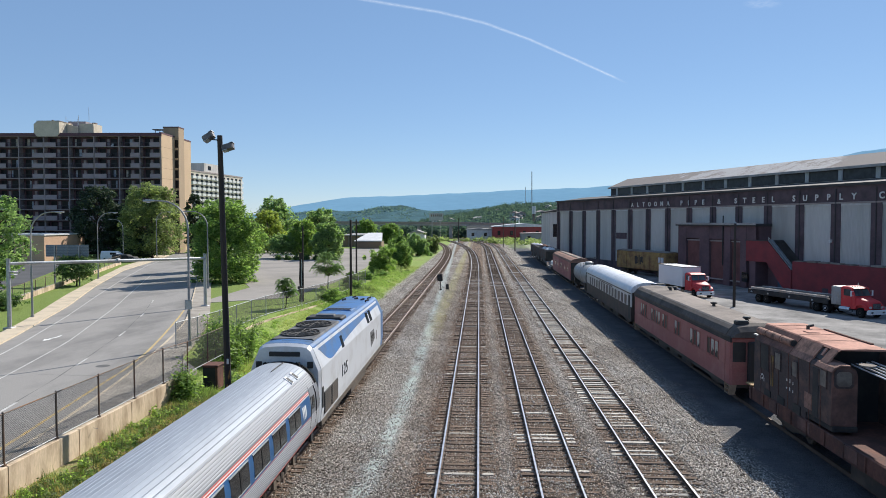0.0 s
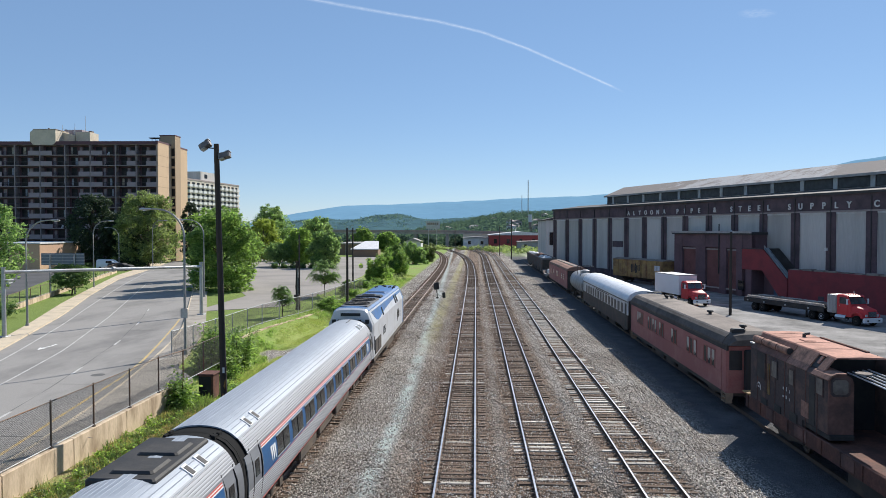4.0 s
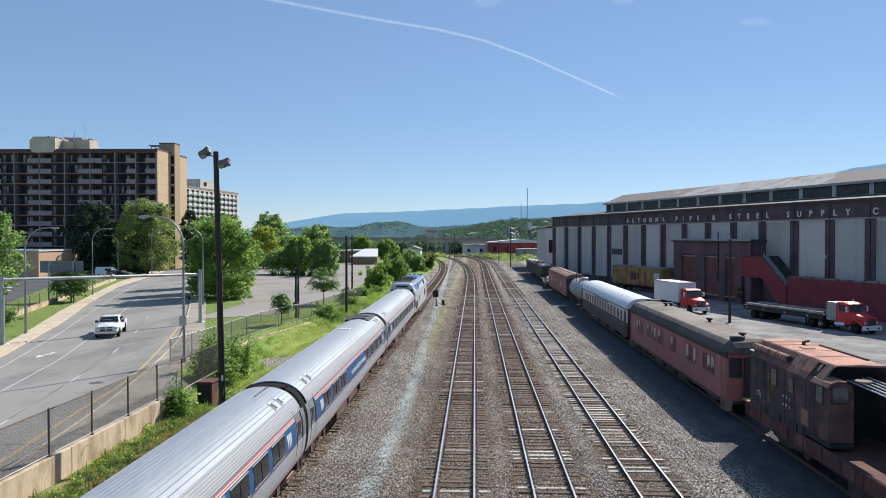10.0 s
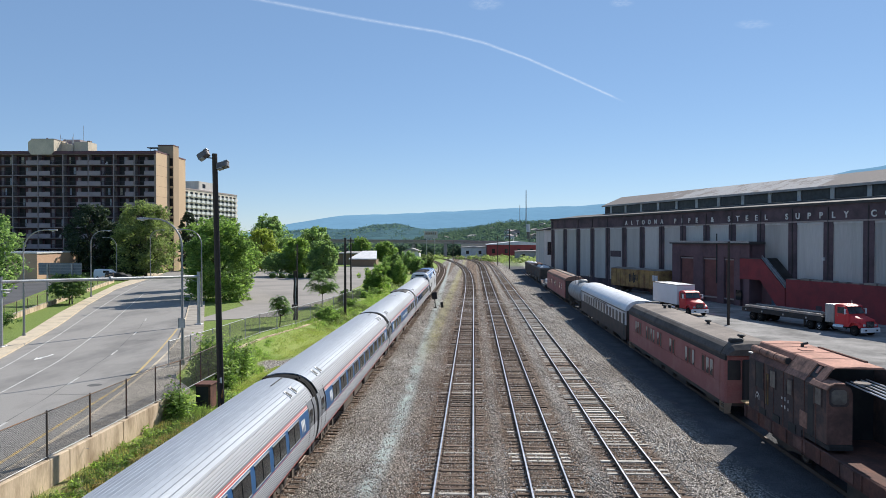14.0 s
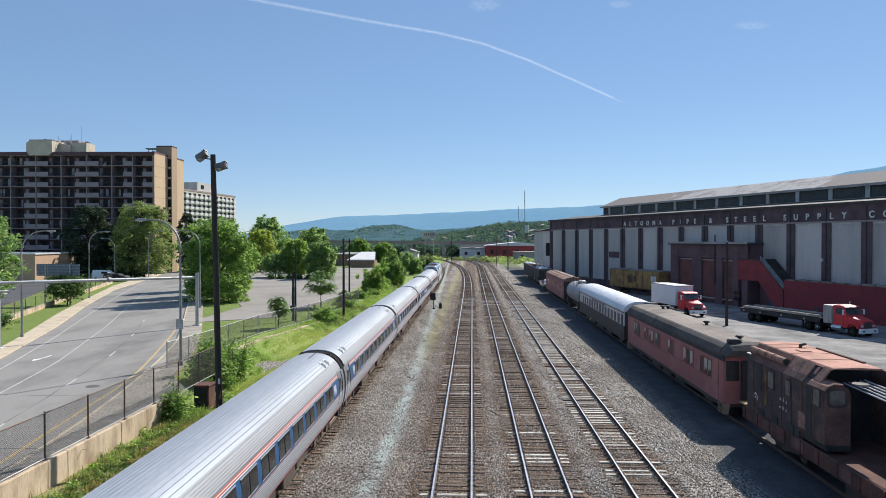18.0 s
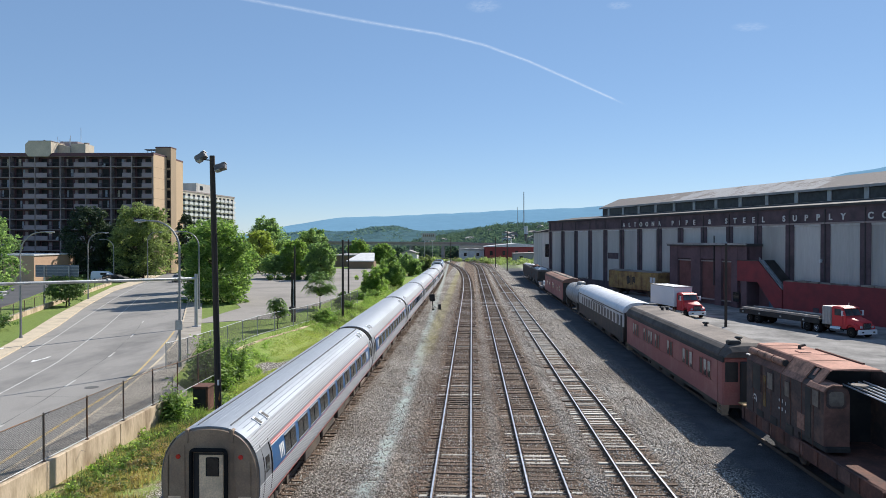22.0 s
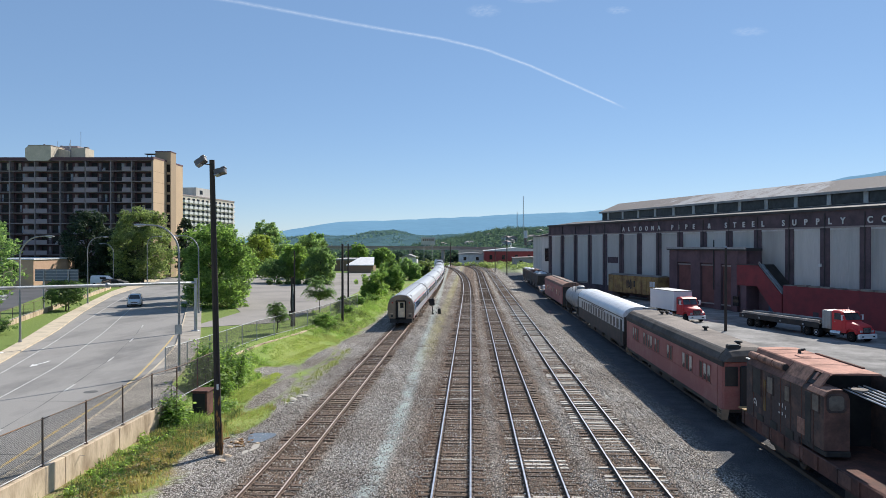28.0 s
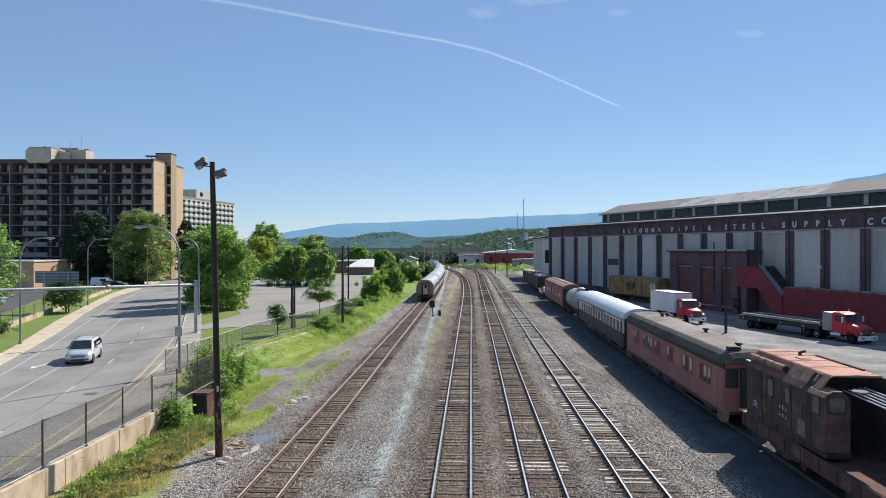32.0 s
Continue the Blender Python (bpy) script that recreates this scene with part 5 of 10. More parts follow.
LAST = make_coach("stainless steel rear coach with seamed roof and red marker lights", "seam", True)
COACHES = [COACH, CAFE] + [copy_thing(COACH, Matrix.Identity(4)) for i in range(3)] + [LAST]


# ---------------------------------------------------------------- motion of trains and vehicles
def gap_place(t):
    """Distance of the joint behind the locomotive along the first track."""
    u = t / 16.0
    return 29.5 + 59.592 * u + 31.167 * u ** 2 + 7.315 * u ** 3 - 3.003 * u ** 4


def rail_pose(mid, half=9.1):
    a, _ = on_line(0, mid - half)
    b, _ = on_line(0, mid + half)
    d = b - a
    return pose((a.x + b.x) / 2, (a.y + b.y) / 2, RAIL_TOP, 0, 0, -math.degrees(math.atan2(d.x, d.y)))


def train_motion():
    times = [i for i in range(33)]
    walk(LOCO, [(t, rail_pose(gap_place(t) + 0.35 + 10.6, 6.4)) for t in times])
    for i, c in enumerate(COACHES):
        walk(c, [(t, rail_pose(gap_place(t) - 26.1 * i - 13.05)) for t in times])


# ---------------------------------------------------------------- apartment blocks
def make_apartments():
    """Ten storeys of balconies, end wall towards the tracks."""
    D, ux = 179.0, Vector((1, 0.03, 0)).normalized()
    corner = Vector((-82.2, 182.0, 0))
    m = Matrix(((ux.x, -ux.y, 0, corner.x), (ux.y, ux.x, 0, corner.y), (0, 0, 1, 0), (0, 0, 0, 1)))
    a = thing("apartment_building", "ten-storey brown brick apartment slab with rows of balconies", "apartment building", m=m)
    st, n, base, L = 2.72, 11, 1.77, 70.0
    top = base + n * st + 0.5
    part("rear_wall", Build().box(-L, -0.5, 1.9, 20.4, base - 2, top), M["recess"], a)
    part("end_wall", Build().box(-0.5, 0.0, 0.0, 20.4, base - 2, top + 0.1), M["brick_buff"], a, "sunlit buff brick end wall")
    part("end_coping", Build().box(-0.55, 0.06, 0.0, 20.5, top + 0.1, top + 0.5), M["recess"], a)
    part("stair_tower", Build().box(-3.0, 1.15, 8.6, 12.4, base - 2, top + 2.8), M["brick_tower"], a, "brown brick stair tower above the roof")
    part("tower_coping", Build().box(-3.08, 1.23, 8.52, 12.48, top + 2.8, top + 3.05), M["recess"], a)
    for i in range(n):
        z = base + i * st
        part("stair_window", Build().box(0.15, 1.0, 8.5, 8.62, z + 0.55, z + 2.62), M["coach_glass"], a)
        part("stair_spandrel", Build().box(0.15, 1.0, 8.5, 8.62, z + 0.1, z + 0.5), M["brick_buff"], a)
        part("joint_line", Build().box(0.0, 0.012, 0.05, 8.5, z - 0.04, z + 0.02), M["brick_brown"], a)
    part("parapet", Build().box(-L, 0, -0.15, 0.3, top - 0.5, top + 0.35), M["recess"], a)
    part("roof", Build().box(-L, -0.5, 0.0, 20.4, top - 0.2, top), M["roof_dark"], a)
    for i in range(n + 1):
        part("floor_slab", Build().box(-L, -0.5, 0.0, 2.0, base + i * st - 0.08, base + i * st + 0.1), M["slab"], a)
    walls = [-0.3, -5.7, -11.1, -17.7, -24.3, -30.9, -37.5, -44.1, -50.7, -57.3, -63.9, -70.0]
    for x in walls:
        part("party_wall", Build().box(x - 0.12, x + 0.12, -0.05, 2.0, base, top), M["slab"], a)
    rnd = random.Random(4)
    for i in range(n):
        z = base + i * st
        for j in range(11):
            xr, xl = walls[j] - 0.2, walls[j + 1] + 0.2
            mid = (xr + xl) / 2 + (0.25 if j % 2 else -0.1)
            left = j % 2 == 0 and j > 0
            lo, hi = (xl, mid) if left else (mid, xr)
            o_lo, o_hi = (mid, xr) if left else (xl, mid)
            # solid panel on one half, open rail on the other
            part("balcony_panel", Build().box(lo, hi, -0.02, 0.1, z + 0.1, z + 1.15), M["balcony"], a)
            n_bar = int((o_hi - o_lo) / 0.3)
            comb = [(o_lo, z + 1.12), (o_lo, z + 0.1)]
            for q in range(n_bar):
                u = o_lo + q * 0.3
                comb += [(u + 0.04, z + 0.1), (u + 0.04, z + 1.05), (u + 0.3, z + 1.05), (u + 0.3, z + 0.1)]
            comb += [(o_lo + n_bar * 0.3 + 0.04, z + 0.1), (o_lo + n_bar * 0.3 + 0.04, z + 1.12)]
            r = Build()
            r.prism(comb, "y", 0.0, 0.05)
            part("balcony_rail", r, M["roof_dark"], a)
            for xx, w in ((xl + 0.5, 1.5), (mid + 0.4, 1.6)):
                part("window", Build().box(xx, xx + w, 1.84, 1.92, z + 0.35, z + 2.3), M["coach_glass"], a)
            part("door_panel", Build().box(mid - 0.6, mid + 0.1, 1.83, 1.9, z + 0.15, z + 2.2), M["balcony"], a)
            if rnd.random() < 0.55:
                u = rnd.uniform(o_lo + 0.2, max(o_lo + 0.3, o_hi - 0.9))
                part("curtain", Build().box(u, u + rnd.uniform(0.3, 0.7), 1.80, 1.83, z + 0.4, z + 2.2), M["curtain"] if rnd.random() < 0.7 else M["pale_block"], a, "pale curtain behind the balcony door")
            if rnd.random() < 0.3:
                u = rnd.uniform(xl + 0.4, xr - 1.0)
                part("balcony_chair", Build().box(u, u + 0.5, 0.7, 1.2, z + 0.1, z + 0.5).box(u, u + 0.5, 1.15, 1.22, z + 0.5, z + 0.95), M["far_white"] if rnd.random() < 0.4 else M["roof_dark"], a)
    hood = [(-33.1, top + 0.4), (-33.1, top + 2.6), (-32.2, top + 3.35), (-26.4, top + 3.35), (-26.4, top + 0.2), (-27.2, top - 0.6), (-32.3, top - 0.6)]
    part("penthouse", Build().prism(hood, "y", -0.45, 6.0), M["penthouse"], a, "beige chamfered lift house at the roof's edge")
    part("penthouse_cap", Build().box(-32.3, -26.3, -0.5, 6.1, top + 3.35, top + 3.5), M["slab"], a)
    part("low_house", Build().prism([(-26.4, top), (-26.4, top + 3.1), (-23.3, top + 2.3), (-23.3, top)], "y", 3.0, 8.0), M["penthouse"], a, "beige sloping plant room")
    part("plant_room", Build().box(-23.2, -19.4, 3.4, 8.0, top, top + 3.2), M["penthouse"], a)
    part("tank_room", Build().box(-29.0, -24.2, 8.6, 13.0, top, top + 4.5), M["balcony"], a, "grey upper tank room")
    part("roof_rail", Build().rod((-26.3, 3.1, top + 4.0), (-23.3, 3.1, top + 3.3), 0.05, k=5).rod((-23.4, 3.1, top + 2.2), (-23.4, 3.1, top + 4.4), 0.06, k=5).rod((-25.0, 3.1, top + 2.6), (-25.0, 3.1, top + 3.7), 0.05, k=5), M["galv"], a)
    part("roof_unit", Build().bevel_box(-20.6, -19.7, 5.0, 6.2, top + 3.2, top + 3.7, 0.05).bevel_box(-29.2, -28.8, 1.0, 1.4, top + 3.5, top + 3.9, 0.03), M["hopper_grey"], a)
    for x, h in ((-21.4, 2.7), (-27.6, 0.3), (-24.2, 0.6)):
        part("aerial", Build().rod((x, 5, top + 3), (x, 5, top + 5 + h), 0.06, k=5), M["galv"], a)
    part("roof_frame", Build().box(-6.0, -3.05, 8.6, 10.6, top + 2.2, top + 2.4).rod((-5.2, 8.8, top), (-5.2, 8.8, top + 2.2), 0.08, k=5).rod((-4.2, 8.8, top), (-4.2, 8.8, top + 2.2), 0.06, k=5).rod((-3.2, 8.8, top), (-3.2, 8.8, top + 2.2), 0.08, k=5), M["hopper_grey"], a, "grey canopy frame beside the tower")

    # the paler block behind, its long side towards the tracks
    c2 = Vector((-136.8, 333.0, 0))
    ux = Vector((0.1, 1.0, 0)).normalized()
    m = Matrix(((ux.x, -ux.y, 0, c2.x), (ux.y, ux.x, 0, c2.y), (0, 0, 1, 0), (0, 0, 0, 1)))
    a = thing("apartment_building", "pale concrete apartment slab with white balconies, further off", "apartment building", m=m)
    L, n, st = 58.0, 12, 2.72
    top = n * st + 0.8
    part("wall", Build().box(0, L, 0, 16, -1, top), M["pale_block"], a)
    part("parapet", Build().box(-0.2, L + 0.2, -0.2, 0.3, top - 0.2, top + 0.5), M["slab"], a)
    part("lift_house", Build().box(20, 36, 3, 11, top, top + 5.2), M["sheet"], a, "grey lift house on the roof")
    part("lift_house_window", Build().box(24, 27, 2.9, 3.02, top + 2, top + 4), M["coach_glass"], a)
    for i in range(n):
        z = i * st
        for j in range(12):
            x = 0.4 + j * 4.8
            part("window", Build().box(x + 0.4, x + 3.0, -0.06, 0.02, z + 0.5, z + 2.4), M["coach_glass"], a)
            part("balcony", Build().box(x + 0.2, x + 3.3, -1.3, -0.07, z + 0.1, z + 1.3), M["far_white"], a)
    return a


make_apartments()


# ---------------------------------------------------------------- hills and distance
def ridge(name, label, dist, pts, depth, mat, rough=0.0, seed=0):
    """A range of hills as a terrain sheet; pts are (x, crest height) at the crest."""
    b = Build()
    xs = np.linspace(pts[0][0], pts[-1][0], 160)
    hs = np.interp(xs, [p[0] for p in pts], [p[1] for p in pts])
    kern = np.hanning(9)
    kern /= kern.sum()
    hs = np.convolve(np.pad(hs, 4, "edge"), kern, "valid")
    rows = 7
    for j in range(rows):
        t = j / (rows - 1)
        for x, h in zip(xs, hs):
            n = noise.fractal((x / dist * 30, t * 2, seed), 0.8, 2.1, 5) * rough
            b.v.append((float(x), dist - depth * (1 - t), max(-8.0, (h + n * (0.3 + 0.7 * t)) * math.sin(t * math.pi / 2) ** 1.2 - 2)))
    k = len(xs)
    for j in range(rows - 1):
        for i in range(k - 1):
            b.face((j * k + i, j * k + i + 1, j * k + k + i + 1, j * k + k + i))
    ob = part(name, b, mat, soft=True)
    tagged(ob, label, "hills", kind="structure")
    return ob


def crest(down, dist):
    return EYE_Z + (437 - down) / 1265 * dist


D = 4200
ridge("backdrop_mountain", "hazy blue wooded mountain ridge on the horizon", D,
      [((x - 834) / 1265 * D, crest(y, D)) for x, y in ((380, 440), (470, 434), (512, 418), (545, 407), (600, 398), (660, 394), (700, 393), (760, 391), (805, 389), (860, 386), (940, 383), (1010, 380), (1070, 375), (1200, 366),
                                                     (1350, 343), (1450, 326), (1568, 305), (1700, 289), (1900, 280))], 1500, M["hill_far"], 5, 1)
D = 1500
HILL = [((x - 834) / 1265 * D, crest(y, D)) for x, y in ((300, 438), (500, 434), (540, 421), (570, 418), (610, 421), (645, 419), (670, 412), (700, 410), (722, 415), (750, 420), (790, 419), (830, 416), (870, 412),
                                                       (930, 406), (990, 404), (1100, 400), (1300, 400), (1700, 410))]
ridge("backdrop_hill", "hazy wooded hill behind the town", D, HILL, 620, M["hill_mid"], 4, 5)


# ---------------------------------------------------------------- parked rail vehicles
PX = 14.95                                   # centre of the siding
siding = thing("siding_track", "rusty siding track under the parked rail cars", "railway track", kind="structure")
for sx in (-1, 1):
    part("rail", Build().box(PX + sx * 0.752 - 0.036, PX + sx * 0.752 + 0.036, 0, 215, 0.02, RAIL_TOP), M["rail_side"], siding)

def freight_bogie(parent, y, base=1.8):
    b = Build()
    for s in (-1, 1):
        x = s * 1.0
        b.prism([(y - base / 2 - 0.25, 0.4), (y - base / 2, 0.62), (y - 0.4, 0.72), (y + 0.4, 0.72), (y + base / 2, 0.62), (y + base / 2 + 0.25, 0.4), (y + 0.5, 0.3), (y + 0.3, 0.2), (y - 0.3, 0.2), (y - 0.5, 0.3)],
                "x", x - 0.07, x + 0.07)
    b.box(-1.0, 1.0, y - 0.2, y + 0.2, 0.45, 0.8)
    t = part("bogie", b, M["under"], parent)
    for d in (-base / 2, base / 2):
        wheelset(t, y + d, 0.42, 12)
    return t


def make_heavy_car():
    """Old maroon passenger car, tarred roof."""
    L = 11.9
    c = thing("maroon_rail_car", "faded maroon heavyweight passenger car with tarred roof", "rail car", m=pose(PX, 50.6, RAIL_TOP))
    for s in (-1, 1):
        part("side", Build().bevel_box(min(s * 1.42, s * 1.5), max(s * 1.42, s * 1.5), -L + 0.9, L - 0.9, 0.85, 3.15, 0.02), M["maroon"], c)
        part("letterboard", Build().bevel_box(min(s * 1.42, s * 1.53), max(s * 1.42, s * 1.53), -L, L, 3.15, 3.5, 0.02), M["black"], c, "black letterboard under the eave")
        part("belt_rail", Build().box(min(s * 1.5, s * 1.525), max(s * 1.5, s * 1.525), -L + 0.9, L - 0.9, 1.78, 1.86), M["maroon"], c)
        part("side_sill", Build().box(min(s * 1.36, s * 1.51), max(s * 1.36, s * 1.51), -L + 0.9, L - 0.9, 0.68, 0.86), M["under"], c)
        for y0, n in ((9.0, 3), (5.4, 4), (2.0, 2), (-1.3, 2), (-4.9, 3), (-8.3, 2), (-9.7, 1)):
            for i in range(n):
                y = y0 - i * 0.72
                w = part("window", Build().bevel_box(s * 1.47 - 0.05, s * 1.47 + 0.05, y - 0.25, y + 0.25, 1.95, 2.85, 0.02), M["coach_glass"], c)
                b = Build()
                for a0, a1, z0, z1 in ((-0.31, -0.25, 1.9, 2.9), (0.25, 0.31, 1.9, 2.9), (-0.31, 0.31, 2.85, 2.92), (-0.31, 0.31, 1.88, 1.95)):
                    b.box(s * 1.485 - 0.05, s * 1.485 + 0.05, y + a0, y + a1, z0, z1)
                part("window_frame", b, M["maroon"], w)
                if (i * 2 + int(y0)) % 3 != 1:
                    q = 1.95 + 0.5 * ((i * 0.41 + y0 * 0.37) % 1.0)
                    part("blind", Build().prism([(y - 0.22, 2.84), (y + 0.22, 2.84), (y + 0.22, q + 0.1), (y + 0.1, q), (y + 0.04, q + 0.35), (y - 0.06, q + 0.12), (y - 0.22, q + 0.2)], "x", s * 1.525 - 0.006, s * 1.525 + 0.006), M["pale_block"], w, "pale torn blind")
    for e in (-1, 1):
        y = e * (L - 0.5)
        part("vestibule", Build().bevel_box(-1.49, 1.49, min(y - 0.42, y + 0.42), max(y - 0.42, y + 0.42), 0.85, 3.45, 0.1), M["maroon"], c)
        for s in (-1, 1):
            st = Build()
            for i in range(3):
                st.box(s * (1.32 - 0.02 * i) - 0.18, s * (1.32 - 0.02 * i) + 0.18, y - 0.34, y + 0.34, 0.3 + i * 0.22, 0.34 + i * 0.22)
            for d in (-0.36, 0.33):
                st.prism([(s * 1.1, 0.85), (s * 1.52, 0.85), (s * 1.52, 0.28), (s * 1.2, 0.28)], "y", y + d, y + d + 0.03)
            part("step", st, M["end_plate"], c)
        for xa in (-1.36, 0.68):
            part("end_window", Build().bevel_box(xa, xa + 0.68, min(e * (L - 0.12), e * (L - 0.04)), max(e * (L - 0.12), e * (L - 0.04)), 2.1, 3.15, 0.03), M["black"], c)
        part("gangway", Build().bevel_box(-0.6, 0.6, min(e * (L - 0.1), e * (L + 0.25)), max(e * (L - 0.1), e * (L + 0.25)), 0.95, 3.2, 0.06), M["black"], c)
        freight_bogie(c, e * 8.4, 3.0)
        part("coupler", Build().rod((0, e * (L - 0.5), 0.7), (0, e * (L + 0.35), 0.7), 0.12, k=8), M["under"], c)
    prof = [(1.56, 3.4), (1.54, 3.5), (1.36, 3.8), (1.2, 3.95), (1.12, 4.03), (0.6, 4.1), (0, 4.13)]
    full = prof + [(-x, z) for x, z in prof[::-1][1:]]
    b = Build()
    def hoop(y, k):
        return [(x * (0.9 + 0.1 * k), y, 3.46 + (z - 3.46) * (0.15 + 0.85 * k)) for x, z in full]

    for e in (-1, 1):
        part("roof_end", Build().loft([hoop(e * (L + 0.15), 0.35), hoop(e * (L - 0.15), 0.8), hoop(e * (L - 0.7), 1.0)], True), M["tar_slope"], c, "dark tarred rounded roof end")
    b.loft([hoop(-L + 0.7, 1.0), hoop(L - 0.7, 1.0)], True)
    part("roof", b, M["tar_roof"], c, "bulging tarred canvas roof")
    # lower slopes get the darker tar, as sides turned from the sun
    for s in (-1, 1):
        part("roof_skirt", Build().loft([[(s * x, yy, z) for x, z in ((1.57, 3.38), (1.565, 3.5), (1.385, 3.81), (1.215, 3.965), (1.15, 3.93), (1.3, 3.78), (1.5, 3.4))] for yy in (-L + 0.6, L - 0.6)], True), M["tar_slope"], c, "tarred lower roof slope with shade in its colour")
    for x, y in ((0.3, 7.1), (0.85, 7.7), (0.3, -3.5), (-0.2, -10.6)):
        z = float(np.interp(abs(x), [0, 0.6, 1.12], [4.13, 4.1, 4.03]))
        vent = part("roof_vent", Build().rod((x, y, z - 0.05), (x, y, z + 0.14), 0.12, 0.1, k=10), M["black"], c)
        part("cap", Build().rod((x, y, z + 0.13), (x, y, z + 0.2), 0.14, 0.24, k=12).rod((x, y, z + 0.2), (x, y, z + 0.27), 0.24, 0.17, k=12), M["black"], vent)
    part("stove_hatch", Build().bevel_box(-1.05, -0.35, -L + 0.5, -L + 0.95, 4.0, 4.26, 0.06), M["black"], c)
    b = Build()
    for y0, y1 in ((-4.0, -1.8), (-0.9, 1.2), (2.0, 4.4)):
        b.bevel_box(-1.25, 1.25, y0, y1, 0.25, 0.8, 0.05)
    part("underfloor_box", b, M["under"], c)
    part("floor_frame", Build().box(-1.4, 1.4, -L + 0.2, L - 0.2, 0.66, 0.84), M["under"], c)


def make_silver_coach():
    L = 13.0
    c = thing("silver_roof_coach", "old coach with silver roof, grey window band and brown skirt", "rail car", m=pose(PX, 76.8, RAIL_TOP))
    for s in (-1, 1):
        part("skirt", Build().bevel_box(min(s * 1.4, s * 1.5), max(s * 1.4, s * 1.5), -L, L, 0.75, 2.0, 0.02), M["coach_brown"], c, "dark brown lower side")
        part("band", Build().bevel_box(min(s * 1.4, s * 1.5), max(s * 1.4, s * 1.5), -L, L, 2.0, 3.3, 0.02), M["coach_grey"], c, "grey upper side")
        part("name_stripe", Build().box(min(s * 1.5, s * 1.51), max(s * 1.5, s * 1.51), -L, L, 3.12, 3.2), M["coach_brown"], c)
        for i in range(26):
            part("lettering_bar", Build().box(min(s * 1.5, s * 1.512), max(s * 1.5, s * 1.512), -4 + i * 0.3, -3.82 + i * 0.3, 2.95, 3.06), M["coach_brown"], c)
        for i in range(14):
            y = -10.6 + i * 1.6
            w = part("window", Build().bevel_box(s * 1.47 - 0.05, s * 1.47 + 0.05, y - 0.45, y + 0.45, 2.12, 2.9, 0.02), M["coach_glass"], c)
            part("window_sill", Build().box(s * 1.49 - 0.04, s * 1.49 + 0.04, y - 0.42, y + 0.42, 2.05, 2.1), M["coach_brown"], w)
        part("side_door", Build().bevel_box(s * 1.46 - 0.05, s * 1.46 + 0.05, -L + 0.4, -L + 1.2, 0.9, 3.0, 0.02), M["black"], c)
    prof = arc_profile([(1.56, 3.28), (1.5, 3.5), (1.3, 3.8), (0.9, 4.05), (0.45, 4.15), (0, 4.18)], 3)
    full = prof + [(-x, z) for x, z in prof[::-1][1:]]
    b = Build().loft([[(x, y, z) for x, z in full] for y in (-L - 0.05, -L + 0.3, L - 0.3, L + 0.05)], True)
    part("roof", b, M["coach_silver"], c, "bright aluminium painted roof", True)
    for i in range(12):
        y = -L + 1 + i * 2.2
        part("roof_joint", Build().loft([[(x * 1.004, y + d, z + 0.006) for x, z in full] for d in (-0.03, 0.03)], True), M["coach_silver"], c)
    for e in (-1, 1):
        part("end_wall", Build().bevel_box(-1.4, 1.4, min(e * (L - 0.1), e * (L - 0.02)), max(e * (L - 0.1), e * (L - 0.02)), 0.8, 3.4, 0.05), M["coach_brown"], c)
        part("gangway", Build().bevel_box(-0.6, 0.6, min(e * (L - 0.1), e * (L + 0.3)), max(e * (L - 0.1), e * (L + 0.3)), 0.95, 3.2, 0.06), M["black"], c)
        freight_bogie(c, e * 9.5, 2.7)
    part("roof_walk", Build().box(0.2, 1.5, -L - 0.1, -L + 0.7, 4.0, 4.06), M["black"], c, "torn dark roof edge")
    b = Build()
    for y0, y1 in ((-6.0, -3.0), (-1.5, 2.0), (3.5, 6.0)):
        b.bevel_box(-1.25, 1.25, y0, y1, 0.3, 0.75, 0.05)
    part("underfloor_box", b, M["under"], c)


def make_tank_car():
    c = thing("tank_car", "dull silver railway tank car with top platform", "rail car", m=pose(PX, 98.0, RAIL_TOP))
    b = Build()
    n = 20
    rings = []
    for y, k in ((-6.3, 0.35), (-6.1, 0.75), (-5.7, 0.97), (-5.3, 1.0), (5.3, 1.0), (5.7, 0.97), (6.1, 0.75), (6.3, 0.35)):
        rings.append([(1.38 * k * math.cos(a), y, 2.35 + 1.38 * k * math.sin(a)) for a in (2 * math.pi * i / n for i in range(n))])
    b.loft(rings, True)
    part("tank", b, M["tank_silver"], c, soft=True)
    part("dome", Build().rod((0, 0, 3.5), (0, 0, 4.0), 0.6, k=16).rod((0, 0, 4.0), (0, 0, 4.12), 0.6, 0.3, k=16), M["tank_silver"], c)
    b = Build()
    for x in (-0.9, 0.9):
        for y in (-1.4, 1.4):
            b.rod((x, y, 3.3), (x, y, 4.6), 0.03, k=6)
        b.rod((x, -1.4, 4.6), (x, 1.4, 4.6), 0.03, k=6)
    for y in (-1.4, 1.4):
        b.rod((-0.9, y, 4.6), (0.9, y, 4.6), 0.03, k=6)
    part("platform_rail", b, M["black"], c)
    part("frame", Build().box(-0.6, 0.6, -6.8, 6.8, 0.7, 1.0).box(-1.3, 1.3, -5.2, -4.6, 0.7, 1.6).box(-1.3, 1.3, 4.6, 5.2, 0.7, 1.6), M["under"], c)
    part("end_ladder", Build().box(-1.3, -1.2, -6.6, -6.5, 0.7, 3.4).box(-0.9, -0.8, -6.6, -6.5, 0.7, 3.4), M["black"], c)
    freight_bogie(c, -4.9)
    freight_bogie(c, 4.9)


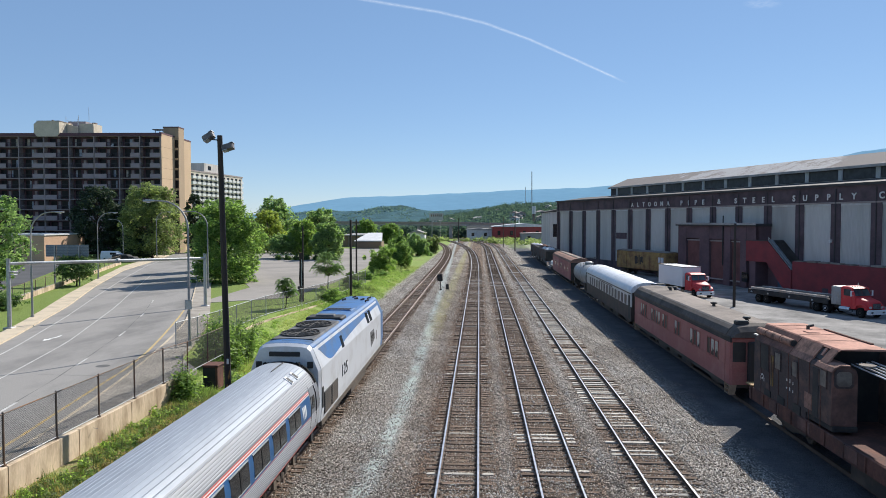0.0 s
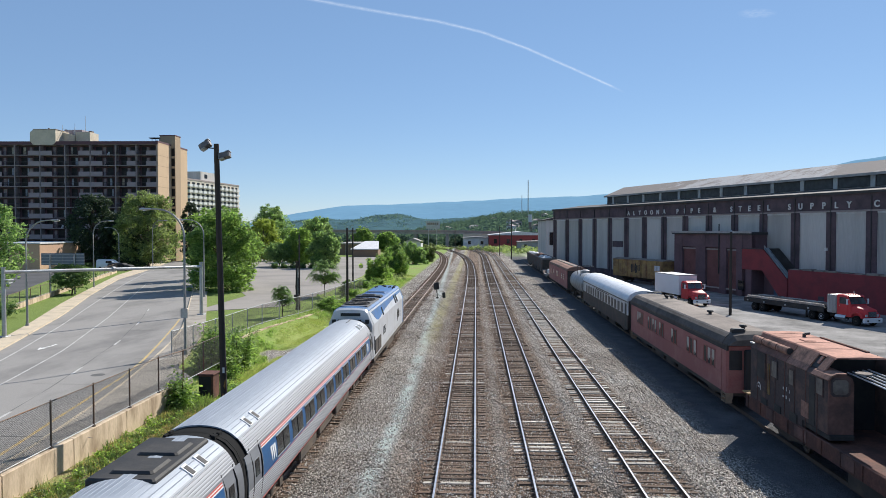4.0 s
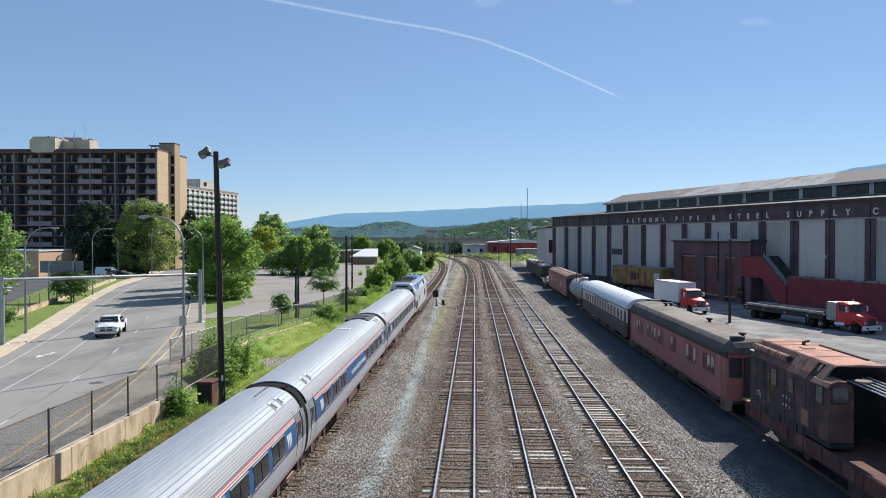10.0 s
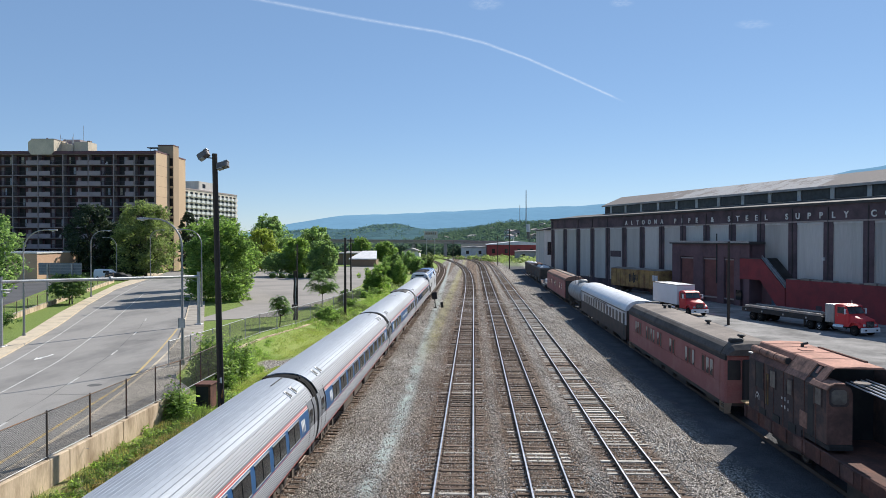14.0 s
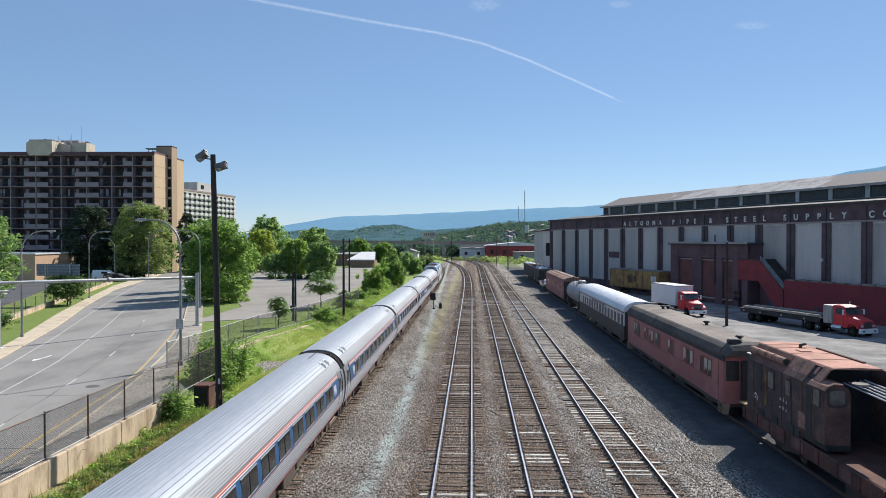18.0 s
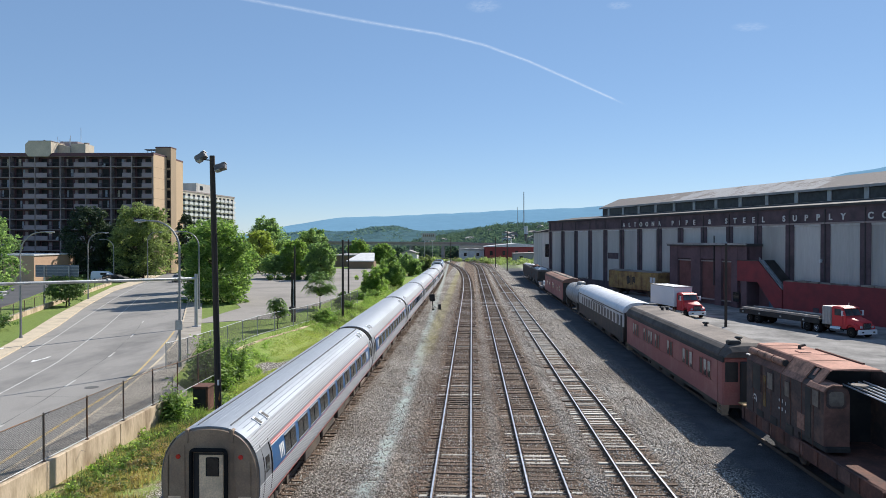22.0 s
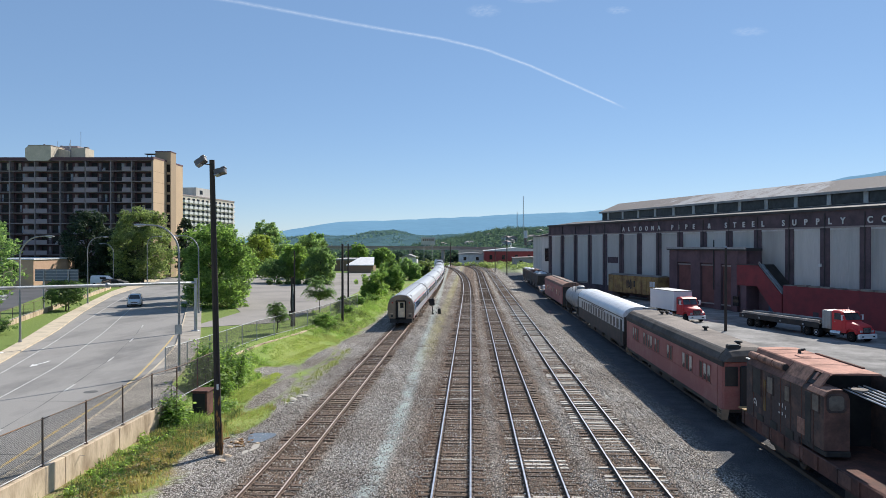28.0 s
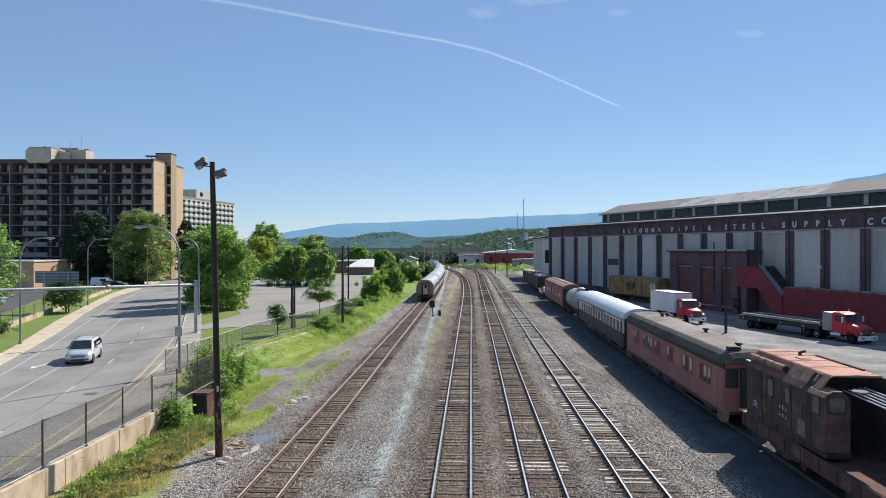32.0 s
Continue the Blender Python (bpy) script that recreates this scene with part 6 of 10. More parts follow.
def make_baggage_car():
    L = 12.6
    c = thing("red_baggage_car", "weathered red railway car with rusty brown roof", "rail car", m=pose(PX + 0.1, 119.5, RAIL_TOP))
    for s in (-1, 1):
        part("side", Build().bevel_box(min(s * 1.4, s * 1.5), max(s * 1.4, s * 1.5), -L, L, 0.8, 3.4, 0.02), M["maroon"], c)
        for y in (-9.0, -6.0, -1.0, 0.5, 5.0, 8.0):
            part("window", Build().bevel_box(s * 1.47 - 0.05, s * 1.47 + 0.05, y - 0.35, y + 0.35, 1.9, 2.7, 0.02), M["window"], c)
        part("sliding_door", Build().bevel_box(s * 1.5 - 0.03, s * 1.5 + 0.05, 1.8, 3.9, 0.9, 3.1, 0.02), M["maroon"], c)
    prof = [(1.56, 3.4), (1.4, 3.7), (0.9, 3.95), (0, 4.05)]
    full = prof + [(-x, z) for x, z in prof[::-1][1:]]
    part("roof", Build().loft([[(x, y, z) for x, z in full] for y in (-L - 0.2, L + 0.2)], True), M["roof_rust_brown"], c, "rusty brown roof")
    part("roof_walk", Build().box(-0.3, 0.3, -L, L, 4.03, 4.1), M["tar_roof"], c)
    for e in (-1, 1):
        part("end_wall", Build().bevel_box(-1.4, 1.4, min(e * (L - 0.1), e * (L - 0.02)), max(e * (L - 0.1), e * (L - 0.02)), 0.8, 3.5, 0.04), M["black"], c)
        freight_bogie(c, e * 9.0)
    part("floor_frame", Build().box(-1.4, 1.4, -L, L, 0.62, 0.8), M["under"], c)


def make_flat_car(y):
    c = thing("flat_car", "low grey depressed-centre flat car", "rail car", m=pose(PX + 0.2, y, RAIL_TOP))
    part("deck", Build().prism([(-7, 0.9), (-7, 1.25), (-4, 1.25), (-3, 0.75), (3, 0.75), (4, 1.25), (7, 1.25), (7, 0.9), (4.3, 0.8), (3.2, 0.4), (-3.2, 0.4), (-4.3, 0.8)], "x", -1.45, 1.45), M["hopper_grey"], c)
    part("load", Build().bevel_box(-0.9, 0.9, -1.6, 1.6, 0.75, 1.7, 0.1), M["far_white"], c)
    freight_bogie(c, -5.6)
    freight_bogie(c, 5.6)


def make_hopper(y, load):
    c = thing("hopper_car", "rust-stained grey open hopper car with ribbed sides", "rail car", group="hopper cars", m=pose(PX + 0.35, y, RAIL_TOP))
    part("body", Build().prism([(-6.5, 3.5), (-6.5, 1.9), (-4.0, 0.6), (-2.6, 0.6), (-1.2, 1.4), (1.2, 1.4), (2.6, 0.6), (4.0, 0.6), (6.5, 1.9), (6.5, 3.5), (6.35, 3.5), (6.35, 3.2), (-6.35, 3.2), (-6.35, 3.5)], "x", -1.42, 1.42), M["hopper_grey"], c)
    part("top_chord", Build().box(-1.52, -1.4, -6.6, 6.6, 3.4, 3.6).box(1.4, 1.52, -6.6, 6.6, 3.4, 3.6), M["hopper_grey"], c)
    for i in range(9):
        yy = -6 + i * 1.5
        for s in (-1, 1):
            part("side_rib", Build().box(min(s * 1.42, s * 1.52), max(s * 1.42, s * 1.52), yy - 0.06, yy + 0.06, 1.3, 3.45), M["hopper_grey"], c)
    part("underframe", Build().box(-0.5, 0.5, -6.9, 6.9, 0.65, 0.95).box(-1.3, 1.3, -6.7, -6.5, 0.7, 3.2).box(-1.3, 1.3, 6.5, 6.7, 0.7, 3.2), M["under"], c)
    b = Build()
    rnd = random.Random(load)
    for i in range(5):
        x, yy = rnd.uniform(-0.8, 0.8), rnd.uniform(-5, 5)
        b.loft([[(x + r * math.cos(a) * 0.8, yy + 1.4 * r * math.sin(a), z) for a in (2 * math.pi * q / 8 for q in range(8))] for r, z in ((0.9, 3.2), (0.7, 3.6), (0.2, 3.85))], True)
    part("load", b, M["far_white"] if load % 2 else M["rust"], c, "pale scrap load")
    freight_bogie(c, -5.0)
    freight_bogie(c, 5.0)


def make_rusty_loco():
    """Stripped locomotive hood resting on its frame."""
    c = thing("rusty_locomotive", "rusted derelict locomotive carbody with peeling dark paint and orange roof", "locomotive", m=pose(15.1, 0, RAIL_TOP))
    y0, y1, cut = 28.1, 35.8, 30.2
    for x0, x1 in ((-1.56, -1.44), (1.44, 1.56)):
        part("frame_side", Build().bevel_box(x0, x1, 8.0, 36.3, 0.8, 1.42, 0.03), M["rust"], c, "rust-brown frame side plate")
    part("deck", Build().box(-1.44, 1.44, 8.0, 36.3, 1.2, 1.34), M["rust"], c)
    for i in range(19):
        yy = 8.9 + i * 1.5
        part("frame_rib", Build().box(-1.61, -1.56, yy - 0.04, yy + 0.04, 0.84, 1.4), M["rust"], c)
    for yy, w in ((33.2, 0.5), (30.2, 0.55), (26.4, 0.45)):
        part("frame_patch", Build().box(-1.585, -1.555, yy - w, yy + w, 0.9, 1.36), M["cab_rust"], c)
    body = [(-1.5, 1.34), (-1.5, 3.86), (-1.32, 4.06), (-0.95, 4.5), (0.95, 4.52), (1.32, 4.1), (1.5, 3.86), (1.5, 1.34)]
    part("carbody", Build().prism(body, "y", cut, y1), M["loco_dark"], c, "dark carbody with peeling paint")
    cab = [(-1.5, 1.72), (-1.5, 3.82), (-1.42, 3.95), (-1.2, 4.06), (-0.85, 4.05), (-0.6, 3.92), (-0.52, 3.7), (-0.52, 1.72)]
    part("cab", Build().prism(cab, "y", y0, cut), M["loco_dark"], c, "narrow end cab")
    part("cab_front", Build().prism([(x * 0.985 - 0.015, z) for x, z in cab], "y", y0 - 0.05, y0), M["cab_rust"], c, "brown rusted cab front plate")
    part("cab_floor", Build().bevel_box(-1.46, -0.5, y0 - 0.1, cut, 1.5, 1.7, 0.03), M["black"], c)
    part("cab_roof", Build().prism([(-1.56, 3.84), (-1.43, 4.0), (-1.2, 4.11), (-0.84, 4.1), (-0.84, 4.05), (-1.2, 4.06), (-1.4, 3.96), (-1.53, 3.81)], "y", y0 - 0.12, 29.4), M["slope_rust"], c, "rounded rusty cab roof")
    w = part("end_window", Build().bevel_box(-1.36, -0.74, y0 - 0.075, y0 - 0.045, 3.28, 3.86, 0.012), M["dusty_pane"], c, "dust-covered rounded end window")
    b = Build()
    ring = [(-1.42, 3.3), (-1.42, 3.82), (-1.32, 3.92), (-0.78, 3.92), (-0.68, 3.82), (-0.68, 3.3), (-0.78, 3.2), (-1.32, 3.2)]
    inner = [(x + (0.07 if x < -1.05 else -0.07), z + (0.07 if z < 3.55 else -0.07)) for x, z in ring]
    for yy in (y0 - 0.1, y0 - 0.04):
        b.verts([(x, yy, z) for x, z in ring] + [(x, yy, z) for x, z in inner])
    for i in range(8):
        j = (i + 1) % 8
        b.face((i, j, 8 + j, 8 + i))
        b.face((i, j, 16 + j, 16 + i))
        b.face((8 + i, 8 + j, 24 + j, 24 + i))
    part("window_frame", b, M["loco_dark"], w)
    part("roof", Build().prism([(-0.98, 4.52), (-0.9, 4.6), (0.0, 4.63), (0.95, 4.6), (1.02, 4.52), (0.95, 4.54), (-0.9, 4.55)], "y", y0 + 0.5, y1 + 0.1), M["rust_roof"], c, "flat orange rusted roof")
    for yy in (30.6, 32.3, 33.9, 35.0):
        part("roof_seam", Build().prism([(-0.98, 4.535), (-0.9, 4.612), (0.0, 4.642), (0.95, 4.612), (0.95, 4.59), (0.0, 4.62), (-0.9, 4.59)], "y", yy, yy + 0.05), M["slope_rust"], c)
    for ya, yb, m in ((29.9, 31.8, "slope_rust"), (28.7, 29.25, "slope_rust"), (31.85, 35.7, "cab_rust")):
        part("roof_slope", Build().prism([(-1.52, 3.84), (-1.36, 4.08), (-0.97, 4.56), (-0.93, 4.52), (-1.3, 4.03), (-1.48, 3.8)], "y", ya, yb), M[m], c, "scorched sloping roof panel")
    # hole drawn as a black strip for the dark inside
    part("slope_hole", Build().prism([(-1.3, 4.06), (-0.98, 4.46), (-0.94, 4.43), (-1.26, 4.03)], "y", 29.25, 29.9), M["black"], c)
    part("slope_flap", Build().prism([(-1.22, 4.22), (-1.02, 4.5), (-0.99, 4.47), (-1.18, 4.2)], "y", 29.45, 29.62), M["rust_roof"], c)
    part("duct", Build().rod((-1.3, 31.9, 4.28), (-1.3, y1 - 0.1, 4.28), 0.17, k=14), M["slope_rust"], c, "rusty round duct along the eave")
    part("duct_mouth", Build().rod((-1.3, 31.86, 4.28), (-1.3, 31.9, 4.28), 0.14, k=14), M["black"], c)
    for yy, ww in ((33.0, 0.05), (34.6, 0.05)):
        part("duct_band", Build().rod((-1.3, yy, 4.28), (-1.3, yy + ww, 4.28), 0.185, k=14), M["rust"], c)
    part("duct_bracket", Build().box(-1.42, -1.3, y1 - 0.15, y1 + 0.35, 4.0, 4.06), M["sheet"], c)
    for ya, yb, za, zb, m in ((34.05, 34.95, 2.6, 3.77, "black"), (32.7, 33.3, 2.92, 3.65, "dusty_pane"), (31.02, 31.5, 2.96, 3.59, "dusty_pane"), (28.45, 29.0, 3.13, 3.76, "dusty_pane")):
        pane = part("side_window", Build().bevel_box(-1.53, -1.46, ya, yb, za, zb, 0.02), M[m], c)
        part("window_trim", Build().box(-1.55, -1.5, ya - 0.05, ya, za - 0.05, zb + 0.05).box(-1.55, -1.5, yb, yb + 0.05, za - 0.05, zb + 0.05).box(-1.55, -1.5, ya, yb, zb, zb + 0.05), M["loco_dark"], pane)
    # doorway, slot and vent holes below are black panels for the shade inside
    part("side_door", Build().bevel_box(-1.53, -1.46, 29.1, 29.6, 1.75, 3.75, 0.02), M["black"], c, "open side doorway drawn as a black panel")
    part("rust_panel", Build().bevel_box(-1.53, -1.47, 29.65, 30.3, 1.9, 2.55, 0.02), M["slope_rust"], c)
    part("slot_opening", Build().box(-1.53, -1.47, 33.55, 33.66, 2.0, 3.4), M["black"], c)
    part("slot_edge", Build().box(-1.55, -1.5, 33.5, 33.55, 2.0, 3.42).box(-1.55, -1.5, 33.66, 33.7, 2.0, 3.42), M["yellow_box"], c, "yellow-edged slot")
    for yy, hh in ((34.1, 0.3), (32.6, 0.34), (31.0, 0.4)):
        part("vent_hole", Build().box(-1.54, -1.46, yy - 0.35, yy + 0.35, 1.4, 1.4 + hh), M["black"], c)
    for i in range(7):
        yy = 28.9 + i * 1.0
        part("panel_seam", Build().box(-1.52, -1.5, yy, yy + 0.035, 1.4, 3.84), M["rust"], c)
    # round white emblem and small lettering bars
    b = Build()
    n = 22
    for r0, r1 in ((0.17, 0.24), (0.0, 0.08)):
        for i in range(n):
            a, a2 = -0.5 + 4.2 * i / n, -0.5 + 4.2 * (i + 1) / n
            k = b.verts([(-1.512, 34.75 - r0 * math.cos(a), 2.1 + r0 * math.sin(a)), (-1.512, 34.75 - r1 * math.cos(a), 2.1 + r1 * math.sin(a)),
                         (-1.512, 34.75 - r1 * math.cos(a2), 2.1 + r1 * math.sin(a2)), (-1.512, 34.75 - r0 * math.cos(a2), 2.1 + r0 * math.sin(a2))])
            b.face((k, k + 1, k + 2, k + 3))
    part("emblem", b, M["sign_white"], c, "worn white round emblem")
    rnd = random.Random(9)
    for i in range(6):
        yy, z = 32.0 - (i % 3) * 0.3, (2.58, 2.3)[i // 3] - 0.02 * i
        part("lettering_bar", Build().box(-1.512, -1.5, yy, yy + rnd.uniform(0.05, 0.12), z, z + rnd.uniform(0.06, 0.2)), M["sign_white"], c)
    for i in range(5):
        part("pipe", Build().rod((0.1 + i * 0.22, 8, 3.3 + 0.05 * i), (-0.3 + i * 0.2, y0 + 0.9, 3.95 + 0.03 * i), 0.035, k=8), M["coach_grey"], c, "weathered grey pipe")
    part("fan_ring", Build().rod((-0.3, y0 - 0.3, 4.12), (-0.3, y0 - 0.3, 4.17), 0.3, k=20), M["tar_roof"], c)
    # dark sheets added to stand for the unlit void beside the cab
    part("bulkhead", Build().box(-0.5, 1.5, cut - 0.06, cut, 1.34, 4.45), M["black"], c)
    part("far_wall", Build().box(1.4, 1.5, 21.5, cut, 1.34, 4.4), M["loco_dark"], c)
    part("engine_block", Build().bevel_box(-0.3, 1.1, 12, 25.5, 1.34, 2.1, 0.1), M["black"], c)
    part("step_plate", Build().bevel_box(-1.58, -1.1, 35.9, 36.7, 1.44, 1.5, 0.02), M["yellow_box"], c, "yellow step plate")
    part("vent", Build().rod((0.2, 33.9, 4.6), (0.2, 33.9, 4.8), 0.08, k=8).rod((0.2, 33.9, 4.76), (0.45, 33.9, 4.8), 0.06, k=6), M["black"], c)
    part("roof_hatch", Build().bevel_box(-0.35, 0.15, 32.6, 33.2, 4.6, 4.66, 0.02), M["rust_roof"], c)
    part("roof_strip", Build().box(0.86, 0.98, 29.8, 33.8, 4.57, 4.66), M["rust"], c)
    freight_bogie(c, 32.6, 2.6)
    freight_bogie(c, 13.6, 2.6)
    part("fuel_tank", Build().bevel_box(-1.3, 1.3, 18.5, 27.0, 0.15, 0.85, 0.1), M["under"], c)


make_heavy_car()
make_silver_coach()
make_tank_car()
make_baggage_car()
make_flat_car(141.5)
make_hopper(157.0, 1)
make_hopper(171.5, 2)
make_hopper(186.0, 3)
make_rusty_loco()


# ---------------------------------------------------------------- warehouse yard
M["annex_brick"] = paint("soot_red_brick", (0.155, 0.098, 0.108), 0.9, 0, (0.1, 0.068, 0.075), 0.4, 12, 0.3, 0.3, 30, 0.2, spec=0.2)
M["blue_door"] = paint("dull_blue_door", (0.07, 0.13, 0.2), 0.7)
M["dusty_sky_pane"] = paint("dusty_blue_grey_pane", (0.36, 0.42, 0.47), 0.55, 0, (0.2, 0.23, 0.26), 0.4, 6, 1.2)
M["bay_brick"] = paint("dull_red_brick", (0.18, 0.08, 0.074), 0.9, 0, (0.11, 0.055, 0.05), 0.35, 10, 0.5, 0.2, 30, 0.2, spec=0.2)


def make_annex():
    a = thing("brick_annex", "dark brick annex with red recessed bays and flat roof", "building", m=W_M)
    s0, s1, out = 53.4, 72.2, 2.6
    facing("wall", Build().box(s0, s1, 0.05, out - 0.5, -0.2, 9.0), M["annex_brick"], a)
    facing("roof", Build().bevel_box(s0 - 0.3, s1 + 0.3, 0.05, out + 0.35, 9.0, 9.4, 0.05), M["roof_dark"], a)
    facing("coping", Build().box(s0 - 0.35, s1 + 0.35, out + 0.3, out + 0.45, 9.2, 9.5), M["bridge"], a, "pale roof edge")
    for x0, x1 in ((s0, 55.6), (59.2, 61.6), (65.1, 66.6), (68.9, 70.2), (s1 - 1.2, s1)):
        facing("pier", Build().bevel_box(x0, x1, out - 0.6, out, -0.2, 9.0, 0.03), M["annex_brick"], a)
    facing("frieze", Build().box(s0, s1, out - 0.55, out - 0.05, 7.0, 9.0), M["annex_brick"], a)
    for x0, x1 in ((55.7, 59.1), (61.7, 65.0), (66.7, 68.8)):
        facing("bay", Build().box(x0, x1, out - 0.5, out - 0.35, 0.9, 6.6), M["bay_brick"], a, "faded red bricked-up bay")
        facing("lintel", Build().box(x0 - 0.1, x1 + 0.1, out - 0.45, out - 0.2, 6.6, 6.8), M["slab"], a)
        facing("bay_sill", Build().box(x0 - 0.1, x1 + 0.1, out - 0.45, out - 0.1, 0.7, 0.9), M["slab"], a)
    facing("dark_window", Build().box(s0 + 16.0, s0 + 17.2, out - 0.02, out + 0.05, 0.9, 2.3), M["window"], a)
    facing("downpipe", Build().rod((s0 + 11.7, out + 0.1, 3.0), (s0 + 11.7, out + 0.1, 10.6), 0.09, k=8), M["black"], a)

    r = thing("red_stair_enclosure", "red painted stair enclosure stepping down to the dock", "stairs", m=W_M)
    o1 = out + 0.12
    prof = [(72.25, 4.0), (72.25, 6.95), (74.7, 6.95), (79.2, 3.1), (79.2, 0.0), (78.4, 0.0), (74.5, 4.0)]
    facing("enclosure", Build().loft([[(x, 0.06, z) for x, z in prof], [(x, o1, z) for x, z in prof]], True), M["brick_red"], r)
    facing("stair_head", Build().bevel_box(70.3, 72.24, out + 0.01, o1, 4.0, 6.95, 0.02), M["brick_red"], r)
    facing("coping", Build().box(70.2, 74.8, out - 0.1, o1 + 0.06, 6.96, 7.06), M["roof_dark"], r)
    facing("roof_slab", Build().loft([[(74.75, q, 7.0 + d), (79.25, q, 3.15 + d)] for q, d in ((0.06, 0.0), (o1 - 0.75, 0.0), (o1 - 0.75, 0.1), (0.06, 0.1))], True), M["tar_slope"], r, "dark sloping stair roof")
    for i in range(6):
        t0, t1 = i / 6 + 0.006, (i + 1) / 6 - 0.006
        facing("skylight_pane", Build().loft([[(74.9 + 4.4 * t, q, 6.98 - 3.78 * t + d) for t in (t0, t1)] for q, d in ((o1 - 0.7, 0.0), (o1 + 0.03, 0.0), (o1 + 0.03, 0.22), (o1 - 0.7, 0.22))], True), M["dusty_sky_pane"], r, "dusty blue-grey skylight pane")
    facing("handrail", Build().rod((74.9, o1, 7.5), (79.3, o1, 3.75), 0.04, k=6).rod((74.9, o1, 7.0), (74.9, o1, 7.5), 0.04, k=6), M["galv"], r)
    facing("back_wall", Build().box(72.25, 78.3, 0.03, 0.5, 0.0, 4.0), M["annex_brick"], r, "dark brick under the stair")
    facing("stair_door", Build().bevel_box(74.3, 75.5, 0.48, 0.56, 0.1, 2.5, 0.02), M["blue_door"], r, "dull blue door under the stair")

    d = thing("red_dock_wall", "long red painted block wall of the loading dock", "wall", m=W_M)
    facing("wall", Build().bevel_box(79.25, 140, 0.05, 2.6, -0.2, 4.4, 0.05), M["brick_red"], d)
    for i in range(26):
        u, v = (i * 0.37) % 0.5, (i * 0.61) % 0.16
        facing("coping", Build().bevel_box(79.4 + i * 2.0 + u, 80.9 + i * 2.0 + v * 3, 1.7, 2.5 + v, 4.4, 4.5 + v, 0.05), M["tar_roof"], d, "patched dark coping")
    facing("patch", Build().box(84.5, 85.4, 2.59, 2.64, 0.3, 1.3), M["brick_dark"], d)
    for x in (83.0, 95.4):
        lamp = facing("dock_light", Build().bevel_box(x, x + 0.3, 0.02, 0.35, 7.0, 7.4, 0.03), M["far_white"], d)
    return a


def make_container():
    c = thing("yellow_boxcar", "rusty yellow boxcar standing by the warehouse", "boxcar", m=Matrix.Translation((30.1, 130.0, 0)) @ Matrix.Rotation(radians(-68), 4, "Z"))
    part("body", Build().bevel_box(-7.5, 7.5, -1.4, 1.4, 1.15, 4.3, 0.04), M["yellow_box"], c)
    for i in range(11):
        for s in (-1, 1):
            part("rib", Build().box(-7.3 + i * 1.45, -7.15 + i * 1.45, min(s * 1.4, s * 1.47), max(s * 1.4, s * 1.47), 1.2, 4.2), M["yellow_box"], c)
    for s in (-1, 1):
        part("door", Build().bevel_box(-1.6, 1.3, min(s * 1.4, s * 1.5), max(s * 1.4, s * 1.5), 1.3, 4.1, 0.02), M["yellow_box"], c)
    rnd = random.Random(3)
    for i in range(7):
        x = -1.4 + i * 0.38
        part("scrawl", Build().box(x, x + 0.26, -1.515, -1.5, 1.9 + rnd.uniform(0, 0.5), 3.2 + rnd.uniform(0, 0.5)), M["black"], c, "dark sprayed scrawl")
    for i in range(2):
        part("white_patch", Build().box(5.4 + i * 0.8, 6.0 + i * 0.8, -1.48, -1.4, 2.6, 3.5), M["far_white"], c)
    part("frame", Build().box(-0.6, 0.6, -7.4, 7.4, 0.85, 1.15, 0, Matrix.Rotation(radians(90), 4, "Z")), M["under"], c)
    part("roof", Build().prism([(-1.5, 4.3), (0, 4.55), (1.5, 4.3)], "x", -7.6, 7.6), M["tar_roof"], c)
    for x in (-5.4, 5.4):
        t = part("bogie", Build().box(x - 1.2, x + 1.2, -1.1, -0.95, 0.35, 0.75).box(x - 1.2, x + 1.2, 0.95, 1.1, 0.35, 0.75).box(x - 0.2, x + 0.2, -1, 1, 0.5, 0.9), M["under"], c)
        for q in (-0.85, 0.85):
            part("wheelset", Build().rod((x + q, -0.85, 0.42), (x + q, -0.72, 0.42), 0.42, k=14).rod((x + q, 0.72, 0.42), (x + q, 0.85, 0.42), 0.42, k=14).rod((x + q, -0.72, 0.42), (x + q, 0.72, 0.42), 0.08, k=8), M["wheel"], t)


def truck_wheel(parent, x, y, r=0.52, w=0.28, bright=False):
    s = 1 if x > 0 else -1
    n = 18
    b = Build()
    b.loft([[(x + d * s, y + q * math.cos(a), r + q * math.sin(a)) for a in (2 * math.pi * i / n for i in range(n))] for d, q in ((-w / 2, r * 0.6), (-w / 2, r * 0.95), (-w * 0.4, r), (w * 0.4, r), (w / 2, r * 0.95), (w / 2, r * 0.62))], True)
    t = part("wheel", b, M["rubber"], parent)
    part("rim", Build().loft([[(x + d * s, y + q * math.cos(a), r + q * math.sin(a)) for a in (2 * math.pi * i / 12 for i in range(12))] for d, q in ((w * 0.3, r * 0.6), (w * 0.52, r * 0.58), (w * 0.42, r * 0.3), (w * 0.6, r * 0.2))], True), M["coach_grey"] if bright else M["under"], t)
    return t


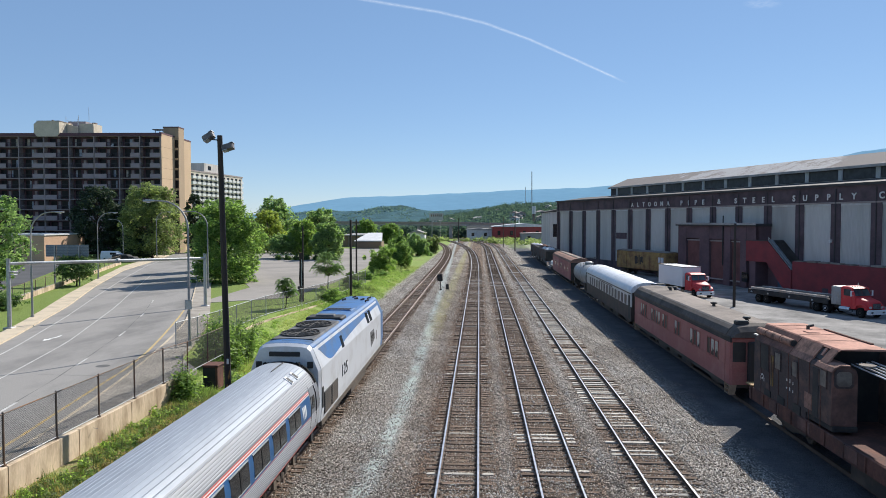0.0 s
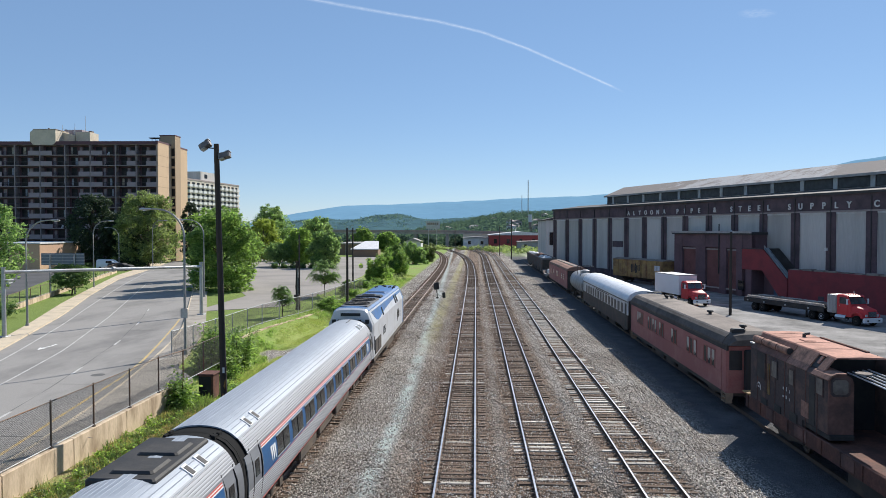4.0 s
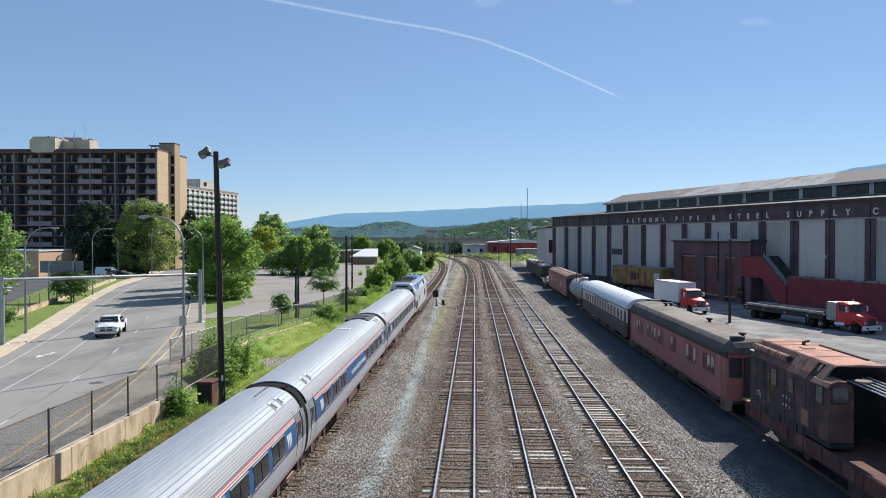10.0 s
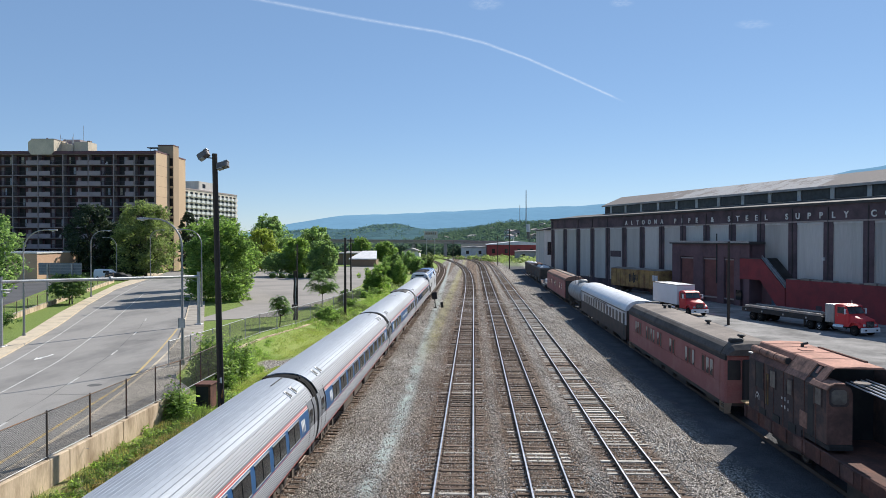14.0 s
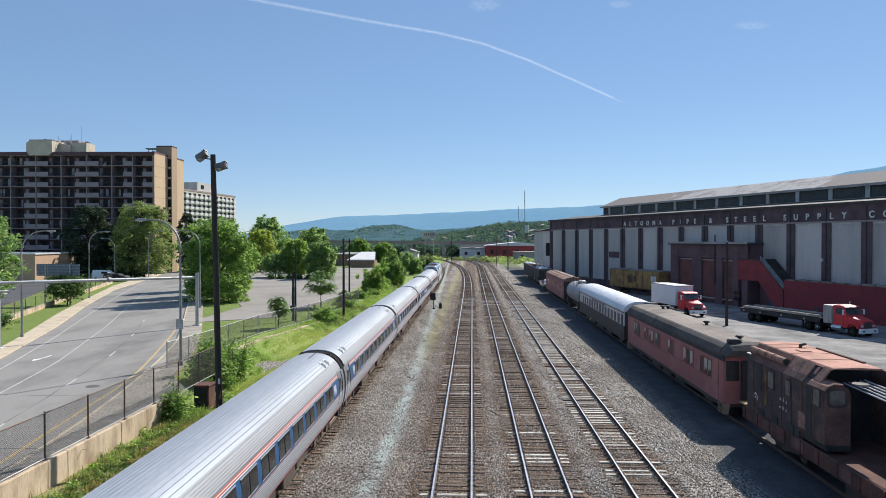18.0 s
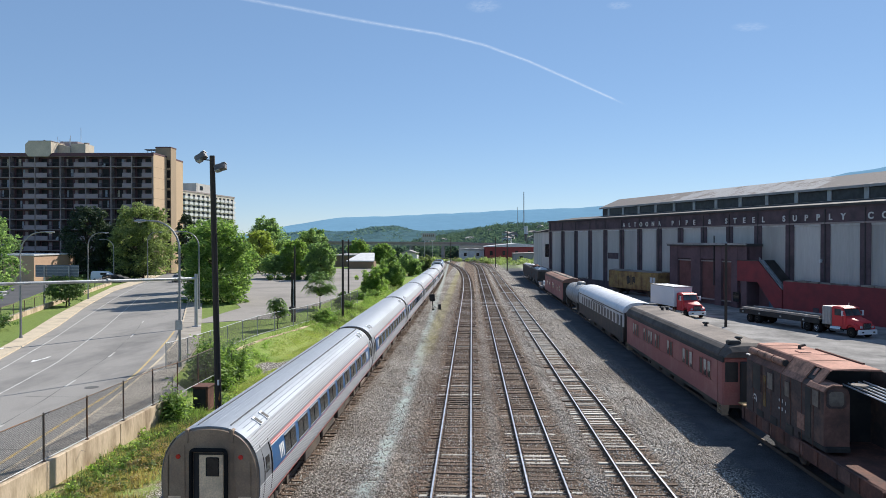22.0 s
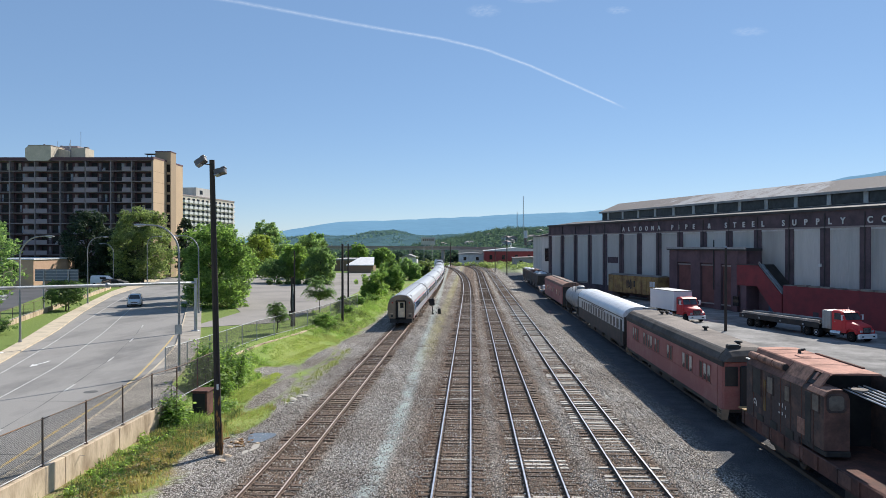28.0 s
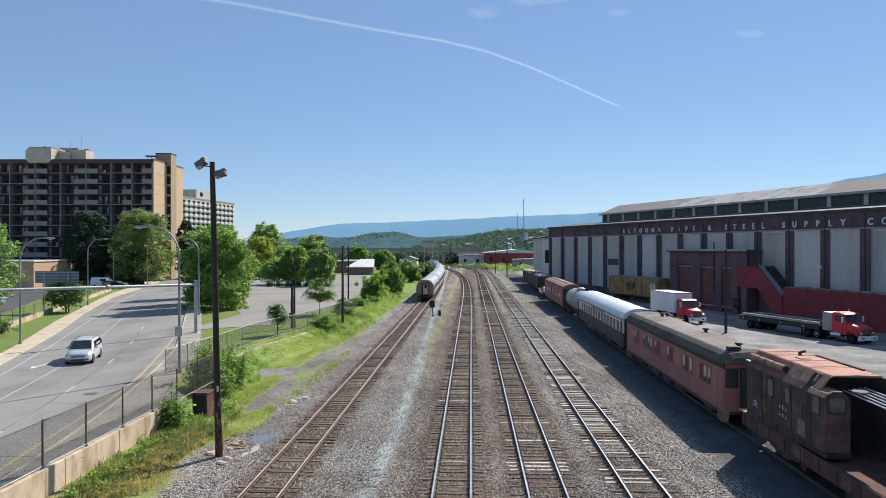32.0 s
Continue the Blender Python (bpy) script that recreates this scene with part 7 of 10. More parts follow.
def truck_cab(c, y):
    """Conventional tractor nose pointing to -y; y is the front bumper."""
    def ring(yy, w, z0, z1, r):
        return [(-w, yy, z0), (w, yy, z0), (w, yy, z1 - r), (w - r * 0.3, yy, z1 - r * 0.3), (w - r, yy, z1), (-w + r, yy, z1), (-w + r * 0.3, yy, z1 - r * 0.3), (-w, yy, z1 - r)]

    part("hood", Build().loft([ring(y + 0.05, 0.72, 0.95, 1.5, 0.2), ring(y + 0.22, 0.82, 0.9, 1.72, 0.24), ring(y + 0.8, 0.9, 0.9, 1.86, 0.26), ring(y + 1.7, 1.0, 0.9, 2.06, 0.26)], True), M["truck_red"], c, soft=True)
    part("cab", Build().loft([ring(y + 1.66, 1.06, 0.8, 2.08, 0.14), ring(y + 2.1, 1.06, 0.8, 2.9, 0.16), ring(y + 2.3, 1.04, 0.8, 3.02, 0.2), ring(y + 2.8, 1.06, 0.8, 3.08, 0.22), ring(y + 3.4, 1.06, 0.8, 3.04, 0.22)], True), M["truck_red"], c)
    for s in (-1, 1):                        # split windscreen
        lo, hi = sorted((s * 0.03, s * 0.96))
        lo2, hi2 = sorted((s * 0.03, s * 0.88))
        part("windscreen", Build().loft([[(lo, y + 1.63, 2.14), (hi, y + 1.63, 2.14), (hi2, y + 2.03, 2.84), (lo2, y + 2.03, 2.84)], [(lo, y + 1.75, 2.1), (hi, y + 1.75, 2.1), (hi2, y + 2.15, 2.8), (lo2, y + 2.15, 2.8)]], True), M["cab_glass"], c)
    part("visor", Build().loft([[(-0.98, y + 1.86, 2.84), (0.98, y + 1.86, 2.84), (0.98, y + 2.2, 2.98), (-0.98, y + 2.2, 2.98)], [(-0.98, y + 1.86, 2.88), (0.98, y + 1.86, 2.88), (0.98, y + 2.2, 3.02), (-0.98, y + 2.2, 3.02)]], True), M["truck_red"], c)
    for i in range(5):
        part("roof_marker", Build().bevel_box(-0.67 + i * 0.32, -0.59 + i * 0.32, y + 2.35, y + 2.47, 3.0, 3.09, 0.02), M["line_yellow"], c)
    for s in (-1, 1):
        door = part("door", Build().bevel_box(s * 1.065 - 0.02, s * 1.065 + 0.02, y + 2.05, y + 3.15, 1.0, 2.88, 0.03), M["truck_red"], c)
        part("side_window", Build().bevel_box(s * 1.085 - 0.02, s * 1.085 + 0.02, y + 2.15, y + 3.05, 2.1, 2.78, 0.03), M["cab_glass"], door)
        part("handle", Build().box(s * 1.1 - 0.02, s * 1.1 + 0.02, y + 2.95, y + 3.08, 1.85, 1.9), M["chrome"], door)
        part("headlight", Build().bevel_box(s * 0.72 - 0.15, s * 0.72 + 0.15, y + 0.02, y + 0.12, 1.02, 1.24, 0.03), M["lamp_lens"], c)
        arch = [(0.16, -0.2), (0.2, 0.1), (0.45, 0.3), (0.9, 0.38), (1.35, 0.3), (1.66, 0.08), (1.7, -0.2)]
        cut = [(1.5, -0.2), (1.42, 0.05), (1.2, 0.2), (0.95, 0.24), (0.68, 0.2), (0.46, 0.05), (0.38, -0.2)]
        part("fender", Build().loft([[(q, y + a, 1.05 + b) for a, b in arch + cut] for q in (s * 0.75, s * 1.05, s * 1.16)], True), M["truck_red"], c, soft=True)
        part("mirror", Build().bevel_box(s * 1.36 - 0.1, s * 1.36 + 0.1, y + 1.8, y + 1.86, 2.1, 2.65, 0.02).rod((s * 1.05, y + 1.85, 2.6), (s * 1.36, y + 1.85, 2.6), 0.02, k=5).rod((s * 1.05, y + 1.85, 2.15), (s * 1.36, y + 1.85, 2.15), 0.02, k=5), M["truck_white"], c)
        part("step_tread", Build().bevel_box(s * 1.02 - 0.12, s * 1.02 + 0.12, y + 2.1, y + 3.0, 0.5, 0.58, 0.02), M["galv"], c)
        truck_wheel(c, s * 1.0, y + 0.95)
    grille = part("grille", Build().bevel_box(-0.5, 0.5, y - 0.02, y + 0.1, 0.98, 1.52, 0.05), M["black"], c)
    for i in range(5):
        part("grille_bar", Build().box(-0.46, 0.46, y - 0.035, y - 0.02, 1.04 + i * 0.1, 1.065 + i * 0.1), M["galv"], grille)
    part("bumper", Build().bevel_box(-1.16, 1.16, y - 0.14, y + 0.12, 0.42, 0.88, 0.06), M["truck_white"], c, "white front bumper")
    for s in (-1, 1):
        part("fog_lamp", Build().bevel_box(s * 0.7 - 0.12, s * 0.7 + 0.12, y - 0.16, y - 0.13, 0.56, 0.7, 0.01), M["window"], c)
    part("chassis", Build().box(-0.45, 0.45, y + 0.1, y + 7.0, 0.6, 0.85), M["under"], c)


def make_semi():
    # front towards the yard's near end
    front, rear = Vector((39.8, 73.2, 0)), Vector((34.0, 90.4, 0))
    d = (front - rear).normalized()
    ang = math.degrees(math.atan2(d.y, d.x)) + 90
    c = thing("semi_truck", "red semi truck with loaded black flatbed trailer", "truck", m=Matrix.Translation((front.x, front.y, 0.012)) @ pose(0, 0, 0, 0, 0, ang))
    truck_cab(c, 0.1)
    part("headache_rack", Build().bevel_box(-1.12, 1.12, 3.55, 4.75, 1.05, 2.95, 0.04), M["galv"], c, "ribbed aluminium cabinet behind the cab")
    for i in range(6):
        for e in (-1, 1):
            part("rack_rib", Build().box(min(e * 1.11, e * 1.15), max(e * 1.11, e * 1.15), 3.62 + i * 0.2, 3.68 + i * 0.2, 1.1, 2.9), M["galv"], c)
    part("exhaust_stack", Build().rod((1.2, 3.55, 0.9), (1.2, 3.55, 3.3), 0.07, k=8), M["chrome"], c)
    for s in (-1, 1):
        part("fuel_tank", Build().rod((s * 0.95, 2.3, 0.7), (s * 0.95, 3.6, 0.7), 0.3, k=12), M["chrome"], c)
        for y in (5.4, 6.7, 14.4, 15.7):
            truck_wheel(c, s * 0.98, y, 0.52, 0.5, y == 5.4)
    part("trailer_deck", Build().bevel_box(-1.28, 1.28, 4.95, 17.4, 1.35, 1.5, 0.02), M["black"], c)
    part("trailer_beam", Build().box(-0.6, -0.45, 4.6, 16.6, 0.85, 1.35).box(0.45, 0.6, 4.6, 16.6, 0.85, 1.35), M["black"], c)
    part("side_rail", Build().box(-1.32, -1.26, 4.95, 17.4, 0.98, 1.46).box(1.26, 1.32, 4.95, 17.4, 0.98, 1.46), M["black"], c)
    part("landing_leg", Build().box(-0.7, -0.55, 8.0, 8.15, 0.1, 0.9).box(0.55, 0.7, 8.0, 8.15, 0.1, 0.9), M["under"], c)
    for i, (x, z, m) in enumerate(((-1.14, 1.68, "rust_bar"), (-0.8, 1.66, "hopper_grey"), (-0.5, 1.68, "hopper_grey"), (-0.12, 1.7, "hopper_grey"), (0.2, 1.66, "hopper_grey"), (0.5, 1.68, "rust_bar"), (0.82, 1.7, "rust_bar"), (1.12, 1.68, "coach_grey"))):
        q = (i * 0.37) % 0.6
        part("steel_bar", Build().bevel_box(x - 0.08, x + 0.08, 5.1 + q, 17.0 + q, z - 0.14, z + 0.1, 0.02), M[m], c, "long steel bar of the load")
    for y in (7.0, 10.4, 13.8, 16.6):
        part("dunnage", Build().box(-1.2, 1.2, y, y + 0.1, 1.5, 1.55), M["tie"], c)
        for e in (-1, 1):
            part("winch", Build().bevel_box(min(e * 1.3, e * 1.42), max(e * 1.3, e * 1.42), y, y + 0.2, 1.12, 1.3, 0.02), M["galv"], c)
    for y in (6.5, 10.0, 13.5):
        part("strap", Build().box(-1.3, 1.3, y, y + 0.06, 1.82, 1.85), M["black"], c)
    part("tail_light_bar", Build().box(-1.2, 1.2, 17.36, 17.45, 1.1, 1.3), M["red_lamp"], c)


def make_box_truck():
    c = thing("box_truck", "white box truck with red cab", "truck", m=Matrix.Translation((28.6, 91.6, 0.012)) @ pose(0, 0, 0, 0, 0, 11))
    truck_cab(c, 0.0)
    part("box", Build().bevel_box(-1.28, 1.28, 3.7, 10.8, 1.15, 3.75, 0.04), M["truck_white"], c)
    part("box_trim", Build().box(-1.3, 1.3, 3.68, 3.74, 3.66, 3.78).box(-1.3, -1.27, 3.7, 10.8, 3.66, 3.77).box(1.27, 1.3, 3.7, 10.8, 3.66, 3.77), M["galv"], c)
    for s in (-1, 1):
        for y in (8.4,):
            truck_wheel(c, s * 0.98, y, 0.5, 0.5)
        part("fuel_tank", Build().rod((s * 0.95, 4.3, 0.7), (s * 0.95, 5.3, 0.7), 0.28, k=10), M["chrome"], c)
    part("frame", Build().box(-0.45, 0.45, 3.5, 10.7, 0.75, 1.15), M["under"], c)


make_annex()
make_container()
make_semi()
make_box_truck()


def make_pole(x, y, h, r, label, name="utility_pole", lean=(0, 0)):
    c = thing(name, label, "utility pole", m=pose(x, y, ground_z(x, y) - 0.02))
    b = Build()
    pts = [(lean[0] * t, lean[1] * t, h * t - (0.1 if t == 0 else 0)) for t in (0, 0.25, 0.5, 0.75, 1)]
    b.tube(pts, [r, r * 0.94, r * 0.88, r * 0.82, r * 0.76], 10)
    part("shaft", b, M["wood_pole"], c)
    return c


p = make_pole(29.0, 82.6, 9.6, 0.17, "dark wooden utility pole in the truck yard")
part("pole_cap", Build().rod((0, 0, 9.55), (0, 0, 9.75), 0.16, 0.05, k=8), M["galv"], p)
p = make_pole(11.6, 232.0, 13.0, 0.18, "dark wooden utility pole beside the far tracks")
p = make_pole(8.8, 262.0, 11.0, 0.16, "thin dark utility pole by the far sheds")

# steel pipes on the yard
pipes = thing("pipe_stack", "grey steel pipes lying on the yard", "pipes")
for i in range(5):
    part("pipe", Build().rod((47.0 + i * 0.3, 85.2 - i * 0.25, 0.15 + 0.1 * (i % 2)), (60 + i * 0.3, 80.2 - i * 0.25, 0.15 + 0.1 * (i % 2)), 0.12, k=10), M["coach_grey"], pipes)


# ---------------------------------------------------------------- lamps, poles and gantry
def make_street_lamp(x, y, h, reach, base, r=0.1):
    """Davit lamp; reach is the arm's x-length, signed."""
    c = thing("street_lamp", "grey steel street lamp with curved davit arm", "street lamp", group="street lamps", m=pose(x, y, base))
    s = 1 if reach > 0 else -1
    R = abs(reach) * 0.8
    pts = [(0, 0, 0), (0, 0, h * 0.4), (0, 0, h - R)]
    rs = [r, r * 0.9, r * 0.75]
    for i in range(1, 8):
        a = math.pi / 2 * i / 7
        pts.append((s * R * (1 - math.cos(a)), 0, h - R + R * math.sin(a)))
        rs.append(r * (0.72 - 0.2 * i / 7))
    pts.append((reach, 0, h + 0.02))
    rs.append(r * 0.5)
    part("pole", Build().tube(pts, rs, 10), M["lamp_pole"], c, soft=True)
    part("base_plate", Build().rod((0, 0, 0), (0, 0, 0.35), r * 1.7, r * 1.3, k=10), M["lamp_pole"], c)
    b = Build()
    b.loft([[(reach + s * d, w * math.cos(a), h + z + k * math.sin(a)) for a in (2 * math.pi * i / 10 for i in range(10))] for d, w, k, z in ((-0.1, 0.06, 0.05, 0.02), (0.1, 0.14, 0.09, 0.0), (0.45, 0.17, 0.1, -0.01), (0.7, 0.1, 0.06, 0.0))], True)
    head = part("luminaire", b, M["galv"], c, soft=True)
    part("lens", Build().rod((reach + s * 0.35, 0, h - 0.13), (reach + s * 0.35, 0, h - 0.07), 0.12, k=10), M["far_white"], head)
    return c


make_street_lamp(-39.9, 61.7, 9.5, 2.4, 1.1)
make_street_lamp(-56.5, 103.2, 9.9, 2.4, 1.1)
lampc = make_street_lamp(-19.95, 48.1, 10.0, -2.4, 1.2)
part("sign_back", Build().bevel_box(-0.24, 0.24, -0.16, -0.12, 2.55, 3.2, 0.04), M["galv"], lampc, "grey back of a road sign")
make_street_lamp(-34.4, 89.0, 9.8, -2.4, 1.2)
make_street_lamp(-76.5, 150.0, 9.0, -2.4, 1.1)
make_street_lamp(-70.5, 153.0, 10.6, 2.6, 1.1)
make_street_lamp(-62.0, 201.0, 10.2, -2.4, 1.05)
make_street_lamp(-46.5, 210.0, 10.0, -2.4, 1.05)
make_street_lamp(-60.0, 330.0, 10.5, 2.4, 0.8)
make_street_lamp(-52.0, 345.0, 10.5, -2.4, 0.8)


def make_gantry():
    c = thing("sign_gantry", "galvanised steel overhead gantry spanning the road", "gantry")
    a, b_ = Vector((-37.6, 55.2, 0)), Vector((-27.6, 70.6, 0))
    for p, h in ((a, 6.5), (b_, 6.2)):
        post = part("post", Build().rod((p.x, p.y, 1.1), (p.x, p.y, h + 0.25), 0.17, 0.15, k=14), M["galv"], c)
        part("base_plate", Build().bevel_box(p.x - 0.35, p.x + 0.35, p.y - 0.35, p.y + 0.35, 1.1, 1.3, 0.03), M["galv"], post)
        part("post_cap", Build().rod((p.x, p.y, h + 0.25), (p.x, p.y, h + 0.3), 0.19, k=14), M["galv"], post)
    part("beam", Build().rod((a.x, a.y, 6.4), (b_.x, b_.y, 6.05), 0.14, k=14), M["galv"], c)
    m = (a + b_) / 2
    part("flange", Build().rod(Vector((m.x, m.y, 6.225)) - (b_ - a).normalized() * 0.12, Vector((m.x, m.y, 6.225)) + (b_ - a).normalized() * 0.12, 0.24, k=14), M["galv"], c)
    k = a.lerp(b_, 0.93)
    part("brace_wire", Build().tube([(k.x, k.y, 6.0), (k.x + 0.35, k.y + 0.6, 5.65), (b_.x, b_.y, 5.5)], 0.025, 6), M["galv"], c)
    part("bracket", Build().box(a.x - 0.02, a.x + 0.5, a.y - 0.1, a.y + 0.5, 5.75, 5.8).box(a.x, a.x + 0.45, a.y, a.y + 0.45, 5.5, 5.55), M["far_white"], c)


make_gantry()


def make_road_sign():
    c = thing("guide_sign", "back of a large ribbed grey highway sign on posts", "road sign", m=pose(-56.4, 94.0, 1.06))
    for i in range(4):
        part("panel", Build().bevel_box(-2.3 + i * 1.5, -0.83 + i * 1.5, -0.03, 0.03, 3.9, 5.5, 0.02), M["sign_back"], c)
    for z in (4.1, 4.5, 4.9, 5.3):
        part("rib", Build().box(-2.3, 3.67, -0.09, -0.03, z, z + 0.06), M["galv"], c)
    for x in (-1.0, 2.4):
        part("post", Build().box(x - 0.08, x + 0.08, -0.2, -0.09, -0.1, 5.4), M["galv"], c)


M["sign_back"] = paint("blue_grey_aluminium", (0.2, 0.23, 0.27), 0.5, 0.5)
make_road_sign()

# tall wooden light pole with two floodlights
p = make_pole(-11.85, 33.1, 13.85, 0.158, "tall dark wooden pole with two floodlights and a split orange base", "floodlight_pole", lean=(-0.3, 0.0))
part("split_base", Build().tube([(0.1, -0.03, 0.0), (0.1, -0.04, 0.6), (0.12, -0.03, 1.5)], [0.13, 0.12, 0.05], 8), M["bare_wood"], p, "split orange wood at the base")
rnd = random.Random(12)
for i in range(34):
    z = rnd.uniform(0.05, 2.9) * rnd.uniform(0.3, 1.0)
    a = rnd.uniform(-1.7, 0.1)
    q, ln = 0.16, rnd.uniform(0.12, 0.4)
    x, y = q * math.cos(a) - 0.022 * z, q * math.sin(a)
    part("wood_flake", Build().tube([(x * 0.96, y * 0.96, z), (x * 1.03, y * 1.03, z + ln * 0.5), (x * 0.95, y * 0.95, z + ln)], [0.01, rnd.uniform(0.03, 0.055), 0.006], 5), M["bare_wood"], p)
part("tag", Build().box(-0.03, 0.06, -0.2, -0.17, 3.1, 3.35), M["far_white"], p)
for (x, z, tilt, sx) in ((-0.5, 13.78, 30, -1), (0.42, 13.3, 14, 1)):
    mm = Matrix.Translation((-0.3 + x, -0.1, z)) @ Matrix.Rotation(radians(-tilt), 4, "Y") @ Matrix.Rotation(radians(-14), 4, "X")
    f = part("floodlight", Build().bevel_box(-0.27, 0.27, -0.17, 0.17, -0.14, 0.14, 0.05, 0, mm), M["lamp_dark"], p, "dark grey-brown floodlight housing")
    part("lens", Build().box(-0.26, -0.02, -0.16, 0.16, -0.17, -0.135, 0, mm), M["galv"], f)
    part("visor", Build().box(0.12, 0.3, -0.16, 0.16, 0.12, 0.15, 0, mm), M["galv"], f)
    part("arm", Build().rod((-0.3, 0, z - 0.15), (-0.3 + x * 0.7, -0.05, z - 0.12), 0.03, k=6), M["black"], p)
part("conduit", Build().rod((0.16, -0.12, 0.2), (-0.12, -0.15, 13.0), 0.02, k=5), M["black"], p)

p = make_pole(-19.1, 76.6, 8.2, 0.1, "dark utility pole with a thick lower stub and box")
stub = part("stub", Build().tube([(-0.24, 0, -0.1), (-0.25, 0, 2.6), (-0.24, 0, 5.3)], [0.22, 0.2, 0.19], 10), M["wood_pole"], p, "thick cut-off lower stub")
part("cut_top", Build().rod((-0.24, 0, 5.28), (-0.24, 0, 5.34), 0.18, 0.15, k=10), M["bare_wood"], stub, "weathered orange cut wood")
box = part("meter_box", Build().bevel_box(-0.5, 0.08, -0.46, -0.2, 0.75, 1.7, 0.03), M["under"], p)
part("box_lid", Build().bevel_box(-0.46, 0.04, -0.49, -0.455, 0.82, 1.63, 0.02), M["loco_dark"], box)
part("conduit", Build().rod((-0.1, -0.24, 1.7), (-0.1, -0.22, 4.6), 0.04, k=6), M["galv"], p)
p = make_pole(-15.4, 85.1, 9.3, 0.16, "slim dark wooden utility pole in the weeds")
p = make_pole(-20.4, 118.0, 9.0, 0.15, "dark wooden utility pole by the lot")
part("cross_arm", Build().box(-0.6, 0.6, -0.06, 0.06, 8.4, 8.5), M["wood_pole"], p)
make_pole(-9.5, 330.0, 11.0, 0.18, "dark utility pole beside the far curve")


def make_signal():
    c = thing("dwarf_signal", "black railway signal on a short leaning post", "signal", m=pose(-5.4, 101.1, 0, 0, -5, 0))
    part("post", Build().rod((0, 0, 0), (0, 0, 1.4), 0.06, k=8).rod((0, 0, 0), (0, 0, 0.15), 0.2, k=8), M["black"], c)
    h = part("head", Build().bevel_box(-0.38, 0.38, -0.12, 0.16, 1.25, 2.25, 0.06), M["black"], c)
    for z in (1.5, 1.95):
        part("hood", Build().rod((0, 0.12, z), (0, 0.45, z), 0.16, k=10, caps=False), M["black"], h)
    part("relay_box", Build().bevel_box(0.75, 1.15, -0.2, 0.2, 0, 0.75, 0.03), M["black"], c)
    part("cable", Build().tube([(0.1, 0, 0.6), (0.6, 0, 0.15), (0.9, 0, 0.3)], 0.025, 5), M["black"], c)


make_signal()

cab = thing("relay_cabinet", "rusty brown steel cabinet overgrown with vines", "cabinet", m=pose(-15.3, 40.2, 0.25))
part("body", Build().bevel_box(-0.42, 0.42, -0.5, 0.5, -0.1, 1.28, 0.03), M["rust"], cab)
# the box is closed; a black panel gives the open front its shade
part("opening", Build().box(-0.4, 0.3, -0.54, -0.5, -0.05, 1.2), M["black"], cab, "black panel for the shaded open front")
part("roof", Build().bevel_box(-0.48, 0.48, -0.58, 0.58, 1.28, 1.36, 0.03), M["rust"], cab)

# fallen concrete curb below the lot fence
cb = thing("fence_curb", "broken pale concrete curb below the fence", "curb", kind="structure")
for y in range(56, 84, 4):
    x = fence_line(y) + 0.8
    x2 = fence_line(y + 3.9) + 0.8
    part("block", Build().loft([[(x - 0.15, y, 0.3), (x + 0.15, y, 0.3), (x + 0.15, y, 0.95), (x - 0.15, y, 0.95)], [(x2 - 0.15, y + 3.9, 0.3), (x2 + 0.15, y + 3.9, 0.3), (x2 + 0.15, y + 3.9, 0.95), (x2 - 0.15, y + 3.9, 0.95)]], True), M["concrete"], cb)

# low wall and fence beyond the grass
lw = thing("low_wall", "low pale concrete wall beside the side street", "wall", kind="structure")
a, b_ = Vector((-43.5, 56, 0)), Vector((-72, 140, 0))
for i in range(14):
    p, q = a.lerp(b_, i / 14), a.lerp(b_, (i + 0.985) / 14)
    d = (q - p).normalized()
    nn = Vector((-d.y, d.x, 0)) * 0.12
    part("block", Build().loft([[tuple(p - nn + Vector((0, 0, 0.9))), tuple(p + nn + Vector((0, 0, 0.9))), tuple(p + nn + Vector((0, 0, 1.6))), tuple(p - nn + Vector((0, 0, 1.6)))],
                                [tuple(q - nn + Vector((0, 0, 0.9))), tuple(q + nn + Vector((0, 0, 0.9))), tuple(q + nn + Vector((0, 0, 1.6))), tuple(q - nn + Vector((0, 0, 1.6)))]], True), M["concrete"], lw)
make_fence("street_fence", "dark chain-link fence on the low wall", [tuple(a.lerp(b_, i / 20))[:2] for i in range(21)], 1.3, M["fence_pipe"], lambda x, y: 1.6, pitch=0.2)


def make_low_building():
    c = thing("brick_office", "low tan brick building with narrow windows and flat roof", "building")
    x0, x1, y0, y1, z1 = -146.0, -94.0, 150.0, 166.0, 6.6
    part("wall", Build().box(x0, x1, y0, y1, 0.5, z1), M["brick_salmon"], c)
    part("roof_edge", Build().box(x0 - 0.2, x1 + 0.2, y0 - 0.2, y1 + 0.2, z1, z1 + 0.3), M["far_white"], c)
    for i in range(9):
        x = x1 - 4.0 - i * 3.2
        part("window", Build().box(x - 0.45, x + 0.45, y0 - 0.05, y0 + 0.05, 2.6, 5.3), M["window"], c)
        part("panel", Build().box(x - 0.5, x + 0.5, y0 - 0.06, y0 + 0.04, 5.3, 6.4), M["pale_block"], c)
    return c


make_low_building()


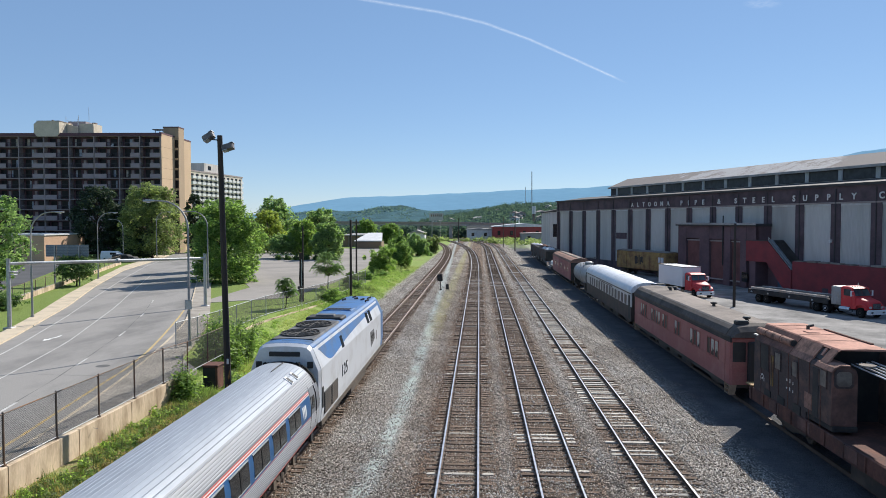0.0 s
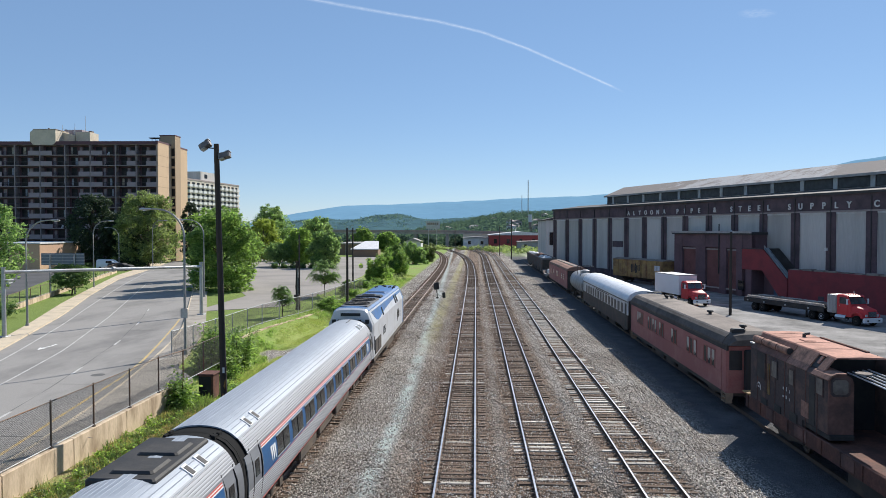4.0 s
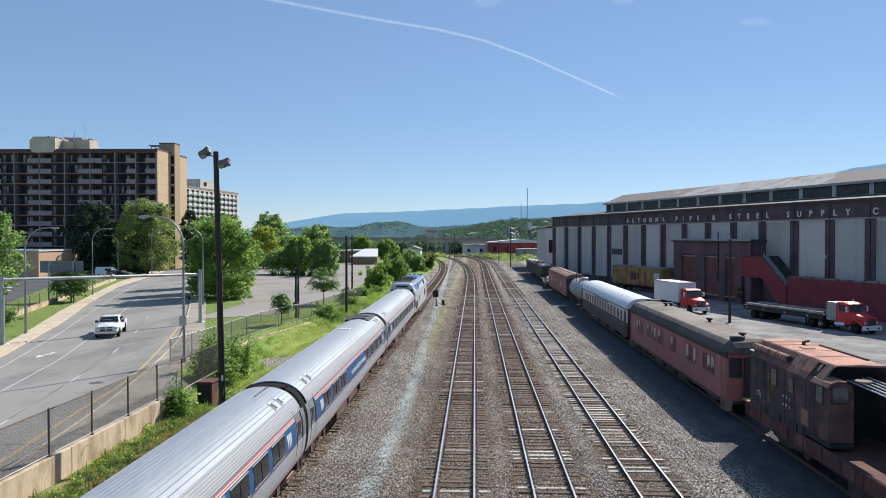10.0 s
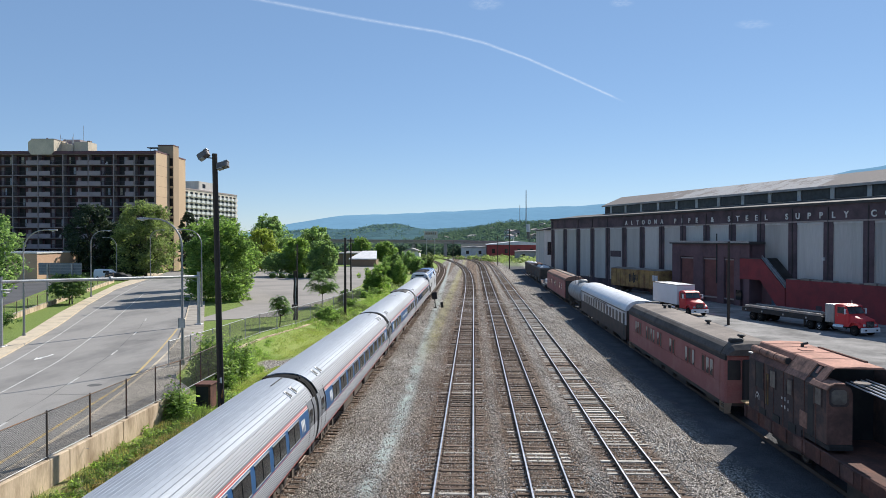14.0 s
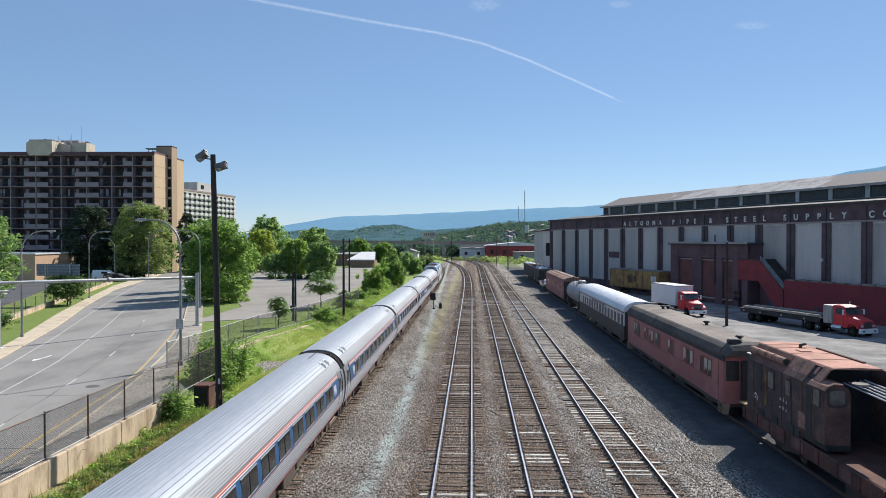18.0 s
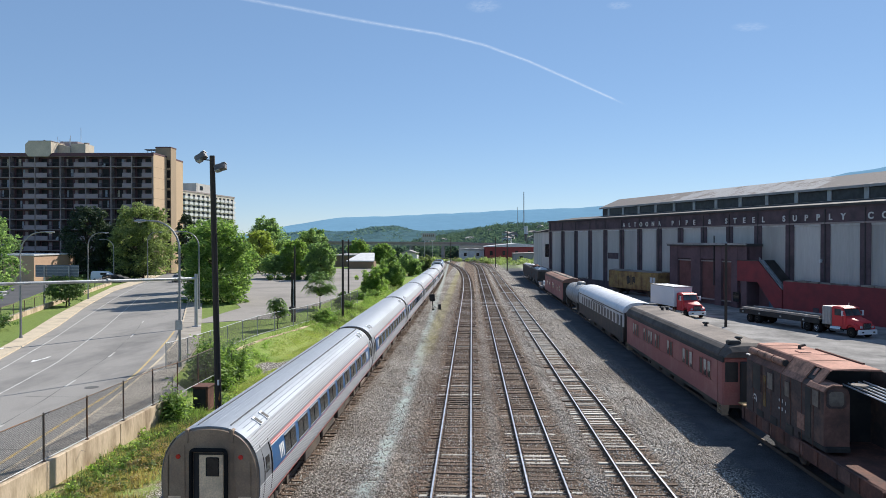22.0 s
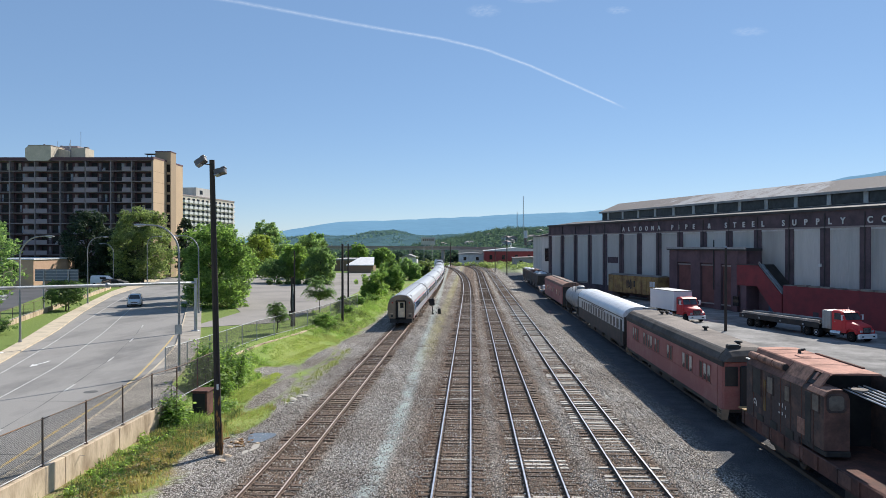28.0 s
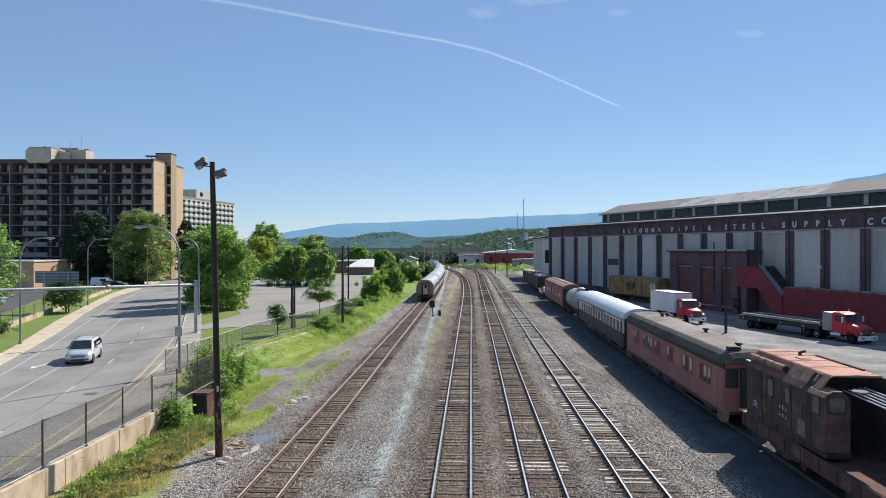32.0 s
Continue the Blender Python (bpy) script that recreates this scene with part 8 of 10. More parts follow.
def make_lot_building():
    c = thing("lot_building", "low brown building with white flat roof beside the lot", "building")
    part("wall", Build().box(-38.5, -30.5, 222, 228, 0.9, 3.3), M["brick_brown"], c)
    part("roof", Build().loft([[(-39.0, 221.4, 3.3), (-30.2, 221.4, 3.3), (-30.2, 221.4, 3.6), (-39.0, 221.4, 3.6)], [(-36.6, 235.5, 5.5), (-32.0, 235.5, 5.5), (-32.0, 235.5, 5.8), (-36.6, 235.5, 5.8)]], True), M["far_white"], c, "white sloping metal roof")
    part("gable", Build().loft([[(-38.6, 222, 3.2), (-30.5, 222, 3.2), (-30.5, 222, 3.3), (-38.6, 222, 3.3)], [(-36.4, 235.3, 3.2), (-32.2, 235.3, 3.2), (-32.2, 235.3, 5.45), (-36.4, 235.3, 5.45)]], True), M["brick_brown"], c)
    part("rear_wall", Build().box(-46, -38, 240, 262, 0.9, 4.6), M["brick_brown"], c)
    part("rear_roof", Build().bevel_box(-46.5, -37.5, 239.5, 263, 4.6, 5.1, 0.1), M["bridge"], c)
    part("canopy_post", Build().rod((-44, 239.7, 0.9), (-44, 239.7, 4.6), 0.1, k=6), M["galv"], c)
    w = thing("lot_shed", "small white shed beyond the lot", "shed")
    part("wall", Build().box(-26, -20, 262, 270, 0.5, 5.2), M["far_white"], w)
    part("roof", Build().prism([(-26.4, 5.2), (-23, 6.4), (-19.6, 5.2)], "y", 261.6, 270.4), M["bridge"], w)


make_lot_building()


# ---------------------------------------------------------------- far buildings and overpass
def make_overpass():
    c = thing("overpass", "long concrete road overpass crossing the valley", "bridge")
    part("deck", Build().loft([[(-170, 400 + d, z) for d, z in ((0, 7.9), (9, 7.9), (9, 9.3), (0, 9.3))], [(-8, 400 + d, z) for d, z in ((0, 6.9), (9, 6.9), (9, 8.3), (0, 8.3))], [(45, 400 + d, z) for d, z in ((0, 5.4), (9, 5.4), (9, 6.8), (0, 6.8))]], True), M["bridge"], c)
    part("parapet", Build().loft([[(-170, 399.7 + d, z) for d, z in ((0, 8.9), (0.3, 8.9), (0.3, 10.0), (0, 10.0))], [(-8, 399.7 + d, z) for d, z in ((0, 7.9), (0.3, 7.9), (0.3, 9.0), (0, 9.0))], [(45, 399.7 + d, z) for d, z in ((0, 6.4), (0.3, 6.4), (0.3, 7.5), (0, 7.5))]], True), M["slab"], c)
    part("abutment", Build().box(-7.0, 9.0, 399.9, 408.5, 0, 6.9), M["pale_block"], c, "pale concrete abutment wall")
    for i in range(11):
        x = -160 + i * 18
        part("pier", Build().bevel_box(x - 0.9, x + 0.9, 401, 408, -1, 7.9 - 0.0075 * (x + 160), 0.1), M["bridge"], c)
    b = thing("billboard", "grey roadside billboard on two posts above the overpass", "billboard")
    part("panel", Build().bevel_box(-27.5, -19.8, 393.8, 394.2, 9.9, 14.0, 0.1), M["bill"], b)
    for i in range(6):
        part("lettering_bar", Build().box(-26.6 + i * 1.05, -25.9 + i * 1.05, 393.74, 393.8, 12.0, 13.2), M["hopper_grey"], b)
    for x in (-26, -21.5):
        part("post", Build().rod((x, 394.2, 0), (x, 394.2, 11), 0.2, k=8), M["galv"], b)


M["bill"] = paint("grey_billboard", (0.45, 0.46, 0.47), 0.8)
make_overpass()


def shed(name, label, x0, x1, y0, y1, h, wall, roof, rise=1.2):
    c = thing(name, label, "building")
    part("wall", Build().box(x0, x1, y0, y1, -0.5, h), M[wall], c)
    part("roof", Build().prism([(x0 - 0.4, h), ((x0 + x1) / 2, h + rise), (x1 + 0.4, h), (x1 + 0.4, h - 0.25), (x0 - 0.4, h - 0.25)], "y", y0 - 0.4, y1 + 0.4), M[roof], c)
    n = max(2, int((x1 - x0) / 6))
    for i in range(n):
        x = x0 + (i + 0.5) * (x1 - x0) / n
        part("window", Build().box(x - 0.7, x + 0.7, y0 - 0.06, y0 + 0.04, h * 0.4, h * 0.7), M["window"], c)
    return c


shed("red_metal_shed", "long red metal shed with white roof", 6.5, 37, 345, 375, 7.0, "red_metal", "far_white", 1.6)
shed("brown_shed", "low grey-brown shed in front of the red one", 19, 44, 318, 332, 4.2, "bridge", "slab", 0.4)
shed("white_shed", "pale grey metal shed under the overpass", -6.1, 6.2, 352, 366, 5.5, "far_white", "bridge", 0.6)
shed("grey_side_building", "tall grey metal building beside the warehouse", 20.8, 27.5, 212, 240, 12.6, "sheet", "roof_dark", 0.8)


def make_mast(x, y, h, r):
    c = thing("radio_mast", "slender lattice radio mast on the hillside", "mast", m=pose(x, y, 0))
    b = Build()
    for a in range(3):
        q = 2 * math.pi * a / 3
        b.rod((r * math.cos(q), r * math.sin(q), 0), (r * 0.4 * math.cos(q), r * 0.4 * math.sin(q), h), r * 0.18, k=4)
    part("legs", b, M["galv"], c)
    b = Build()
    for i in range(int(h / 3)):
        z = i * 3.0
        for a in range(3):
            q, q2 = 2 * math.pi * a / 3, 2 * math.pi * (a + 1) / 3
            k = 1 - 0.6 * z / h
            b.rod((r * k * math.cos(q), r * k * math.sin(q), z), (r * k * math.cos(q2), r * k * math.sin(q2), min(h, z + 3)), r * 0.1, k=3)
    part("lacing", b, M["galv"], c)


make_mast(65.5, 900, 71, 1.1)
make_mast(58.0, 905, 52, 0.8)
wt = thing("stand_pipe", "white and dark water stand-pipe on the hillside", "tower")
part("column", Build().rod((42.5, 560, 0), (42.5, 560, 15), 1.2, k=14), M["hopper_grey"], wt)
part("tank", Build().rod((42.5, 560, 15), (42.5, 560, 21), 1.5, k=14), M["far_white"], wt)


def make_house(x, y, z, w, d, h, wall, roof, turn):
    c = thing("house", "small pale house with a pitched roof on the hillside", "house", group="hillside houses", m=pose(x, y, z, 0, 0, turn))
    part("wall", Build().box(-w / 2, w / 2, -d / 2, d / 2, -6, h), M[wall], c)
    part("roof", Build().prism([(-w / 2 - 0.5, h), (0, h + w * 0.22), (w / 2 + 0.5, h)], "y", -d / 2 - 0.4, d / 2 + 0.4), M[roof], c)
    for xx in (-w * 0.25, w * 0.25):
        part("window", Build().box(xx - 0.6, xx + 0.6, -d / 2 - 0.05, -d / 2 + 0.05, h * 0.4, h * 0.75), M["window"], c)


rnd = random.Random(11)
for i in range(20):
    y = rnd.uniform(480, 900)
    x = rnd.uniform(-0.06, 0.2) * y
    make_house(x, y, 2.5 + max(0.0, (y - 470) * 0.05) * min(1.0, max(0.0, (x / y + 0.1) / 0.14)), rnd.uniform(5, 7), rnd.uniform(6, 10), rnd.uniform(4, 6.5), rnd.choice(["far_white", "pale_block", "far_white", "bridge"]), rnd.choice(["slab", "hopper_grey", "bridge"]), rnd.uniform(-40, 40))


# ---------------------------------------------------------------- vegetation
class Leaves:
    """Collects small folded leaves, four corners each."""

    def __init__(self):
        self.v = []

    def mesh(self, name, mat):
        v = np.concatenate(self.v)
        n = len(v)
        f = (np.array([(0, 1, 2), (0, 2, 3)])[None] + 4 * np.arange(n)[:, None, None]).reshape(-1, 3)
        return array_mesh(name, v.reshape(-1, 3), f, mat)


def array_mesh(name, v, f, mat):
    me = bpy.data.meshes.new(name)
    me.vertices.add(len(v))
    me.vertices.foreach_set("co", np.ascontiguousarray(v, np.float32).ravel())
    me.loops.add(len(f) * 3)
    me.loops.foreach_set("vertex_index", f.ravel().astype(np.int32))
    me.polygons.add(len(f))
    me.polygons.foreach_set("loop_start", np.arange(0, len(f) * 3, 3, dtype=np.int32))
    me.update(calc_edges=True)
    me.materials.append(mat)
    return me


def unit(a):
    return a / np.maximum(1e-6, np.linalg.norm(a, axis=1, keepdims=True))


def leaf_cloud(b, rnd, cx, cy, cz, rx, ry, rz, n, size):
    """Small folded leaves in a shell round a clump centre."""
    if n < 1:
        return
    g = np.random.default_rng(rnd.randrange(1 << 30))
    d = unit(g.normal(0, 1, (n, 3)))
    k = np.where(g.random(n) < 0.75, g.uniform(0.55, 1.06, n), g.uniform(0.15, 0.6, n))
    k = np.where(g.random(n) < 0.06, g.uniform(1.05, 1.3, n), k)
    p = np.array((cx, cy, cz)) + d * np.array((rx, ry, rz)) * k[:, None]
    s = (size * g.uniform(0.55, 1.4, n))[:, None]
    u = unit(g.normal(0, 1, (n, 3)) * (1, 1, 0.6))
    w = unit(d + g.normal(0, 0.5, (n, 3)) * (1, 1, 0.6) + (0, 0, 0.5))
    v = unit(np.cross(w, u))
    b.v.append(np.stack([p - u * s, p + v * s * 0.45, p + u * s, p - v * s * 0.45 - w * s * 0.12], 1))


def quick_mesh(name, b, mat):
    if isinstance(b, Leaves):
        return b.mesh(name, mat)
    me = bpy.data.meshes.new(name)
    me.from_pydata(b.v, [], b.f)
    me.materials.append(mat)
    return me


def make_tree(x, y, h, w, seed, mat="leaf", label="", trunk=0.25, leaves=5000, size=0.2, low=0.22, base=None, shape=1.0, name="tree"):
    rnd = random.Random(seed)
    z0 = ground_z(x, y) if base is None else base
    c = thing(name, label or "broad-leaved tree in full summer leaf", "tree", group="trees", m=pose(x, y, z0 - 0.05))
    tb = Build()
    tb.tube([(0, 0, 0), (0.05, 0, h * 0.15), (-0.05, 0.05, h * 0.4), (0.1, 0, h * 0.75)], [trunk, trunk * 0.8, trunk * 0.6, trunk * 0.2], 8)
    clumps = []
    n = 80
    for i in range(n):
        a = i * 2.39996 + rnd.uniform(-0.5, 0.5)
        t = (i + 0.5) / n
        zc = h * (low + (0.93 - low) * t)
        prof = math.sqrt(max(0.03, 1 - ((t - 0.38) / (0.68 if t > 0.38 else 0.5)) ** 2)) * shape
        r = w / 2 * prof * rnd.uniform(0.25, 1.0) ** 0.6 * 0.86
        cx, cy = r * math.cos(a), r * math.sin(a)
        cr = w * rnd.uniform(0.08, 0.15) * (1.15 - 0.4 * t)
        clumps.append((cx, cy, zc + rnd.gauss(0, 0.02) * h, cr))
        if i % 3 == 0:
            tb.tube([(0, 0, max(h * 0.12, zc - h * 0.2)), (cx * 0.5, cy * 0.5, zc - h * 0.06), (cx, cy, zc)], [trunk * 0.35, trunk * 0.22, trunk * 0.08], 5)
    part("trunk", tb, M["bark"], c)
    b = Leaves()
    for cx, cy, cz, cr in clumps:
        leaf_cloud(b, rnd, cx, cy, cz, cr, cr, cr * 0.8, int(leaves * 1.5) // n, size * 0.85)
        for q in range(4):
            d = Vector((rnd.gauss(0, 1), rnd.gauss(0, 1), rnd.gauss(0, 0.7))).normalized() * cr * rnd.uniform(0.7, 1.3)
            k = cr * rnd.uniform(0.25, 0.5)
            leaf_cloud(b, rnd, cx + d.x, cy + d.y, cz + d.z, k, k, k * 0.7, int(leaves * 0.35) // n, size * 0.8)
    part("crown", quick_mesh("crown", b, M[mat]), None, c)
    return c


def make_bush(x, y, h, w, seed, mat="leaf", label="dense green roadside bush", leaves=1800, size=0.14, base=None, d=None):
    rnd = random.Random(seed)
    z0 = ground_z(x, y) if base is None else base
    c = thing("bush", label, "bush", group="bushes", m=pose(x, y, z0 - 0.05))
    tb = Build()
    b = Leaves()
    n = 22
    leaves, size = int(leaves * 1.7), size * 0.8
    d = d or w
    for i in range(n):
        a = i * 2.39996
        r = (i / n) ** 0.5 * 0.36
        cx, cy = r * w * math.cos(a), r * d * math.sin(a)
        cz = h * rnd.uniform(0.14, 0.78) * (1 - 0.35 * (r / 0.36) ** 2)
        tb.tube([(cx * 0.3, cy * 0.3, 0), (cx, cy, cz)], [0.05, 0.015], 5)
        leaf_cloud(b, rnd, cx, cy, cz, w * rnd.uniform(0.1, 0.2), d * rnd.uniform(0.1, 0.2), h * rnd.uniform(0.1, 0.22), leaves // n, size)
        for q in range(3):
            px, py, pz = cx + rnd.gauss(0, 0.16) * w, cy + rnd.gauss(0, 0.16) * d, max(0.15, cz + rnd.gauss(0.05, 0.17) * h)
            leaf_cloud(b, rnd, px, py, pz, w * 0.09, d * 0.09, h * 0.09, leaves // (5 * n), size * 1.1)
    part("stem", tb, M["bark"], c)
    part("foliage", quick_mesh("foliage", b, M[mat]), None, c)
    return c


def make_vine(x, y, h, wx, wy, seed, label, leaves):
    """Vines and saplings: uneven upright shoots with drooping leaves."""
    rnd = random.Random(seed)
    c = thing("vine_bush", label, "bush", group="bushes", m=pose(x, y, ground_z(x, y) - 0.05))
    tb, b = Build(), Build()
    n = 26
    for i in range(n):
        px, py = rnd.uniform(-0.5, 0.5) * wx, rnd.uniform(-0.5, 0.5) * wy
        e = 1.0 - 0.55 * (2 * abs(py) / wy) ** 2
        top = h * rnd.uniform(0.35, 1.0) * e
        lx, ly = rnd.gauss(0, 0.16), rnd.gauss(0, 0.2)
        tb.tube([(px, py, 0), (px + lx * 0.4, py + ly * 0.4, top * 0.55), (px + lx, py + ly, top)], [0.035, 0.02, 0.008], 5)
        m = int(leaves * 2.4) // n
        for j in range(m):
            t = rnd.random() ** 0.7
            p = Vector((px + lx * t + rnd.gauss(0, 0.24), py + ly * t + rnd.gauss(0, 0.28), top * t + rnd.gauss(0.0, 0.08)))
            s = rnd.uniform(0.1, 0.24)
            a = rnd.uniform(0, 6.28)
            u = Vector((math.cos(a), math.sin(a), rnd.uniform(-0.9, 0.25))).normalized()
            v = u.cross(Vector((rnd.gauss(0, 0.35), rnd.gauss(0, 0.35), 1))).normalized()
            k = len(b.v)
            b.v += [tuple(p), tuple(p + u * s * 0.55 + v * s * 0.38), tuple(p + u * s * 1.2), tuple(p + u * s * 0.55 - v * s * 0.38 - Vector((0, 0, 0.03)))]
            b.f += [(k, k + 1, k + 2), (k, k + 2, k + 3)]
            b.mi += [0, 0]
    part("stem", tb, M["bark"], c)
    part("foliage", quick_mesh("foliage", b, M["leaf_vine"]), None, c)


def make_sumac(x, y, h, seed):
    """Slender stem with layered fans of long leaflets."""
    rnd = random.Random(seed)
    c = thing("sumac_tree", "slender sumac sapling with layered feathery leaves by the fence", "tree", group="trees", m=pose(x, y, ground_z(x, y) - 0.05))
    tb, b = Build(), Build()
    heads = [(0.0, 0.0, h * 0.92)]
    for i in range(14):
        a, t = i * 2.4, rnd.uniform(0.42, 0.9)
        r = h * 0.34 * math.sqrt(max(0.1, 1 - ((t - 0.62) / 0.4) ** 2)) * rnd.uniform(0.4, 1.0)
        heads.append((r * math.cos(a), r * math.sin(a), h * t))
    tb.tube([(0, 0, 0), (0.08, 0, h * 0.35), (0, 0, h * 0.95)], [0.06, 0.045, 0.02], 6)
    for hx, hy, hz in heads:
        tb.tube([(0.05, 0, h * 0.35), (hx * 0.6, hy * 0.6, hz - 0.3), (hx, hy, hz)], [0.035, 0.022, 0.012], 5)
        for i in range(14):
            a = i * 2.4 + rnd.uniform(-0.3, 0.3)
            L = h * rnd.uniform(0.13, 0.22)
            rise = rnd.uniform(0.1, 0.9)
            for j in range(9):
                t = (j + 1) / 9
                p = Vector((hx + math.cos(a) * L * t, hy + math.sin(a) * L * t, hz + rise * L * math.sin(2.2 * t) - 0.7 * L * t * t))
                for s in (-1, 1):
                    u = Vector((-math.sin(a) * s + 0.3 * math.cos(a), math.cos(a) * s + 0.3 * math.sin(a), -0.35)).normalized() * L * 0.36
                    v = Vector((math.cos(a), math.sin(a), 0)) * L * 0.12
                    k = len(b.v)
                    b.v += [tuple(p - v), tuple(p + u), tuple(p + v)]
                    b.f.append((k, k + 1, k + 2))
                    b.mi.append(0)
    part("stem", tb, M["bark"], c)
    part("foliage", quick_mesh("foliage", b, M["leaf_mid"]), None, c)


make_tree(-36.2, 100.0, 11.9, 11.4, 1, "leaf", "full leafy green street tree shading the road", 0.3, 15000, 0.22, 0.05)
make_tree(-40.4, 110.0, 12.4, 7.4, 2, "leaf", "leafy green street tree shading the road", 0.28, 9000, 0.22, 0.1)
make_tree(-45.4, 122.0, 12.6, 6.6, 3, "leaf_mid", "leafy green street tree shading the road", 0.28, 7500, 0.24, 0.12)
make_tree(-74.8, 160.0, 17.6, 14.4, 4, "leaf_sage", "tall green tree before the apartment block", 0.4, 11000, 0.28, 0.12)
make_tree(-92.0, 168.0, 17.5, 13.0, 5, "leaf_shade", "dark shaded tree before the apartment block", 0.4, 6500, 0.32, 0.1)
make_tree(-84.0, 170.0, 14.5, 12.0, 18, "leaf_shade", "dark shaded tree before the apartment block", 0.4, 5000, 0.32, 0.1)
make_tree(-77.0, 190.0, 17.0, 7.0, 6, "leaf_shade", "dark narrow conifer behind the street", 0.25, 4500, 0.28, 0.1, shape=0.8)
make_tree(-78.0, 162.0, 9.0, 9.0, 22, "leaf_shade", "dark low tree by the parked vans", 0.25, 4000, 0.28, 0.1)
make_tree(-53.4, 76.0, 12.0, 7.6, 7, "leaf_mid", "green tree overhanging the side street", 0.25, 5500, 0.2, 0.2)
make_tree(-54.2, 93.5, 4.2, 5.6, 8, "leaf_dark", "dark small round crab-apple tree in the grass strip", 0.14, 3600, 0.15, 0.3)
make_tree(-62.0, 215.0, 16.0, 14.0, 9, "leaf_mid", "large round green tree beyond the lot", 0.4, 9000, 0.32, 0.1)
make_tree(-57.6, 192.0, 11.8, 9.4, 10, "leaf_yellow", "yellow-green tree beyond the lot", 0.25, 6500, 0.28, 0.06)
make_tree(-42.8, 190.0, 12.0, 11.0, 11, "leaf_mid", "green tree at the back of the lot", 0.3, 9000, 0.28, 0.05)
make_tree(-41.2, 166.0, 9.2, 8.4, 12, "leaf_bright", "green tree on the lot's planted island", 0.16, 7500, 0.25, 0.12)
make_tree(-34.0, 160.0, 8.6, 7.8, 17, "leaf_mid", "dense dark green tree on the lot's planted island", 0.16, 8500, 0.24, 0.14)
make_tree(-45.6, 164.0, 5.6, 7.6, 13, "leaf_mid", "small bushy tree on the lot's planted island", 0.16, 4500, 0.22, 0.3)
make_tree(-44.5, 280.0, 9.4, 10.0, 19, "leaf", "green tree behind the low lot building", 0.25, 3500, 0.4, 0.1)
make_tree(-35.5, 286.0, 8.8, 10.0, 20, "leaf", "green tree behind the low lot building", 0.25, 3500, 0.4, 0.1)
make_sumac(-19.6, 91.5, 4.8, 14)
make_bush(-16.9, 122.5, 4.6, 4.9, 31, "leaf_bright", "bright green rounded bush beside the track", 5200, 0.19)
make_bush(-17.0, 150.0, 6.8, 5.8, 32, "leaf", "tall green thicket beside the track", 6500, 0.22)
make_bush(-17.0, 199.0, 7.2, 6.0, 34, "leaf_mid", "tall grey-green thicket beside the track", 4600, 0.28)
make_bush(-14.6, 214.0, 5.4, 5.0, 33, "leaf_olive", "grey-green thicket beside the far curve", 3000, 0.28)
make_bush(-27.0, 246.0, 5.0, 7.0, 36, "leaf_dark", "dark thicket by the far curve", 3000, 0.3)
make_vine(-16.5, 47.6, 3.6, 1.2, 4.4, 37, "vine-covered bush against the fence", 2600)
make_vine(-17.3, 45.6, 3.9, 1.6, 2.4, 38, "vine-covered bush climbing the fence", 1900)
make_vine(-17.6, 53.0, 1.6, 1.2, 4.0, 39, "weedy green bush on the bank", 700)
make_vine(-15.9, 37.6, 2.1, 0.6, 1.9, 40, "vines growing over the end of the wall", 900)
make_vine(-14.9, 41.8, 0.8, 0.9, 2.4, 41, "low weedy green bush beside the cabinet", 450)
make_sumac(-19.35, 70.5, 3.1, 42)
make_bush(-16.4, 79.0, 1.7, 3.0, 43, "leaf", "weedy shrub in the bank grass", 1500, 0.13)
make_bush(-16.4, 92.0, 1.3, 2.4, 44, "leaf", "weedy shrub in the bank grass", 1500, 0.14)
make_bush(-16.6, 106.0, 1.3, 2.4, 45, "leaf", "weedy shrub in the bank grass", 1500, 0.15)
make_bush(-17.5, 97.0, 2.0, 2.6, 46, "leaf_dark", "weedy shrub by the fence", 1500, 0.15)
make_bush(-47.0, 68.0, 2.4, 4.0, 47, "leaf_dark", "low shrub by the side street", 1800, 0.13)
make_bush(-15.8, 113.0, 1.2, 2.2, 48, "leaf", "weedy shrub in the bank grass", 1500, 0.15)
for i in range(7):
    make_bush(-44.4 + i * 2.0, 156.0 + 0.3 * i, 1.4, 1.7, 60 + i, "leaf_dark", "clipped round hedge shrub at the lot's edge", 500, 0.16)


def in_oval(x, y, o, k=1.0):
    return ((x - o[0]) / o[2]) ** 2 + ((y - o[1]) / o[3]) ** 2 < k


def grows(x, y):
    """Where grass covers the bank."""
    if x > -12.6 + 0.7 * noise.noise((x, y * 0.5, 1)):
        return any(in_oval(x, y, o) for o in GRASS_SPOTS)
    return not any(in_oval(x, y, o, 1.1) for o in GRAVEL_SPOTS) and noise.noise((x * 0.6, y * 0.35, 7)) > -0.35


